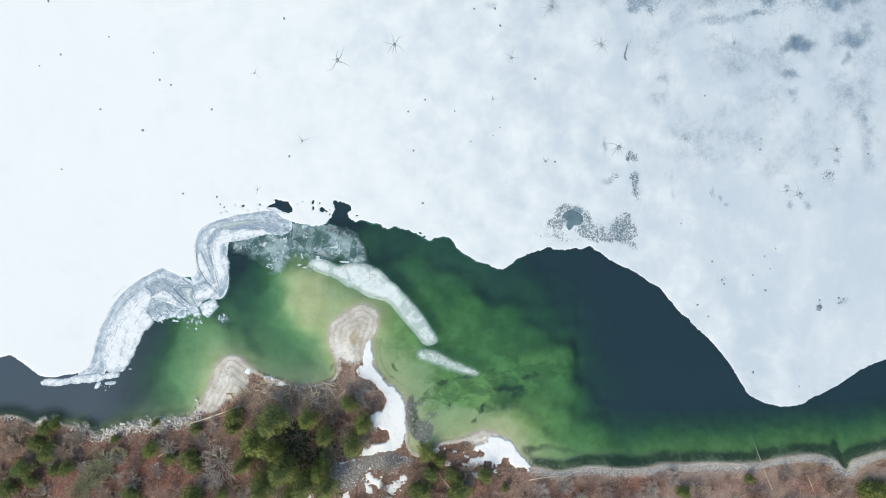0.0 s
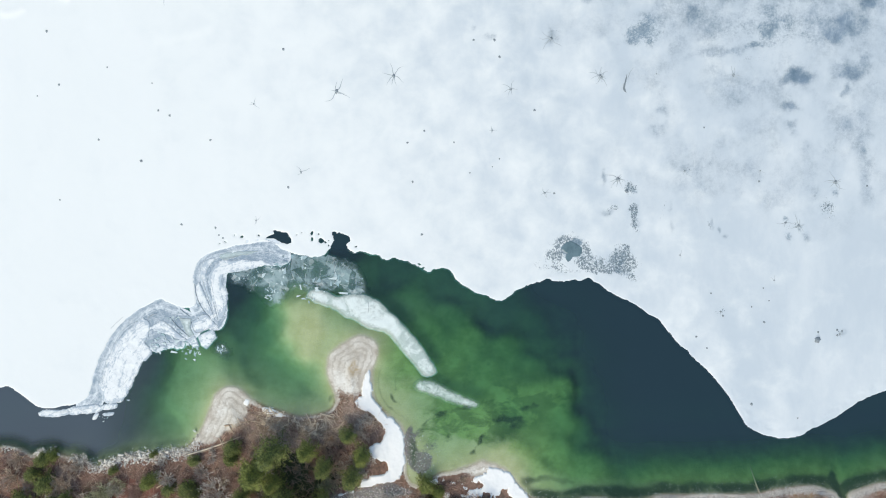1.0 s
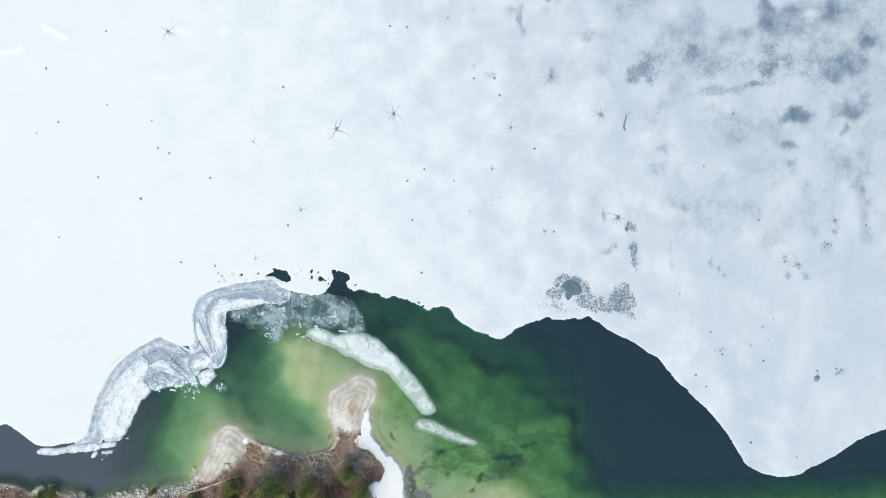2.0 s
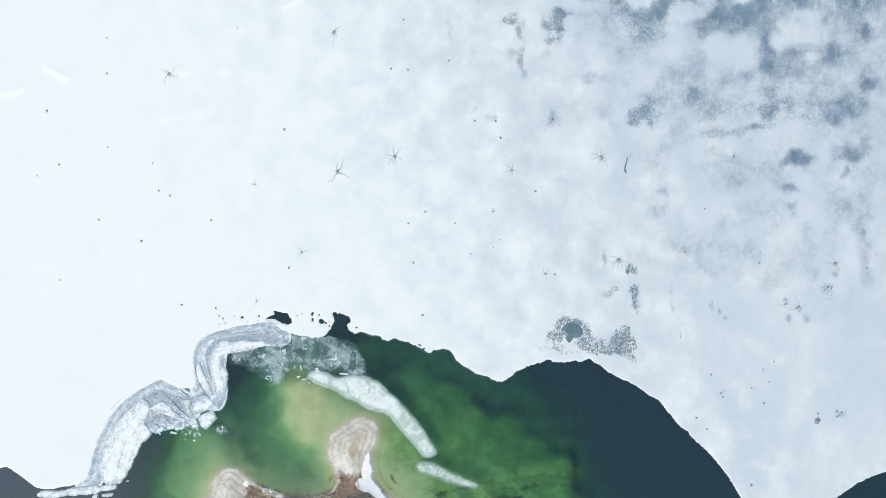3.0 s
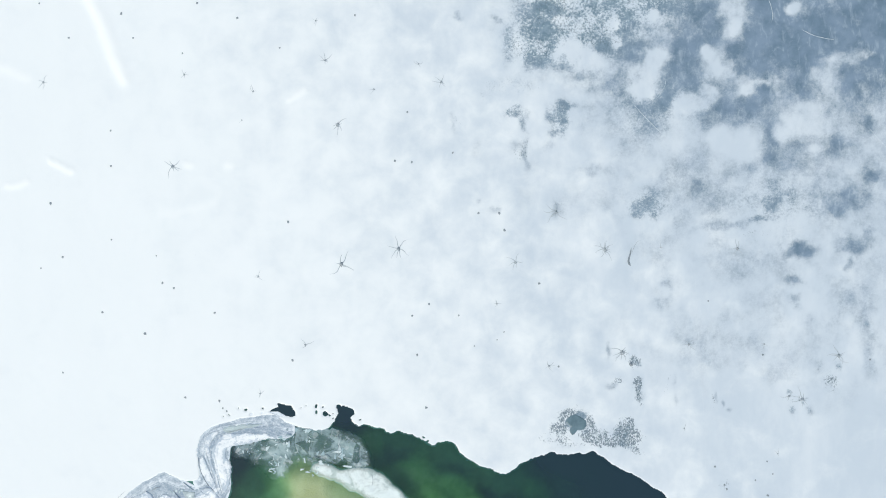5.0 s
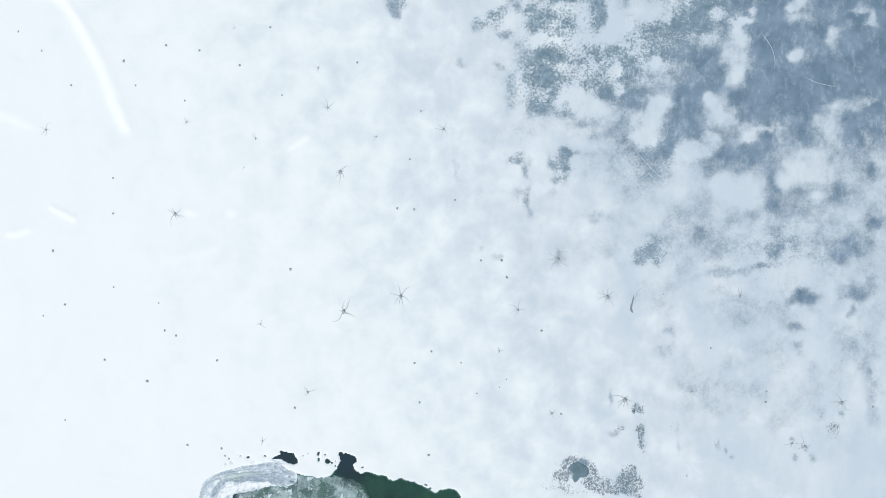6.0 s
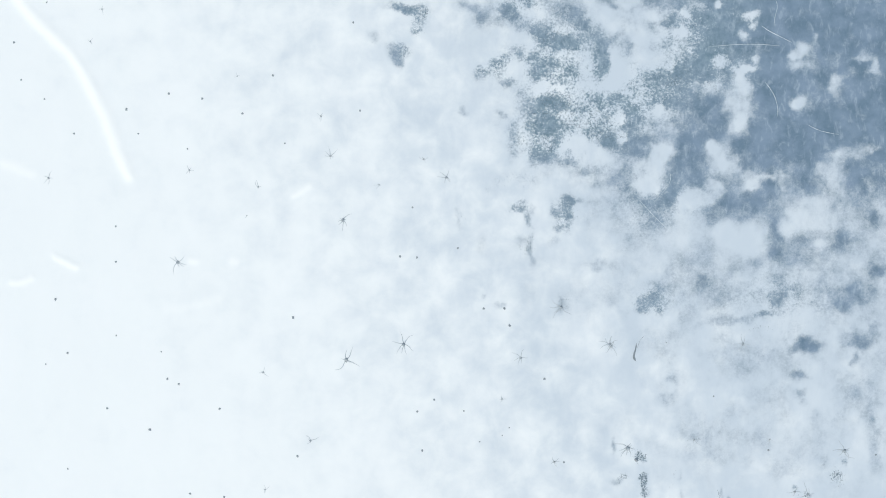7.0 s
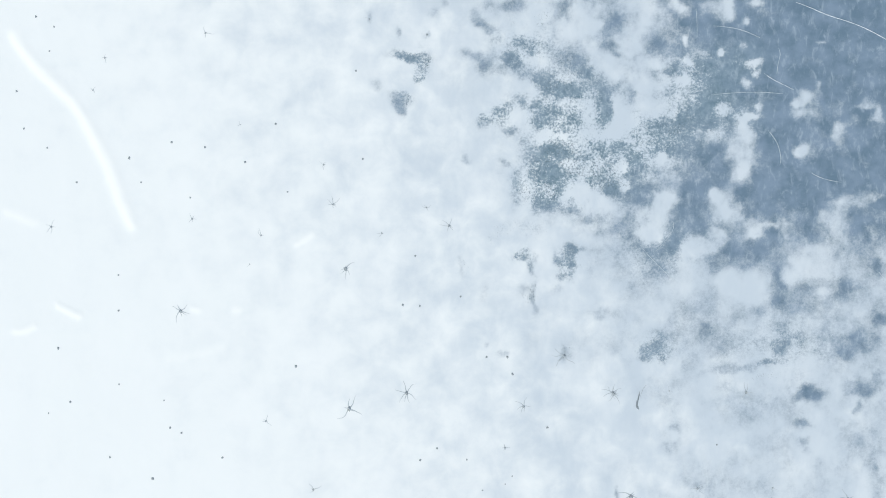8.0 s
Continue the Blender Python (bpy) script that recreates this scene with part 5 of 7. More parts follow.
ice_slab([
    (-45.92, -5.98), (-45.21, -7.12), (-45.39, -8.71), (-46.44, -9.76), (-45.21, -10.73), (-45.56, -12.05), (-46.71, -13.46),
    (-47.85, -14.95), (-48.29, -16.62), (-49.43, -18.47), (-50.40, -19.26), (-51.72, -19.26), (-52.87, -18.38), (-53.31, -16.89),
    (-52.78, -14.87), (-51.72, -12.49), (-51.02, -10.47), (-49.79, -8.44), (-48.03, -6.95), (-46.62, -6.07),
], 0.24, "long white snow-covered ice slab lying beside slush")
ice_slab([
    (-45.04, -7.04), (-43.72, -6.33), (-42.31, -6.86), (-40.81, -8.36), (-39.58, -9.32), (-40.20, -9.59), (-41.78, -8.80),
    (-43.72, -8.00), (-44.95, -7.74),
], 0.18, "narrow white ice slab beside wet grey slush", ragged=0.2)
ice_slab([
    (-62.63, -20.50), (-60.17, -20.23), (-56.65, -19.88), (-53.74, -19.35), (-50.31, -19.18), (-50.67, -19.97), (-52.87, -20.41),
    (-55.59, -20.85), (-59.11, -21.20), (-62.28, -21.20),
], 0.20, "long thin white ice slab on dark water", ragged=0.22)
ice_slab([
    (-54.36, -21.81), (-53.92, -20.76), (-53.22, -20.67), (-53.48, -21.46),
], 0.10, "small white ice piece drifting on dark water", ragged=0.15)
ice_slab([
    (-52.95, -20.76), (-50.93, -20.41), (-50.75, -21.02), (-52.25, -21.29),
], 0.10, "small white ice piece drifting on dark water", ragged=0.2)
ice_slab([
    (-38.79, -6.51), (-37.91, -5.81), (-36.06, -6.60), (-35.45, -7.21), (-37.82, -8.27), (-38.44, -8.44), (-38.97, -7.56),
], 0.14, "pale angular ice plate with a grey crack", ragged=0.08)
ice_slab([
    (-37.91, -8.71), (-35.54, -7.56), (-35.01, -8.97), (-36.59, -10.64), (-37.30, -10.20),
], 0.12, "pale angular ice plate on green water", ragged=0.08)
ice_slab([
    (-39.93, -9.32), (-38.35, -8.62), (-37.74, -10.20), (-38.53, -10.47),
], 0.10, "pale angular ice plate on green water", ragged=0.08)
ice_slab([
    (-40.90, -5.81), (-38.79, -5.98), (-39.06, -7.21), (-38.44, -8.62), (-39.41, -8.97),
], 0.09, "greyish angular ice plate in slush", FLOE, ragged=0.08)
ice_slab([
    (-36.15, 0.97), (-34.66, 2.90), (-32.28, 3.17), (-29.38, 3.08), (-27.36, 3.08), (-27.27, 2.46), (-29.64, 1.76), (-33.16, 1.23),
    (-34.04, 0.88), (-34.31, -0.18), (-33.51, -1.50), (-33.25, -2.90), (-33.60, -5.19), (-34.57, -6.16), (-35.27, -4.31),
    (-35.80, -2.29), (-36.24, -0.35),
], 0.22, "curved white ice slab beside green water", ragged=0.22)
ice_slab([
    (-38.26, -1.23), (-37.74, 0.09), (-37.21, -1.23), (-36.24, -3.43), (-35.18, -6.16), (-35.62, -6.42), (-36.86, -4.57),
    (-38.00, -3.08),
], 0.18, "narrow white ice slab with cracked edges", ragged=0.15)
ice_slab([
    (-37.65, 0.79), (-37.21, 2.46), (-36.24, 3.25), (-35.10, 3.43), (-36.06, 2.37), (-36.68, 0.79), (-36.06, -1.50),
    (-35.27, -4.05), (-34.57, -6.60), (-35.01, -6.33), (-36.24, -3.52), (-37.21, -0.79),
], 0.17, "narrow curved white ice slab with cracked edges", ragged=0.15)
ice_slab([
    (-34.83, 3.78), (-32.90, 4.22), (-30.26, 4.49), (-27.62, 4.66), (-29.20, 4.13), (-32.02, 3.69), (-33.95, 3.17),
], 0.10, "thin pale ice strip in grey slush", FLOE, ragged=0.15)
ice_slab([
    (-38.00, -5.81), (-36.77, -5.19), (-35.54, -6.25), (-34.48, -7.30), (-34.83, -7.92), (-36.24, -6.95),
], 0.16, "broken white ice slab with cracked edges", ragged=0.2)

LONG_FLOE = [
    (-21.20, -2.55), (-19.88, -1.23), (-18.38, -1.67), (-16.45, -2.73), (-14.87, -2.37), (-12.67, -2.11), (-11.52, -2.37),
    (-10.20, -2.99), (-8.27, -4.93), (-7.21, -5.54), (-5.63, -7.56), (-3.87, -9.41), (-2.81, -10.64), (-2.37, -11.79),
    (-1.50, -12.75), (-0.70, -13.99), (-0.97, -14.69), (-2.11, -15.13), (-3.25, -14.51), (-4.31, -13.11), (-5.45, -11.79),
    (-6.42, -10.47), (-7.39, -9.41), (-8.36, -8.18), (-10.03, -7.83), (-11.79, -7.12), (-13.55, -6.25), (-15.31, -5.63),
    (-16.10, -4.57), (-17.50, -4.05), (-19.70, -3.34),
]
plate("ice_floe", LONG_FLOE, 0.05, FLOE, ragged=0.18, label="long milky white ice floe drifting on green water", category="ice floe", group="drifting ice floes")
plate("ice_floe", [
    (-4.22, -16.54), (-3.52, -15.75), (-1.67, -15.83), (0.09, -16.80), (2.37, -17.94), (4.57, -18.82), (5.63, -19.35),
    (4.75, -19.62), (2.73, -19.18), (0.53, -18.47), (-1.67, -17.42), (-3.17, -17.06),
], 0.04, WAFER, ragged=0.14, grow=0.35, label="small narrow milky ice floe on green water", category="ice floe", group="drifting ice floes")

SHARD = make_plain("clear ice shard", (0.32, 0.45, 0.49), (0.60, 0.69, 0.71), 2.0, 0.4, 0.3, "object", 0.7)


def shard_meshes(count=7):
    rng, made = random.Random(5), []
    for _ in range(count):
        k = rng.randint(4, 6)
        angles = sorted(rng.uniform(0, 2 * math.pi) for _ in range(k))
        angles = [a if i == 0 or a - angles[i - 1] > 0.5 else angles[i - 1] + 0.6 for i, a in enumerate(angles)]
        ring = [(math.cos(a) * rng.uniform(0.7, 1.1), math.sin(a) * rng.uniform(0.35, 0.6)) for a in angles]
        verts = [(x, y, 0.05) for x, y in ring] + [(x * 1.05, y * 1.05, -0.05) for x, y in ring]
        faces = [tuple(range(k)), tuple(range(2 * k - 1, k - 1, -1))] + [(i, k + i, k + (i + 1) % k, (i + 1) % k) for i in range(k)]
        made.append(solid("ice_shard", verts, faces, SHARD, flat=True))
    return made


def scatter_shards():
    rng, meshes = random.Random(8), shard_meshes()
    fields = [
    (-39.93, -10.12, 26, 1.4), (-42.57, -9.15, 26, 1), (-36.24, -9.15, 18, 1.2), (-38.62, -11.00, 16, 0.9),
    (-22.34, 1.41, 60, 1.6), (-18.82, 0.09, 34, 2.2), (-26.74, -0.79, 20, 0.9), (-15.31, 0.09, 36, 2.2), (-30.26, 0.97, 34, 0.7),
    (-45.21, -10.03, 14, 0.7), (-41.69, -6.07, 14, 0.9), (-34.22, -10.91, 14, 0.8), (-26.92, -2.55, 10, 0.8),
    (-20.14, -2.55, 20, 1), (-1.94, -13.99, 8, 0.8), (-49.61, -18.38, 10, 0.6), (-52.25, -21.20, 14, 0.5), (-24.98, 2.73, 30, 1),
]
    for (cx, cy, r, size), many in zip(fields, (22, 20, 6, 14, 16, 8, 12, 7, 16, 14, 10, 9, 10, 8, 2, 9, 7, 10)):
        for _ in range(many):
            x, y = cx + rng.gauss(0, r * 0.044), cy + rng.gauss(0, r * 0.03)
            s = 0.45 * size * rng.uniform(0.45, 1.2)
            ob = new("ice_shard", meshes[rng.randrange(len(meshes))])
            ob.matrix_basis = pose(x, y, 0.05 + rng.uniform(-0.03, 0.04), rng.uniform(-5, 5), rng.uniform(-5, 5), rng.uniform(0, 360)) @ Matrix.Diagonal((s, s * rng.uniform(0.5, 1), 1.0, 1))
            tagged(ob, "clear angular shard of broken lake ice", "ice shard", "ice shards at the ice edge")


scatter_shards()


plate("melt_pool", [
    (18.82, 5.10), (19.26, 5.72), (20.06, 5.89), (20.94, 5.54), (21.73, 5.10), (21.64, 4.22), (21.11, 3.78), (20.41, 3.87), (20.06, 3.17), (19.44, 2.90), (19.18, 3.78), (19.62, 4.31), (19.00, 4.49),
],
      0.015, POOL, ragged=0.2, grow=0.2, lump=0.01, base=ice_height, label="shallow teal melt pool in speckled snow", category="melt pool")


# ---- melt holes and star-shaped drain marks in the snow ----
def flat_patch(name, pts, faces, x, y, z0, material):
    """A thin wet patch that follows the ice: a top just above it and short sides."""
    p = np.array(pts, float)
    z = ice_height(p[:, 0] + x, p[:, 1] + y) + 0.012 - z0
    n = len(p)
    verts = [(u, v, w) for (u, v), w in zip(p, z)] + [(u, v, w - 0.05) for (u, v), w in zip(p, z)]
    edges = {(i, j) for f in faces for i, j in zip(f, f[1:] + f[:1])}
    sides = [(j, i, n + i, n + j) for i, j in edges if (j, i) not in edges]
    return solid(name, verts, faces + sorted(sides), material)


def melt_star(x, y, size, arms, seed):
    """A drained melt hole: an uneven wet pit mouth, with thin runnels that wind outward as its parts."""
    rng = random.Random(seed)
    z0 = float(ice_height(np.array([x]), np.array([y]))[0])
    k, r = 14, size * (0.17 if arms else 1.0)
    pts = [(0, 0)]
    for i in range(k):
        a = 2 * math.pi * i / k
        q = r * rng.uniform(0.6, 1.25)
        pts.append((q * math.cos(a), q * math.sin(a) * 1.1))
    ob = new("melt_hole", flat_patch("melt_hole", pts, [(0, 1 + i, 1 + (i + 1) % k) for i in range(k)], x, y, z0, SLUSH))
    ob.location = (x, y, z0)
    for j in range(arms):
        a, length = 2 * math.pi * (j + rng.uniform(-0.3, 0.3)) / arms, size * rng.uniform(0.35, 1.45)
        px, py, w, steps, line = 0.0, 0.0, size * 0.036, 7, []
        for i in range(steps + 1):
            f = i / steps
            ww = w * (1 - f) ** 0.7 + 0.006
            line += [(px - math.sin(a) * ww, py + math.cos(a) * ww), (px + math.sin(a) * ww, py - math.cos(a) * ww)]
            px, py = px + math.cos(a) * length / steps, py + math.sin(a) * length / steps
            a += rng.uniform(-0.38, 0.38)
        faces = [(2 * i, 2 * i + 1, 2 * i + 3, 2 * i + 2) for i in range(steps)]
        arm = new("runnel", flat_patch("runnel", line, faces, x, y, z0, RUNNEL))
        arm.parent = ob
    big = "star-shaped dark melt hole with runnels in the snow" if arms else "small dark melt hole in the snow"
    return tagged(ob, big, "melt hole", "melt holes in the lake ice")


STARS_NEAR = [
    (-7.56, 31.75, 20, 7), (-16.45, 29.29, 24, 6), (24.54, 31.84, 18, 8), (-29.29, 27.36, 10, 5), (15.92, 13.63, 12, 7),
    (16.89, 37.56, 20, 9), (27.36, 15.75, 24, 8), (61.22, 15.39, 20, 8), (55.50, 8.62, 18, 7), (10.64, 29.73, 15, 6),
    (7.74, 23.31, 10, 6), (37.74, 17.06, 13, 6), (45.30, 32.02, 16, 6), (53.48, 9.06, 14, 4), (-21.90, 16.80, 14, 4),
    (-28.85, 9.24, 9, 5), (49.52, 17.15, 8, 5), (33.34, 32.19, 8, 4), (51.72, 0.09, 8, 4), (61.93, -8.27, 12, 5),
    (37.03, 3.96, 8, 4),
]
STARS_FAR = [
    (-17.07, 51.00, 20, 8), (-42.58, 44.33, 18, 7), (-19.06, 61.00, 14, 7), (-1.04, 57.74, 14, 6), (-62.64, 57.29, 12, 5),
    (-40.93, 58.61, 11, 5), (-54.57, 83.56, 10, 4), (-39.03, 87.54, 12, 3), (-20.58, 67.14, 9, 5), (-30.24, 56.12, 10, 4),
    (-11.49, 56.55, 9, 4), (-4.57, 60.54, 9, 4), (-56.37, 78.54, 8, 4), (-13.58, 89.83, 9, 3), (24.67, 31.64, 17, 7),
    (-33.59, 73.31, 6, 3), (-31.97, 51.64, 6, 3),
]
PITS_NEAR = [
    (-53.31, 21.73, 2.2), (-46.71, 18.47, 2.6), (-35.98, 21.73, 2.2), (-44.07, 26.30, 2), (-42.31, 25.51, 2.2),
    (-24.72, 35.89, 2.4), (-59.46, 30.26, 2.2), (-2.81, 23.22, 2), (-5.37, 21.37, 2), (-4.57, 15.31, 2.2), (1.85, 21.46, 1.6),
    (8.88, 34.75, 2.4), (14.34, 26.48, 2.2), (8.88, 18.91, 1.4), (7.83, 17.68, 1.4), (-40.46, 8.62, 2.4), (-35.18, 8.09, 2.2),
    (-23.93, 14.43, 2.2), (17.42, 13.55, 2), (-34.66, 6.95, 1.5), (-34.04, 6.51, 1.8), (-59.29, 12.40, 1.5), (-3.17, 7.12, 2.4),
    (49.35, 15.48, 2), (40.73, 23.84, 1.6),
]
PITS_NEAR_2 = [
    (41.87, -1.94, 1.8), (48.20, -4.05, 1.6), (43.37, -4.84, 2), (43.72, -5.45, 1.8), (50.14, -6.42, 2.2), (39.58, -8.71, 2),
    (41.25, -10.47, 1.6), (48.20, -19.18, 2.6), (55.42, -21.37, 1.6), (58.49, -9.15, 5.5), (58.58, -8.00, 2), (50.05, -1.14, 1.5),
    (50.93, -3.08, 1.5), (61.57, -7.65, 2.2), (62.28, -7.83, 2), (61.57, -8.44, 2), (4.84, 37.38, 2.2), (8.09, 37.38, 2.4),
    (66.15, 14.78, 2), (-62.81, 28.50, 1.4), (-51.99, 32.99, 1.6), (-45.04, 30.52, 1.4), (-61.40, 38.53, 2.4), (4.31, 16.71, 1.4),
    (28.68, 13.90, 4),
]
PITS_FAR = [
    (-65.27, 89.90, 2), (-62.47, 88.34, 1.6), (-68.14, 78.29, 2.2), (-66.96, 72.51, 1.8), (-63.36, 69.55, 1.8),
    (-44.16, 70.53, 2.2), (-39.00, 69.77, 2.2), (-28.07, 73.43, 2.4), (-32.77, 67.52, 2.4), (-50.70, 68.04, 2.6),
    (-58.78, 64.22, 2), (-41.22, 61.94, 1.6), (-48.83, 64.27, 1.6), (-26.17, 62.90, 1.6), (-52.22, 49.89, 1.6), (-52.17, 44.38, 2),
    (-8.19, 45.41, 2.4), (-5.55, 45.25, 2), (-6.29, 53.06, 1.8), (0.77, 46.76, 1.6), (-14.53, 68.06, 1.8), (-15.65, 81.79, 1.8),
    (-4.59, 87.51, 2), (-63.14, 84.56, 1.6),
]
for _i, (_x, _y, _r, _k) in enumerate(STARS_NEAR + STARS_FAR):
    melt_star(_x, _y, _r * 0.082, int(_k), 100 + _i)
for _i, (_x, _y, _r) in enumerate(PITS_NEAR + PITS_NEAR_2 + PITS_FAR):
    melt_star(_x, _y, _r * 0.085, 0, 300 + _i)


# ---- healed cracks: thin white ridges on the bare ice ----
def ice_crack(name, line, width, label, material, group, level=None):
    p = rounded(line, 2, closed=False)
    d = np.gradient(p, axis=0)
    d /= np.linalg.norm(d, axis=1)[:, None] + 1e-9
    side = np.stack([-d[:, 1], d[:, 0]], axis=1)
    s = np.linspace(0, 1, len(p))[:, None]
    w = 0.55 * width * (0.5 + np.abs(fbm(p[:, 0], p[:, 1], 1.5, 2, 91))[:, None] * 2) * np.minimum(1, 6 * np.minimum(s, 1 - s) + 0.1)
    z = ice_height(p[:, 0], p[:, 1]) if level is None else np.full(len(p), level)
    deep = 0.04 if level is None else 0.16
    verts, faces = [], []
    for k in range(len(p)):
        for off, up in ((-1, -deep), (-0.4, 0.022), (0.4, 0.022), (1, -deep)):
            q = p[k] + side[k] * w[k] * off
            verts.append((q[0], q[1], z[k] + up))
    for k in range(len(p) - 1):
        faces += [(4 * k + j, 4 * k + j + 1, 4 * k + j + 5, 4 * k + j + 4) for j in range(3)]
    return tagged(new(name, solid(name, verts, faces, material)), label, "ice crack", group)


WHITE_CRACKS = [
        ([
    (51.93, 93.40), (55.05, 92.36), (58.16, 90.96), (61.27, 90.09), (64.39, 88.87), (67.33, 87.29), (70.18, 85.54),
], 0.10),
        ([
    (28.32, 55.23), (30.27, 53.04), (32.22, 51.02), (34.25, 49.26), (36.02, 48.04),
], 0.075),
        ([
    (8.91, 58.14), (10.14, 57.09), (11.38, 56.30), (12.44, 56.04),
], 0.07),
        ([
    (38.63, 78.24), (41.74, 78.62), (45.28, 78.90), (48.83, 78.84), (52.38, 78.51),
], 0.06),
        ([
    (47.50, 82.28), (49.28, 80.97), (51.50, 79.92), (53.72, 78.78),
], 0.055),
        ([
    (54.61, 66.83), (56.83, 65.52), (59.05, 65.00), (61.27, 64.66),
], 0.055),
        ([
    (50.16, 86.29), (50.78, 84.96), (50.25, 83.19), (50.07, 80.97),
], 0.05),
        ([
    (30.27, 53.04), (31.59, 54.36), (32.92, 55.69), (34.24, 57.90), (33.35, 59.22),
], 0.05)]
WHITE_CRACKS_2 = [
        ([
    (47.95, 73.88), (50.17, 71.23), (50.88, 68.58), (50.44, 66.81),
], 0.05),
        ([
    (37.28, 93.29), (37.64, 89.75), (37.56, 85.76),
], 0.05),
        ([
    (38.62, 89.31), (42.61, 89.08), (45.27, 88.47), (48.83, 86.72),
], 0.045),
        ([
    (65.26, 51.86), (67.48, 49.21), (70.15, 46.58),
], 0.06)]
for _line, _w in WHITE_CRACKS + WHITE_CRACKS_2:
    ice_crack("ice_crack", _line, _w, "thin white refrozen crack in grey ice", RIDGE, "refrozen cracks in the ice")
ice_crack("melt_channel", [
    (28.76, 32.63), (28.59, 31.31), (28.24, 30.17), (28.32, 29.64), (28.85, 29.03),
], 0.57, "short dark wet channel melted into snow", SLUSH, "dark melt channels")
ice_crack("melt_channel", [
    (-51.72, -7.83), (-50.93, -7.12), (-50.05, -6.25), (-49.08, -5.45),
], 0.09, "thin dark crack along the ice edge", SLUSH, "dark melt channels")
ice_crack("melt_channel", [
    (30.26, 33.51), (29.38, 32.81), (28.94, 31.75), (28.68, 30.87),
], 0.07, "short dark wet channel melted into snow", SLUSH, "dark melt channels")
ice_crack("melt_channel", [
    (38.53, 30.87), (38.88, 24.72), (39.41, 15.92), (39.93, 8.88), (40.37, 0.97), (40.46, -6.95),
], 0.045, "long faint straight track line in the snow", TRACK, "dark melt channels")

DARK_CRACKS = [([
    (-38.44, 0.09), (-38.35, -1.67), (-37.65, -3.87), (-36.15, -5.81),
], 0.10), ([
    (-37.38, 1.41), (-36.94, -0.79), (-35.89, -3.87), (-34.66, -7.04),
], 0.11), ([
    (-35.98, 0.79), (-35.62, -1.67), (-34.83, -4.75), (-34.31, -6.69),
], 0.10), ([
    (-38.97, -6.07), (-38.79, -7.12), (-38.18, -8.44), (-36.77, -7.74), (-35.27, -6.95),
], 0.10),
                  ([
    (-38.00, -5.89), (-36.59, -5.19), (-35.10, -6.51),
], 0.09), ([
    (-51.72, -12.93), (-52.43, -15.04), (-53.04, -17.94),
], 0.10), ([
    (-41.08, -4.05), (-39.93, -5.19), (-38.53, -5.98),
], 0.10), ([
    (-42.57, -5.19), (-41.52, -6.77), (-39.93, -8.27), (-38.62, -9.15),
], 0.09)]
DARK_CRACKS_2 = [([
    (-11.79, -2.55), (-11.26, -4.13), (-11.70, -5.72),
], 0.08),
                  ([
    (-2.37, -11.87), (-1.76, -13.11), (-2.81, -14.34),
], 0.08), ([
    (-45.92, -6.42), (-45.21, -5.45), (-43.63, -5.10),
], 0.12), ([
    (-50.05, -17.50), (-49.17, -15.92), (-48.20, -14.87),
], 0.07), ([
    (-34.22, 3.17), (-32.72, 3.43), (-31.14, 3.87),
], 0.09), ([
    (-21.02, 0.09), (-19.70, -0.97), (-18.65, 0.09), (-17.50, -1.23),
], 0.07),
                  ([
    (-17.06, 3.61), (-16.54, 1.85), (-16.89, 0.09), (-16.19, -1.23),
], 0.07), ([
    (-62.81, -20.32), (-59.29, -20.67), (-54.89, -19.97), (-51.37, -19.62),
], 0.07)]
for _line, _w in DARK_CRACKS + DARK_CRACKS_2:
    ice_crack("ice_crack", _line, _w, "dark wet crack between broken ice slabs", RUNNEL, "dark cracks in the broken ice", 0.15)
for _line, _w in (([
    (-53.48, -14.87), (-52.95, -12.75), (-51.55, -10.12), (-49.79, -7.83), (-47.15, -5.72),
], 0.12), ([
    (-51.37, -9.76), (-49.26, -7.12), (-46.62, -5.10), (-43.81, -4.05),
], 0.10), ([
    (-36.77, 3.43), (-34.83, 4.13), (-31.14, 4.84), (-26.92, 5.19),
], 0.12), ([
    (-52.95, -17.50), (-53.74, -18.74), (-54.54, -19.62),
], 0.12), ([
    (-37.65, -2.55), (-38.00, 0.09), (-37.47, 2.29), (-36.24, 3.43),
], 0.09),
                  ([
    (-31.14, 4.31), (-28.94, 3.78), (-26.74, 4.49), (-24.98, 3.78),
], 0.08)):
    ice_crack("ice_sliver", _line, _w, "white sliver of ice frozen into slush", RIDGE, "white ice slivers in the slush", 0.08)

# ---- old snow lying on the shore ----
def snow_patch(outline, depth, label, ragged=0.4):
    return plate("snow_patch", outline, depth, SNOW, ragged=ragged, lump=0.06, base=lambda x, y: np.maximum(ground_height(x, y), -0.05),
                 label=label, category="snow patch", group="snow patches on the shore")


snow_patch([
    (-11.61, -13.72), (-11.00, -14.16), (-11.26, -16.19), (-10.82, -18.38), (-9.76, -19.97), (-8.09, -21.29), (-6.42, -22.43),
    (-5.72, -24.19), (-5.54, -26.74), (-5.81, -29.38), (-6.33, -30.70), (-8.27, -31.49), (-11.35, -31.93), (-13.28, -32.11),
    (-12.14, -31.14), (-10.91, -30.35), (-9.06, -30.08), (-8.18, -28.94), (-9.50, -27.88), (-10.82, -27.09), (-11.26, -26.30),
    (-10.38, -25.25), (-9.06, -24.89), (-8.27, -23.31), (-9.15, -21.99), (-10.91, -21.02), (-12.67, -19.97), (-13.46, -19.26),
    (-12.67, -18.38), (-12.23, -16.62),
], 0.28, "deep curved bank of old white snow beside the water")
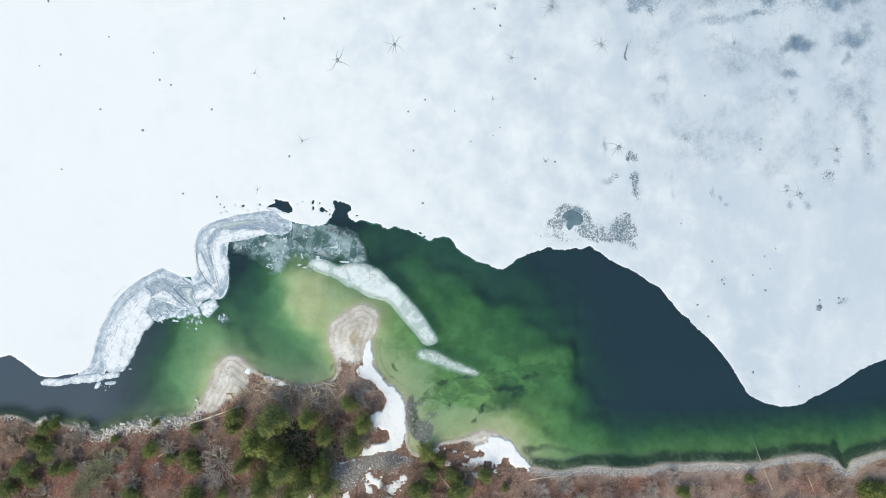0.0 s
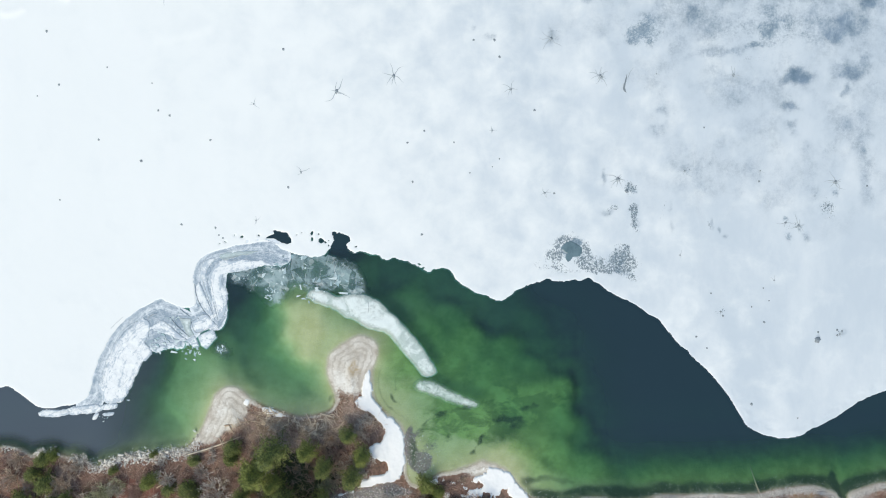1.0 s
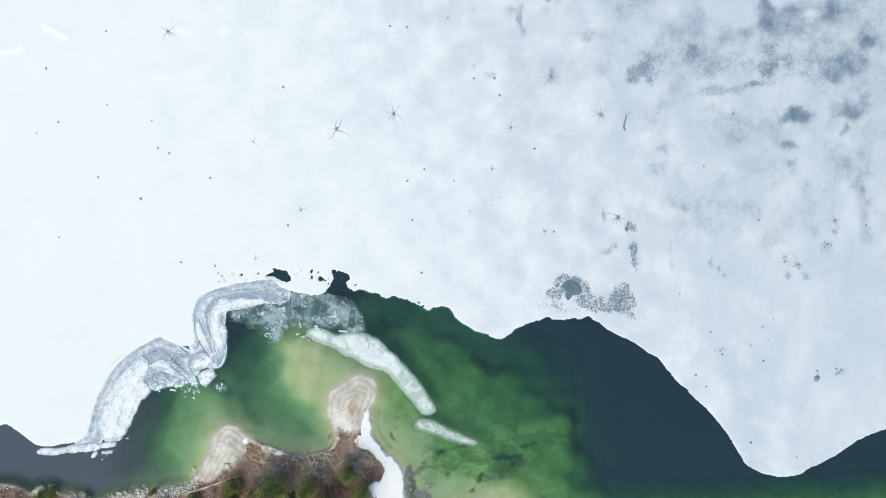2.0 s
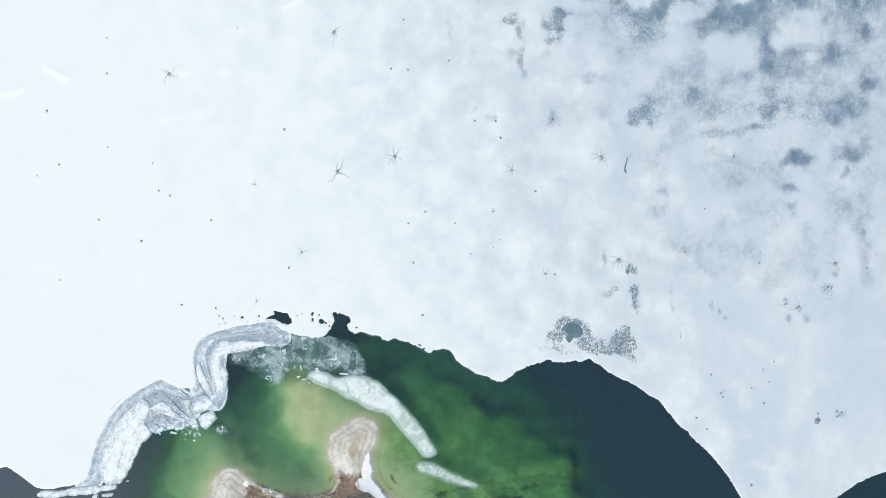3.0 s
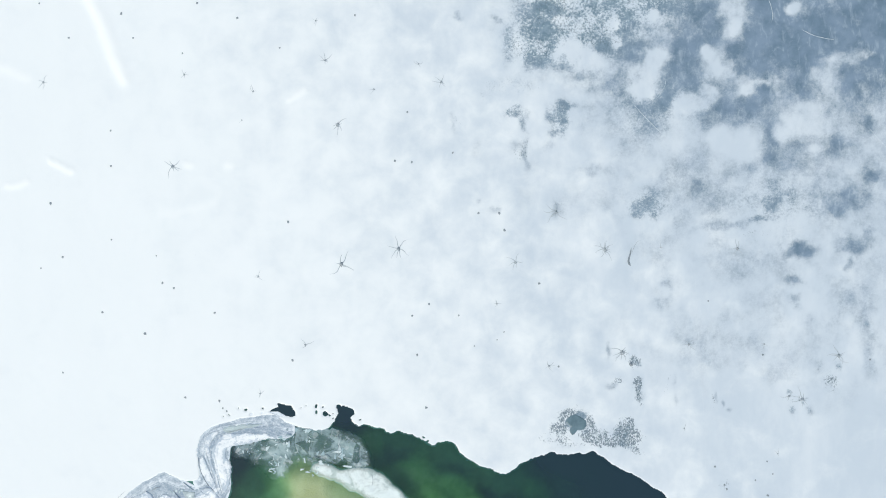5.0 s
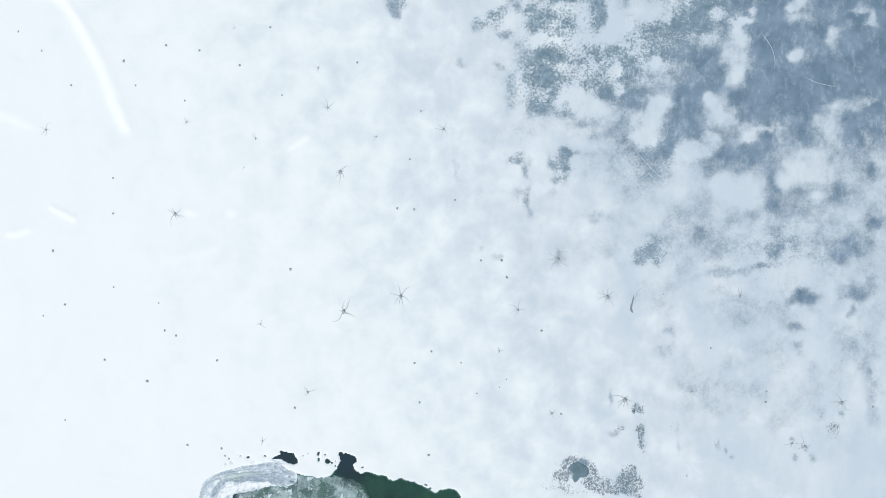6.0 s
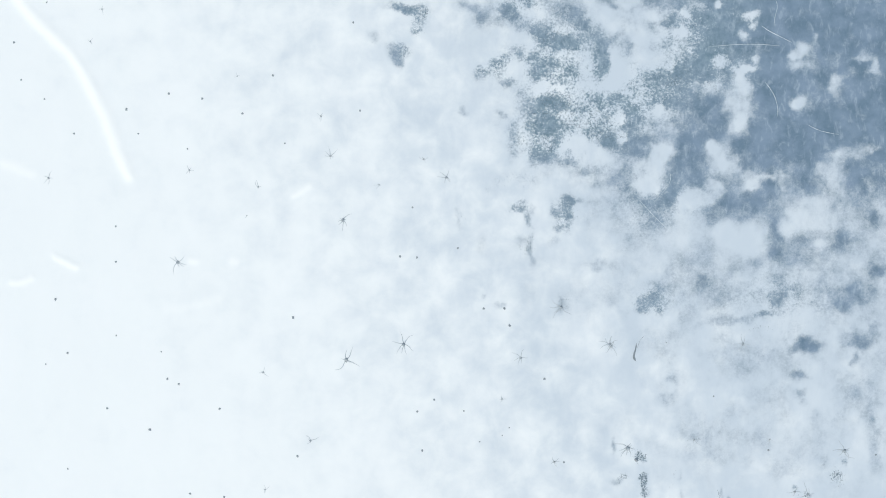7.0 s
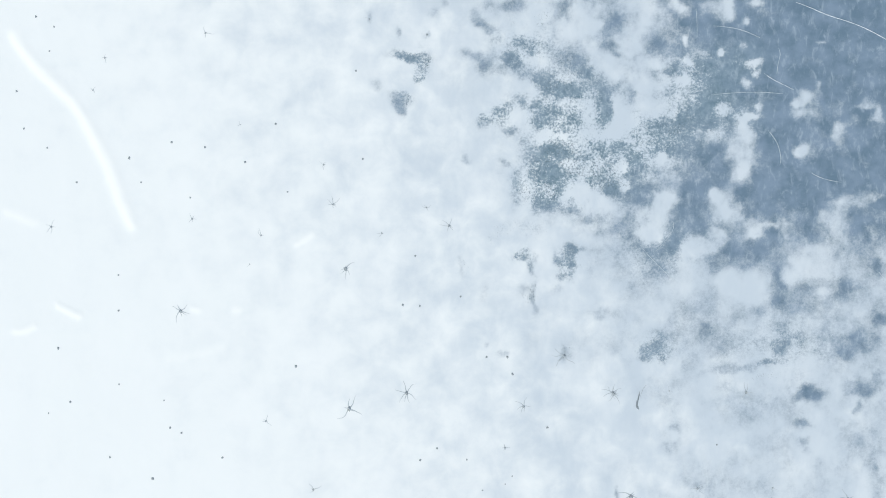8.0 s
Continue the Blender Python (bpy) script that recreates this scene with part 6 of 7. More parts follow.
snow_patch([
    (-16.10, -33.16), (-15.13, -32.63), (-13.99, -32.37), (-13.37, -32.46), (-14.25, -32.90), (-15.48, -33.43),
], 0.12, "small patch of old white snow on gravel", 0.25)
snow_patch([
    (6.95, -28.94), (8.44, -28.68), (9.85, -29.47), (11.61, -31.23), (12.93, -32.90), (13.46, -33.78), (12.14, -34.31),
    (10.64, -34.04), (10.12, -32.90), (11.26, -32.11), (10.64, -31.75), (9.76, -32.46), (9.24, -33.51), (8.44, -33.87),
    (6.86, -33.16), (5.81, -33.51), (4.75, -33.87), (4.40, -32.99), (5.81, -32.28), (6.69, -31.58), (5.45, -31.23), (4.93, -30.70),
    (6.51, -30.08),
], 0.22, "broad ragged patch of old white snow on the beach", 0.55)
snow_patch([
    (2.73, -32.90), (4.22, -32.99), (5.37, -33.69), (4.75, -34.13), (3.17, -33.69),
], 0.12, "small patch of melting white snow", 0.4)
snow_patch([
    (0.00, -33.25), (0.88, -32.81), (1.06, -33.51), (0.35, -33.87),
], 0.12, "small patch of melting white snow", 0.35)
snow_patch([
    (-27.97, -19.62), (-26.39, -20.06), (-24.54, -20.76), (-23.13, -21.20), (-24.54, -21.37), (-26.65, -21.02), (-27.80, -20.58),
], 0.14, "thin strip of old snow on the beach", 0.22)
snow_patch([
    (-27.27, -22.08), (-26.48, -21.55), (-26.39, -22.08), (-26.92, -22.43),
], 0.10, "small patch of melting white snow", 0.2)
snow_patch([
    (-30.79, -18.74), (-30.00, -18.56), (-29.82, -19.44), (-30.52, -19.62),
], 0.10, "small patch of melting white snow", 0.25)
for _o in ([
    (-14.07, -36.15), (-12.67, -35.89), (-12.58, -36.68), (-13.55, -37.03),
], [
    (-12.23, -35.98), (-11.35, -36.68), (-11.26, -37.74), (-11.87, -37.56),
], [
    (-11.61, -34.92), (-10.56, -35.27), (-9.15, -36.15), (-10.20, -36.68), (-11.35, -35.98),
], [
    (-10.20, -37.56), (-8.97, -37.74), (-8.09, -38.26), (-8.27, -38.97), (-9.50, -38.62),
],
           [
    (-8.44, -37.03), (-7.56, -36.15), (-6.60, -36.24), (-7.21, -37.56), (-7.92, -38.09),
], [
    (-20.76, -37.56), (-20.32, -38.26), (-20.67, -38.97), (-21.02, -38.44),
], [
    (-6.07, -35.27), (-5.72, -35.62), (-6.16, -35.89),
], [
    (1.94, -31.58), (2.46, -31.40), (2.64, -31.93), (2.11, -32.11),
], [
    (3.34, -32.11), (4.05, -31.93), (4.22, -32.55), (3.52, -32.63),
], [
    (-2.46, -31.58), (-1.58, -31.23), (-0.53, -31.14), (-1.41, -31.75),
], [
    (4.93, -34.75), (5.63, -34.48), (5.98, -34.92), (5.28, -35.18),
], [
    (7.39, -34.39), (8.44, -34.22), (8.80, -34.75), (7.74, -34.92),
], [
    (-4.75, -37.56), (-4.05, -37.21), (-3.69, -37.91), (-4.40, -38.26),
], [
    (-15.13, -38.26), (-14.43, -37.74), (-14.07, -38.62), (-14.78, -38.97),
], [
    (-0.70, -30.35), (-0.09, -30.26), (0.00, -30.61), (-0.62, -30.70),
]):
    snow_patch(_o, 0.10, "small patch of melting white snow on gravel", 0.8)


# ---- the shore: stones, driftwood, shrubs and trees ----
BARK = make_plain("grey brown bark", (0.10, 0.075, 0.055), (0.24, 0.19, 0.15), 6.0, 0.9, 0.5)
NEEDLES = make_plain("dark green conifer needles", (0.12, 0.155, 0.048), (0.40, 0.43, 0.14), 1.3, 0.7, 0.2, "island", 0.55)
LIGHT_NEEDLES = make_plain("yellow green conifer needles", (0.15, 0.185, 0.045), (0.42, 0.45, 0.13), 1.3, 0.7, 0.2, "island", 0.55)
SAGE = make_plain("pale grey green foliage", (0.45, 0.45, 0.27), (0.76, 0.74, 0.52), 1.5, 0.75, 0.2, "island", 0.55)
TWIGS = {
    "grey": make_plain("grey bare twigs", (0.52, 0.46, 0.42), (0.84, 0.78, 0.72), 1.5, 0.85, 0.2, "island", 0.6),
    "pink": make_plain("reddish bare twigs", (0.42, 0.26, 0.21), (0.72, 0.52, 0.44), 1.5, 0.85, 0.2, "island", 0.6),
    "tan": make_plain("tan bare twigs", (0.50, 0.38, 0.29), (0.82, 0.67, 0.55), 1.5, 0.85, 0.2, "island", 0.6),
}
WOOD = make_plain("weathered driftwood", (0.42, 0.31, 0.22), (0.82, 0.69, 0.54), 5.0, 0.8, 0.4, "object", 0.6)
STONE = make_plain("pale limestone", (0.38, 0.345, 0.30), (0.76, 0.715, 0.65), 3.0, 0.85, 0.6, "object", 0.5)
PEBBLE = make_plain("grey beach pebbles", (0.40, 0.37, 0.34), (0.80, 0.77, 0.73), 2.0, 0.85, 0.3, "island", 0.75)


def prisms(starts, ends, r0, r1, sides=3):
    """Vertices and faces of many tapered sticks."""
    starts, ends = np.asarray(starts, float), np.asarray(ends, float)
    n = len(starts)
    d = ends - starts
    d /= np.linalg.norm(d, axis=1)[:, None] + 1e-9
    up = np.where(np.abs(d[:, 2:3]) > 0.9, [[1.0, 0, 0]], [[0, 0, 1.0]])
    u = np.cross(d, up)
    u /= np.linalg.norm(u, axis=1)[:, None] + 1e-9
    v = np.cross(d, u)
    a = np.arange(sides) * 2 * math.pi / sides
    ring = u[:, None, :] * np.cos(a)[None, :, None] + v[:, None, :] * np.sin(a)[None, :, None]
    r0, r1 = np.broadcast_to(r0, (n,)), np.broadcast_to(r1, (n,))
    lo = starts[:, None, :] + ring * r0[:, None, None]
    hi = ends[:, None, :] + ring * r1[:, None, None]
    verts = np.concatenate([lo, hi], axis=1).reshape(-1, 3)
    faces = []
    for k in range(n):
        b = k * 2 * sides
        faces += [(b + i, b + (i + 1) % sides, b + sides + (i + 1) % sides, b + sides + i) for i in range(sides)]
        faces.append(tuple(range(b + 2 * sides - 1, b + sides - 1, -1)))
    return verts, faces


def part(name, mesh, parent, label=""):
    ob = new(name, mesh)
    ob.parent = parent
    return tagged(ob, label)


def bare_shrub_mesh(seed, radius, height, stems, material, thick=0.06):
    """Stems that fork four times and spread outward, without leaves."""
    rng = random.Random(seed)
    s, e, a, b = [], [], [], []

    def grow(p, d, length, r, level):
        q = p + d * length
        s.append(p), e.append(q), a.append(r), b.append(r * 0.6)
        if level == 4:
            return
        for _ in range((2 if level > 1 else 3)):
            turn = Vector((rng.gauss(0, 0.42), rng.gauss(0, 0.42), rng.gauss(0.05, 0.2)))
            nd = (d + turn).normalized()
            grow(q, nd, length * rng.uniform(0.5, 0.8), r * 0.72, level + 1)

    for i in range(stems):
        ang = 2 * math.pi * (i + rng.uniform(-0.4, 0.4)) / stems
        lean = rng.uniform(0.15, 1.0)
        d = Vector((math.cos(ang) * lean * radius, math.sin(ang) * lean * radius, height * rng.uniform(0.6, 1.0)))
        grow(Vector((rng.gauss(0, 0.12), rng.gauss(0, 0.12), -0.05)), d.normalized(), d.length * 0.36, thick * rng.uniform(0.6, 1.1), 0)
    v, f = prisms([tuple(p) for p in s], [tuple(p) for p in e], np.array(a), np.array(b))
    return solid("bare_shrub", v, f, material)


def conifer_meshes(seed, height, radius, material, blades=5, cone=0.75):
    """A trunk with its boughs, and a crown of needle sprays along the boughs."""
    rng = np.random.RandomState(seed)
    bs, be, br = [], [], []
    ns, ne = [], []
    boughs = int(26 + 8 * height)
    for i in range(boughs):
        f = (0.22 if height > 5 else 0.10) + (0.76 if height > 5 else 0.88) * (i + rng.rand()) / boughs
        ang = i * 2.4 + rng.normal(0, 0.35)
        reach = radius * (1.02 - f) ** cone * rng.uniform(0.62, 1.12) + 0.15
        rise = (f - 0.45) * 0.8 + rng.normal(0, 0.1)
        p0 = np.array([0, 0, height * f])
        out = np.array([math.cos(ang), math.sin(ang), rise])
        p1 = p0 + out * reach
        bs.append(p0), be.append(p1), br.append(0.02 + 0.012 * reach)
        steps = max(3, int(reach / 0.20))
        for k in range(steps):
            t = (k + 0.6) / steps
            base = p0 + out * reach * t + np.array([0, 0, -0.10 * reach * t * t])
            wide = 0.42 * reach * (0.35 + math.sin(math.pi * min(t * 0.9, 1))) * 0.5
            for _ in range(blades):
                side = rng.normal(0, 1, 3) * np.array([1, 1, 0.5])
                side += out * 0.7
                side /= np.linalg.norm(side)
                o = base + rng.normal(0, 1, 3) * wide * np.array([0.7, 0.7, 0.3])
                ns.append(o), ne.append(o + side * rng.uniform(0.22, 0.5))
    tv, tf = prisms([(0, 0, -0.3), (0, 0, height * 0.5)], [(0, 0, height * 0.5), (0, 0, height * 0.98)],
                    np.array([0.021 * height, 0.012 * height]), np.array([0.012 * height, 0.01]), 7)
    bv, bf = prisms(bs, be, np.array(br), 0.008)
    trunk = solid("trunk", np.concatenate([tv, bv]), tf + [tuple(len(tv) + i for i in f) for f in bf], BARK)
    crown = solid("crown", *prisms(ns, ne, rng.uniform(0.035, 0.075, len(ns)), 0.006), material)
    return trunk, crown


def conifer(x, y, meshes, size, turn, label, group="conifers on the shore"):
    root = new("conifer")
    for name, mesh in zip(("trunk", "crown"), meshes):
        part(name, mesh, root)
    root.matrix_basis = pose(x, y, ground_at(x, y) - 0.05, 0, 0, turn) @ Matrix.Diagonal((size * (1 + 0.22 * math.sin(turn)), size * (1 - 0.22 * math.sin(turn * 1.7)), size, 1))
    return tagged(root, label, "conifer", group)


TALL = [conifer_meshes(1, 9.0, 2.7, NEEDLES), conifer_meshes(2, 8.5, 2.5, LIGHT_NEEDLES), conifer_meshes(3, 8.5, 2.9, NEEDLES, 6, 0.6)]
LOW = [conifer_meshes(4, 3.6, 1.8, LIGHT_NEEDLES, 6, 0.5), conifer_meshes(5, 3.4, 1.7, NEEDLES, 6, 0.5)]
TALL_TREES = [
    (-25.33, -25.67, 0, 1.08), (-27.97, -28.74, 1, 1), (-20.38, -25.67, 1, 0.8), (-14.33, -23.45, 0, 0.6),
    (-12.20, -26.52, 1, 0.68), (-13.65, -29.76, 0, 0.68), (-17.82, -28.06, 0, 0.78), (-23.79, -32.83, 0, 1),
    (-26.78, -35.39, 0, 0.95), (-20.9, -35.2, 0, 0.9), (-25.2, -30.2, 1, 0.85), (-17.6, -35.6, 0, 0.75), (-22.6, -37.2, 0, 0.85), (-18.59, -33.35, 1, 0.78), (-30.19, -32.49, 0, 0.7),
]
for _i, (_x, _y, _k, _s) in enumerate(TALL_TREES):
    _s *= 1.08
    conifer(_x, _y, TALL[int(_k)], _s, 47 * _i, "yellow-green rounded conifer on the shore" if _k == 1 else "dark green bushy conifer on the shore")
LOW_TREES = [
    (-32.03, -25.78, 1, 0.9), (-32.30, -27.43, 1, 0.8), (-2.34, -31.51, 0, 0.85), (-0.52, -32.73, 0, 0.6),
    (-1.91, -34.47, 1, 0.95), (2.43, -36.90, 1, 1.25), (-3.65, -37.24, 1, 1), (6.42, -34.81, 1, 0.8), (47.40, -35.51, 1, 0.55),
    (65.46, -37.4, 0, 0.9), (67.54, -37.2, 0, 0.8), (-44.80, -30.82, 0, 0.9), (-38.98, -31.86, 1, 0.9), (-38.11, -33.08, 1, 0.8),
    (-61.29, -27.69, 1, 0.85), (-60.08, -27.00, 0, 0.6), (-60.77, -31.17, 1, 0.95), (-64.42, -33.60, 1, 1),
]
LOW_TREES_2 = [
    (-57.47, -33.42, 1, 0.9), (-38.11, -37.76, 1, 1), (-47.57, -37.42, 1, 0.9), (-66.33, -36.55, 1, 1), (-59.38, -33.77, 1, 0.8),
    (1.39, -34.81, 1, 0.7), (-50.70, -29.43, 1, 0.5), (36.98, -37.42, 1, 0.7), (-62.85, -35.51, 1, 0.8), (-42.02, -32.21, 1, 0.6),
    (-29.43, -31.17, 1, 0.9), (-33.68, -37.42, 1, 0.7), (-44.62, -27.00, 1, 0.4), (-38.11, -27.87, 1, 0.6), (9.64, -36.90, 1, 0.5),
    (-62.85, -29.86, 1, 0.7),
]
for _i, (_x, _y, _k, _s) in enumerate(LOW_TREES + LOW_TREES_2):
    conifer(_x, _y, LOW[int(_k)], _s, 61 * _i, ("bright green low juniper bush among bare shrubs", "dark green low evergreen bush among bare shrubs")[int(_k)], "evergreen bushes on the shore")

# bare shrubs: some placed, the rest strewn over the land
SHRUBS = [bare_shrub_mesh(20, 2.3, 2.0, 24, TWIGS["grey"], 0.05), bare_shrub_mesh(21, 1.9, 1.7, 16, TWIGS["pink"]), bare_shrub_mesh(22, 1.7, 1.5, 22, TWIGS["tan"]),
          bare_shrub_mesh(23, 1.9, 1.8, 15, TWIGS["pink"]), bare_shrub_mesh(24, 1.6, 1.5, 18, TWIGS["grey"], 0.055), bare_shrub_mesh(25, 1.5, 1.0, 12, TWIGS["pink"], 0.05)]
SHRUBS += [bare_shrub_mesh(26, 2.3, 1.9, 34, SAGE, 0.055), bare_shrub_mesh(27, 1.9, 1.6, 32, SAGE, 0.055)]
SHRUB_WORDS = ["large grey leafless shrub with forked stems", "reddish-brown leafless shrub on leaf litter", "tan leafless shrub of fine twigs", "reddish-brown leafless shrub on leaf litter", "grey leafless shrub of fine twigs", "low reddish leafless brush", "pale grey-green feathery bush on the shore", "pale grey-green feathery bush on the shore"]


def bare_shrub(x, y, kind, size, turn):
    ob = new("bare_shrub", SHRUBS[kind])
    ob.matrix_basis = pose(x, y, ground_at(x, y), 0, 0, turn) @ Matrix.Scale(size, 4)
    tagged(ob, SHRUB_WORDS[kind], "shrub", "leafless shrubs on the shore")


for _i, (_x, _y, _k, _s) in enumerate([
    (-34.38, -32.90, 0, 1.75), (-35.77, -35.51, 0, 1.1), (-24.66, -37.07, 4, 1.3), (-23.35, -36.20, 4, 1.1),
    (-56.78, -29.00, 2, 1.2), (-58.51, -31.17, 2, 1.2), (-57.82, -32.47, 2, 1), (-55.47, -28.56, 4, 1.2), (-33.77, -37.07, 4, 1.1),
    (-29.86, -37.24, 4, 1.2), (-48.10, -35.51, 0, 1), (-8.16, -33.77, 4, 1.1), (-51.92, -33.08, 6, 1.1), (-54.17, -35.33, 6, 1.15),
    (-56.08, -37.07, 7, 1), (-50.18, -31.69, 7, 0.95), (-17.54, -31.69, 7, 0.9), (-52.87, -34.21, 7, 1.1),
    (-55.04, -36.38, 6, 0.9), (18.75, -36.55, 0, 0.9), (31.77, -37.24, 0, 1), (15.28, -37.42, 0, 0.9), (-65.89, -30.30, 2, 1.2),
    (-65.46, -27.69, 2, 1.1),
]):
    bare_shrub(_x, _y, int(_k), _s, 77 * _i)


def strew_shrubs():
    rng = random.Random(12)
    n = 900
    xs = np.array([rng.uniform(-71, 71) for _ in range(n)])
    ys = np.array([rng.uniform(-42, -17) for _ in range(n)])
    by = shore_by(xs, ys)
    bare = spots(xs, ys, SANDS) + spots(xs, ys, GRAVELS) + spots(xs, ys, SNOWY)
    made = 0
    for x, y, b, s in zip(xs, ys, by, bare):
        if b < (2.0 if x > 10 else 1.3) or s > 0.45 or made >= 300:
            continue
        bare_shrub(x, y, rng.choice([1, 1, 3, 3, 5, 5, 2, 4, 0] if x > 5 or rng.random() < 0.5 else [2, 4, 4, 1, 5, 2]), rng.uniform(0.55, 1.05) * (0.75 if b < 3.5 else 1) * (1.3 if x > 10 else 1), rng.uniform(0, 360))
        made += 1


SNOWY = [
    (-8.27, -26.74, 3.52, 5.28, 1), (-11.79, -17.50, 1.23, 3.52, 1), (8.44, -31.58, 4.4, 2.81, 1),
    (-12.67, -35.98, 5.28, 1.76, 0.7),
]
strew_shrubs()


def strew_sticks(name, count, box, low, high, radius, material, seed, label, rule):
    """Dead twigs lying about on the ground as one mass."""
    rng = np.random.RandomState(seed)
    x, y = rng.uniform(box[0], box[1], count), rng.uniform(box[2], box[3], count)
    by = shore_by(x, y)
    ok = rule(x, y, by)
    x, y, by = x[ok], y[ok], by[ok]
    a, ln = rng.uniform(0, 2 * math.pi, len(x)), rng.uniform(low, high, len(x))
    z = ground_height(x, y, by)
    dx, dy = np.cos(a) * ln, np.sin(a) * ln
    z2 = ground_height(x + dx, y + dy)
    s = np.stack([x, y, z + rng.uniform(0.0, 0.12, len(x))], 1)
    e = np.stack([x + dx, y + dy, np.maximum(z2, z) + rng.uniform(0.02, 0.25, len(x)) * ln], 1)
    v, f = prisms(s, e, rng.uniform(radius * 0.5, radius, len(x)), radius * 0.4)
    return tagged(new(name, solid(name, v, f, material)), label, "twigs", kind="stuff")


_clear = lambda x, y, by: (by > 1.0) & (spots(x, y, SANDS) + spots(x, y, GRAVELS) + spots(x, y, SNOWY) < 0.5)
strew_sticks("fallen_twigs", 15000, (-72, 72, -42, -17), 0.4, 1.3, 0.035, TWIGS["pink"], 1, "reddish-brown dead twigs littering the ground", _clear)
strew_sticks("dry_grass", 10000, (-72, 72, -42, -17), 0.3, 1.0, 0.032, TWIGS["tan"], 2, "tan dead grass and twigs littering the ground", _clear)
strew_sticks("brushwood", 2600, (-32, -9, -25, -16.5), 0.5, 1.3, 0.035, TWIGS["tan"], 3, "tan dead brushwood matted on the spit", lambda x, y, by: (by > 0.4) & (spots(x, y, SANDS) + spots(x, y, SNOWY) < 0.5))


# ---- driftwood ----
def log_mesh(seed, length, radius, bend=0.08, sides=7):
    """A bleached stem: tapered, bent a little, with broken ends and a stub of a branch."""
    rng = random.Random(seed)
    verts, faces, steps = [], [], 7
    for i in range(steps + 1):
        f = i / steps
        r = radius * (1 - 0.5 * f) * rng.uniform(0.9, 1.1)
        cx, cy, cz = length * (f - 0.5), bend * length * math.sin(f * math.pi * 1.2 + seed), radius * 0.8
        for k in range(sides):
            a = 2 * math.pi * k / sides
            jag = rng.uniform(-0.15, 0.15) * length * 0.12 if i in (0, steps) else 0
            verts.append((cx + jag, cy + r * math.cos(a), cz + r * math.sin(a)))
    for i in range(steps):
        faces += [(i * sides + k, i * sides + (k + 1) % sides, (i + 1) * sides + (k + 1) % sides, (i + 1) * sides + k) for k in range(sides)]
    faces += [tuple(range(sides - 1, -1, -1)), tuple(range(steps * sides, (steps + 1) * sides))]
    v, f = prisms([(length * 0.1, 0, radius * 0.8)], [(length * 0.2, radius * 5, radius * 1.5)], np.array([radius * 0.35]), np.array([radius * 0.12]), 5)
    base = len(verts)
    return solid("driftwood_log", verts + [tuple(p) for p in v], faces + [tuple(base + i for i in q) for q in f], WOOD)


def log_between(a, b, radius, lift=0.0):
    (ax, ay), (bx, by) = a, b
    za, zb = max(ground_at(ax, ay), -1.0), max(ground_at(bx, by), -1.0)
    length = math.dist(a, b)
    ob = new("driftwood_log", log_mesh(int(abs(ax * 13)) + 3, length, radius, 0.012))
    ob.matrix_basis = pose((ax + bx) / 2, (ay + by) / 2, (za + zb) / 2 + lift, 0, -math.degrees(math.atan2(zb - za, length)), math.degrees(math.atan2(by - ay, bx - ax)))
    return tagged(ob, "long bleached driftwood trunk on the shore", "driftwood", "driftwood logs on the shore")


LOGS_WEST = [([
    (-39.23, -27.09), (-30.61, -24.01),
], 0.14), ([
    (-38.00, -27.00), (-32.02, -25.16),
], 0.09), ([
    (-33.60, -22.52), (-29.73, -21.90),
], 0.12), ([
    (-32.90, -22.43), (-32.02, -23.84),
], 0.10), ([
    (-34.39, -24.37), (-33.60, -25.95),
], 0.10), ([
    (-31.58, -21.37), (-31.05, -22.43),
], 0.08)]
LOGS_EAST = [([
    (50.93, -37.38), (48.47, -29.12),
], 0.12), ([
    (56.30, -34.39), (57.35, -37.56),
], 0.10), ([
    (55.86, -34.39), (55.86, -35.62),
], 0.09), ([
    (13.37, -35.89), (18.74, -35.18),
], 0.09), ([
    (26.04, -37.21), (28.32, -35.27),
], 0.08), ([
    (28.15, -35.36), (29.38, -35.01),
], 0.08),
               ([
    (-1.41, -33.87), (1.14, -37.03),
], 0.11), ([
    (-43.63, -31.05), (-41.87, -30.08),
], 0.09), ([
    (-43.98, -32.11), (-42.75, -31.23),
], 0.08), ([
    (-60.87, -34.04), (-55.59, -31.75),
], 0.10), ([
    (35.01, -34.39), (35.18, -35.27),
], 0.07), ([
    (35.36, -34.22), (35.54, -35.10),
], 0.06),
               ([
    (-30.52, -21.37), (-29.82, -22.25),
], 0.08), ([
    (-24.98, -23.31), (-24.45, -24.01),
], 0.09), ([
    (-23.22, -24.19), (-23.93, -23.13),
], 0.09), ([
    (-11.08, -20.67), (-8.27, -22.78),
], 0.10), ([
    (-11.35, -21.37), (-9.15, -22.96),
], 0.08), ([
    (36.42, -34.57), (37.12, -33.87),
], 0.06)]
for _p, _r in LOGS_WEST + LOGS_EAST:
    log_between(_p[0], _p[1], _r, 0.03)

STICKS = [log_mesh(40 + _i, _l, _r * 1.1, 0.03, 5) for _i, (_l, _r) in enumerate(((1.0, 0.05), (1.5, 0.06), (2.0, 0.07), (1.3, 0.045), (0.8, 0.05), (2.5, 0.08)))]


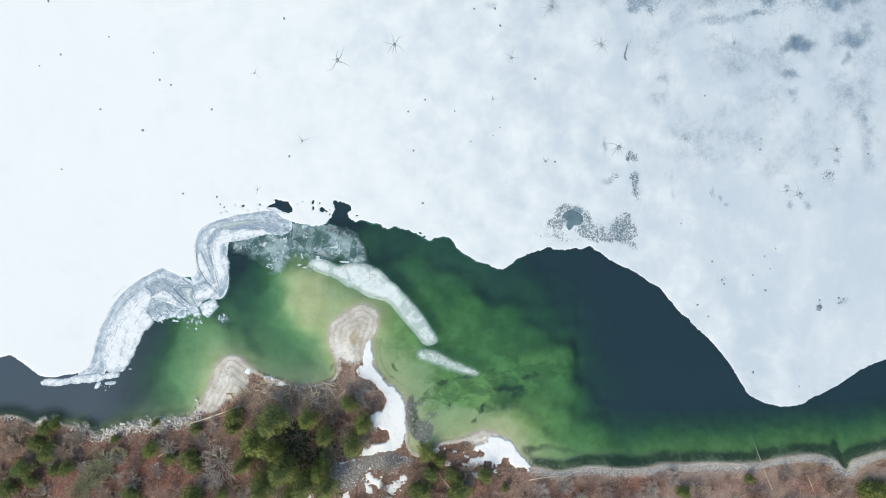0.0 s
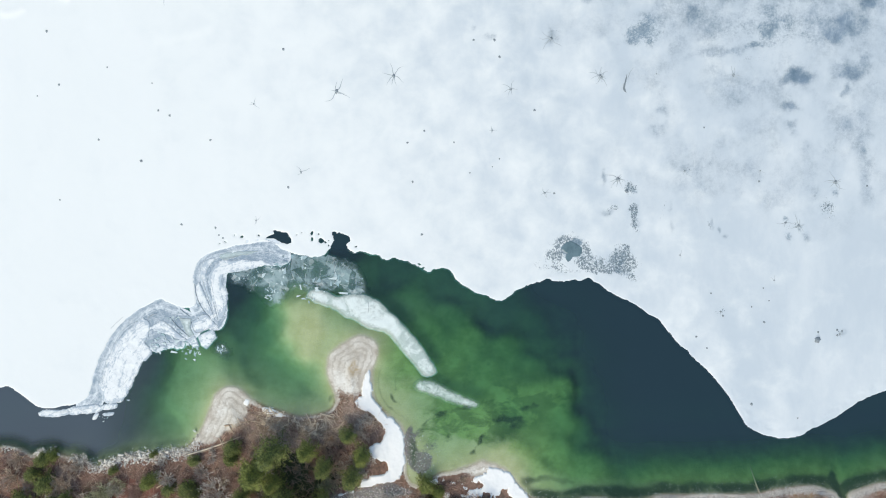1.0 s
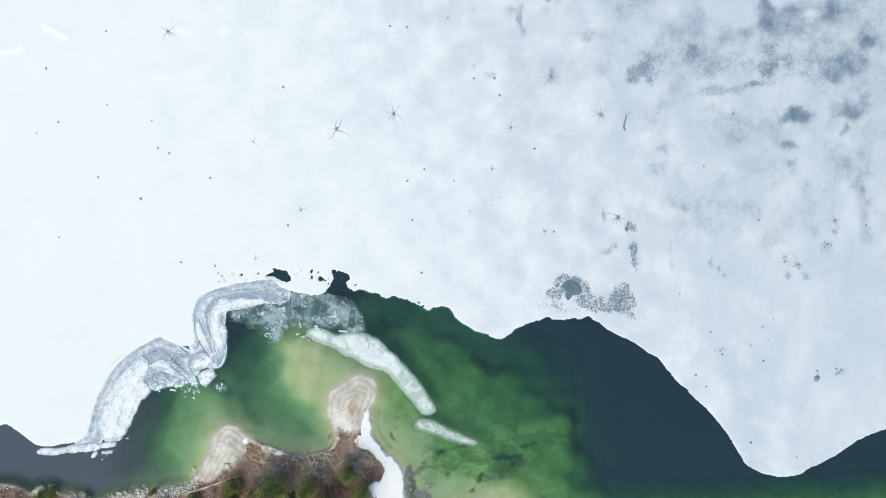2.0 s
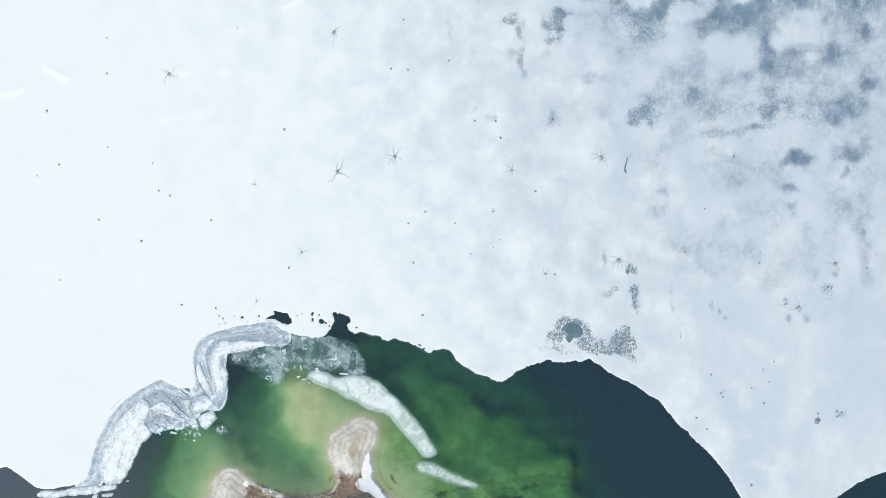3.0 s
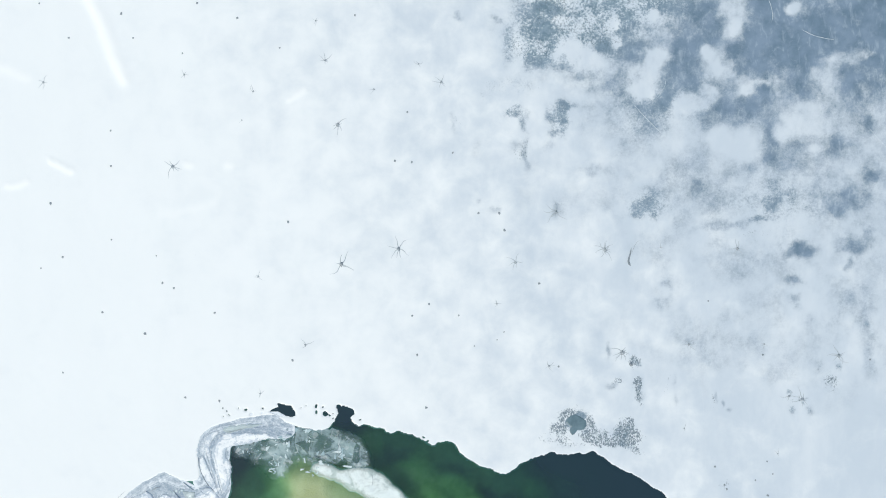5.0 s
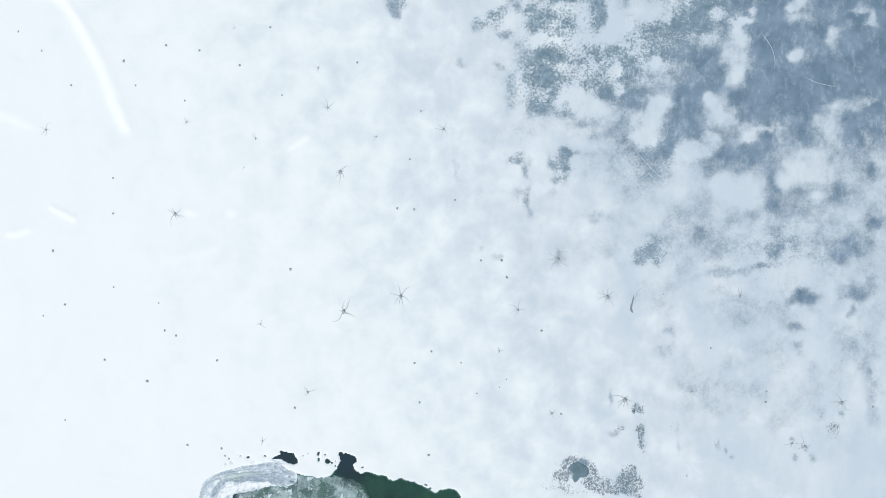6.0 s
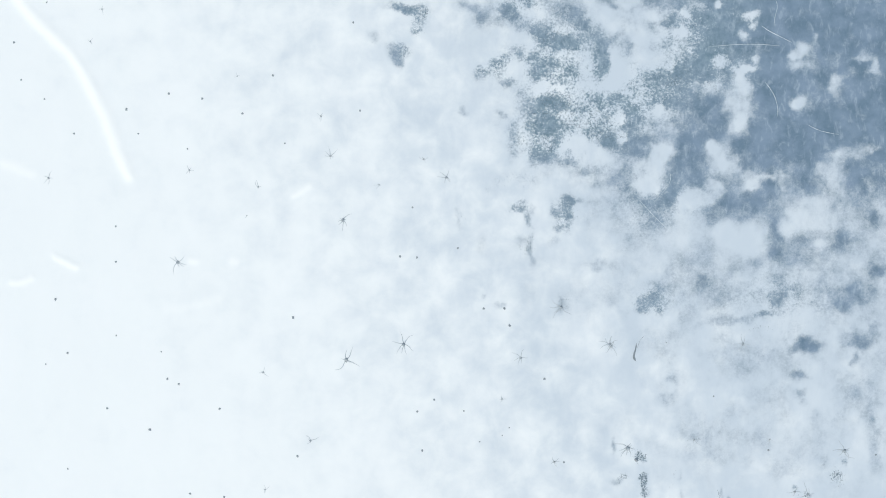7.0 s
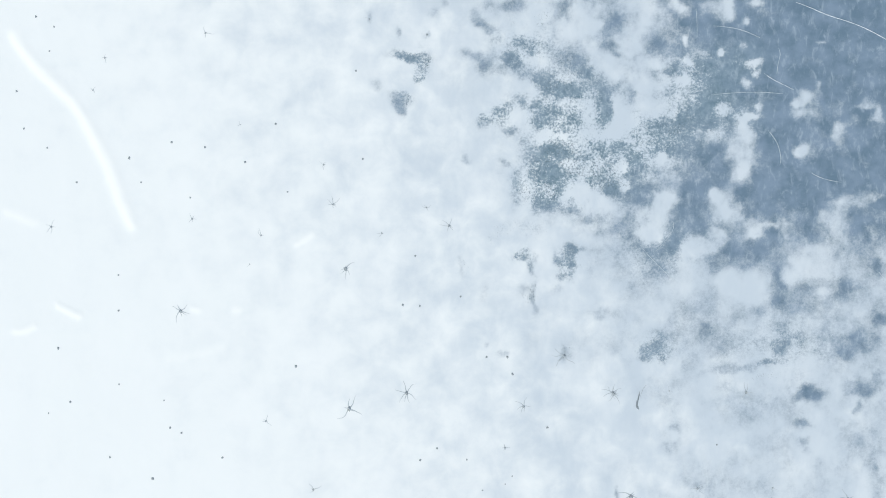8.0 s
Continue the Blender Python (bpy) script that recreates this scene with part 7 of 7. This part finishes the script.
def pile_driftwood():
    """Washed-up wood in a belt along the head of the small bay."""
    rng = random.Random(33)
    belt = rounded([
    (-28.68, -19.97), (-26.92, -21.90), (-24.54, -22.43), (-21.90, -22.78), (-19.53, -22.61), (-17.77, -22.08), (-16.36, -20.67),
], 2, closed=False)
    for _ in range(280):
        x, y = belt[rng.randrange(len(belt))]
        x, y = x + rng.gauss(0, 1.0), y + rng.gauss(0, 0.8) - 0.2
        if shore_by(np.array([x]), np.array([y]))[0] < 0.25:
            continue
        ob = new("driftwood_stick", STICKS[rng.randrange(len(STICKS))])
        ob.matrix_basis = pose(x, y, ground_at(x, y) + rng.uniform(0.04, 0.28), 0, rng.uniform(-4, 4), rng.uniform(0, 360))
        tagged(ob, "bleached driftwood stick in a washed-up pile", "driftwood", "washed-up driftwood sticks")


pile_driftwood()


# ---- stones ----
def rock_mesh(seed):
    rng = random.Random(seed)
    bm = bmesh.new()
    bmesh.ops.create_icosphere(bm, subdivisions=1, radius=1.0)
    for v in bm.verts:
        v.co *= rng.uniform(0.7, 1.2)
        v.co.z *= 0.7
        v.co.x *= 1.5
    me = bpy.data.meshes.new("rock")
    bm.to_mesh(me)
    bm.free()
    me.materials.append(STONE)
    return me


def place_rocks():
    rng, meshes = random.Random(44), [rock_mesh(60 + i) for i in range(6)]
    belts = (([
    (-53.48, -28.76), (-51.37, -28.24), (-49.17, -27.71), (-47.41, -27.18), (-44.77, -27.27), (-42.57, -26.83), (-39.93, -26.65),
    (-37.65, -26.48),
], 170, 0.75, 0.12, 0.42), ([
    (-63.51, -27.18), (-62.10, -26.74), (-60.61, -26.48), (-59.46, -27.00),
], 34, 0.5, 0.18, 0.5), ([
    (-68.96, -26.12), (-67.64, -25.95), (-66.32, -26.12),
], 10, 0.4, 0.15, 0.35),
             ([
    (-58.58, -27.53), (-56.65, -27.36), (-54.89, -28.59),
], 16, 0.4, 0.15, 0.4), ([
    (-38.62, -24.19), (-37.65, -23.84),
], 8, 0.4, 0.12, 0.3), ([
    (-17.06, -35.98), (-14.43, -34.22), (-10.91, -33.16), (-6.51, -32.63),
], 30, 1.2, 0.12, 0.35))
    for line, many, wide, low, high in belts:
        p = rounded(line, 3, closed=False)
        for _ in range(many):
            x, y = p[rng.randrange(len(p))]
            x, y = x + rng.gauss(0, wide), y + rng.gauss(0, wide * 0.7) - 0.2
            s = 0.78 * rng.uniform(low, high)
            ob = new("rock", meshes[rng.randrange(6)])
            ob.matrix_basis = pose(x, y, max(ground_at(x, y), -0.15) + s * 0.2, rng.uniform(-20, 20), rng.uniform(-20, 20), rng.uniform(0, 360)) @ Matrix.Diagonal((s, s * rng.uniform(0.5, 0.9), s * 0.8, 1))
            tagged(ob, "pale weathered limestone block at the water's edge", "rock", "limestone blocks along the shore")


place_rocks()


def pebbles(name, x, y, low, high, seed, label):
    rng = np.random.RandomState(seed)
    n = len(x)
    z = ground_height(x, y)
    r = rng.uniform(low, high, n)
    unit = np.array([(1, 0, 0), (0, 1, 0), (-1, 0, 0), (0, -1, 0), (0, 0, 1.0), (0, 0, -1)])
    tris = ((0, 1, 4), (1, 2, 4), (2, 3, 4), (3, 0, 4), (1, 0, 5), (2, 1, 5), (3, 2, 5), (0, 3, 5))
    a = rng.uniform(0, 2 * math.pi, n)
    size = np.stack([r, r * rng.uniform(0.6, 1, n), r * 0.6], 1)
    pts = unit[None] * size[:, None, :] * rng.uniform(0.8, 1.2, (n, 6, 1))
    px = pts[..., 0] * np.cos(a)[:, None] - pts[..., 1] * np.sin(a)[:, None] + x[:, None]
    py = pts[..., 0] * np.sin(a)[:, None] + pts[..., 1] * np.cos(a)[:, None] + y[:, None]
    verts = np.stack([px, py, pts[..., 2] + (z + r * 0.2)[:, None]], -1).reshape(-1, 3)
    faces = [tuple(6 * k + i for i in t) for k in range(n) for t in tris]
    return tagged(new(name, solid(name, verts, faces, PEBBLE, flat=True)), label, "pebbles", kind="stuff")


def strew_pebbles():
    rng = np.random.RandomState(9)
    x, y = rng.uniform(13, 72, 90000), rng.uniform(-36, -29.5, 90000)
    by = shore_by(x, y)
    ok = rng.rand(len(x)) < 0.75 * np.exp(-((by - 0.6) / 0.6) ** 2) + 0.012 * ((by < 0) & (by > -1.6))
    pebbles("beach_pebbles", x[ok], y[ok], 0.035, 0.085, 1, "pale grey pebbles along the water's edge")
    x, y = rng.uniform(-22, 0, 16000), rng.uniform(-40, -24, 16000)
    ok = (rng.rand(len(x)) < spots(x, y, GRAVELS) * np.where(shore_by(x, y) > 0, 0.6, 0.2)) & (shore_by(x, y) > -4)
    pebbles("stream_pebbles", x[ok], y[ok], 0.04, 0.11, 2, "grey stream pebbles and cobbles")
    x, y = rng.uniform(-55, -36, 9000), rng.uniform(-30, -25, 9000)
    by = shore_by(x, y)
    ok = rng.rand(len(x)) < 0.5 * np.exp(-((by - 0.5) / 0.8) ** 2)
    pebbles("beach_pebbles", x[ok], y[ok], 0.06, 0.16, 3, "pale broken stones along the water's edge")


strew_pebbles()
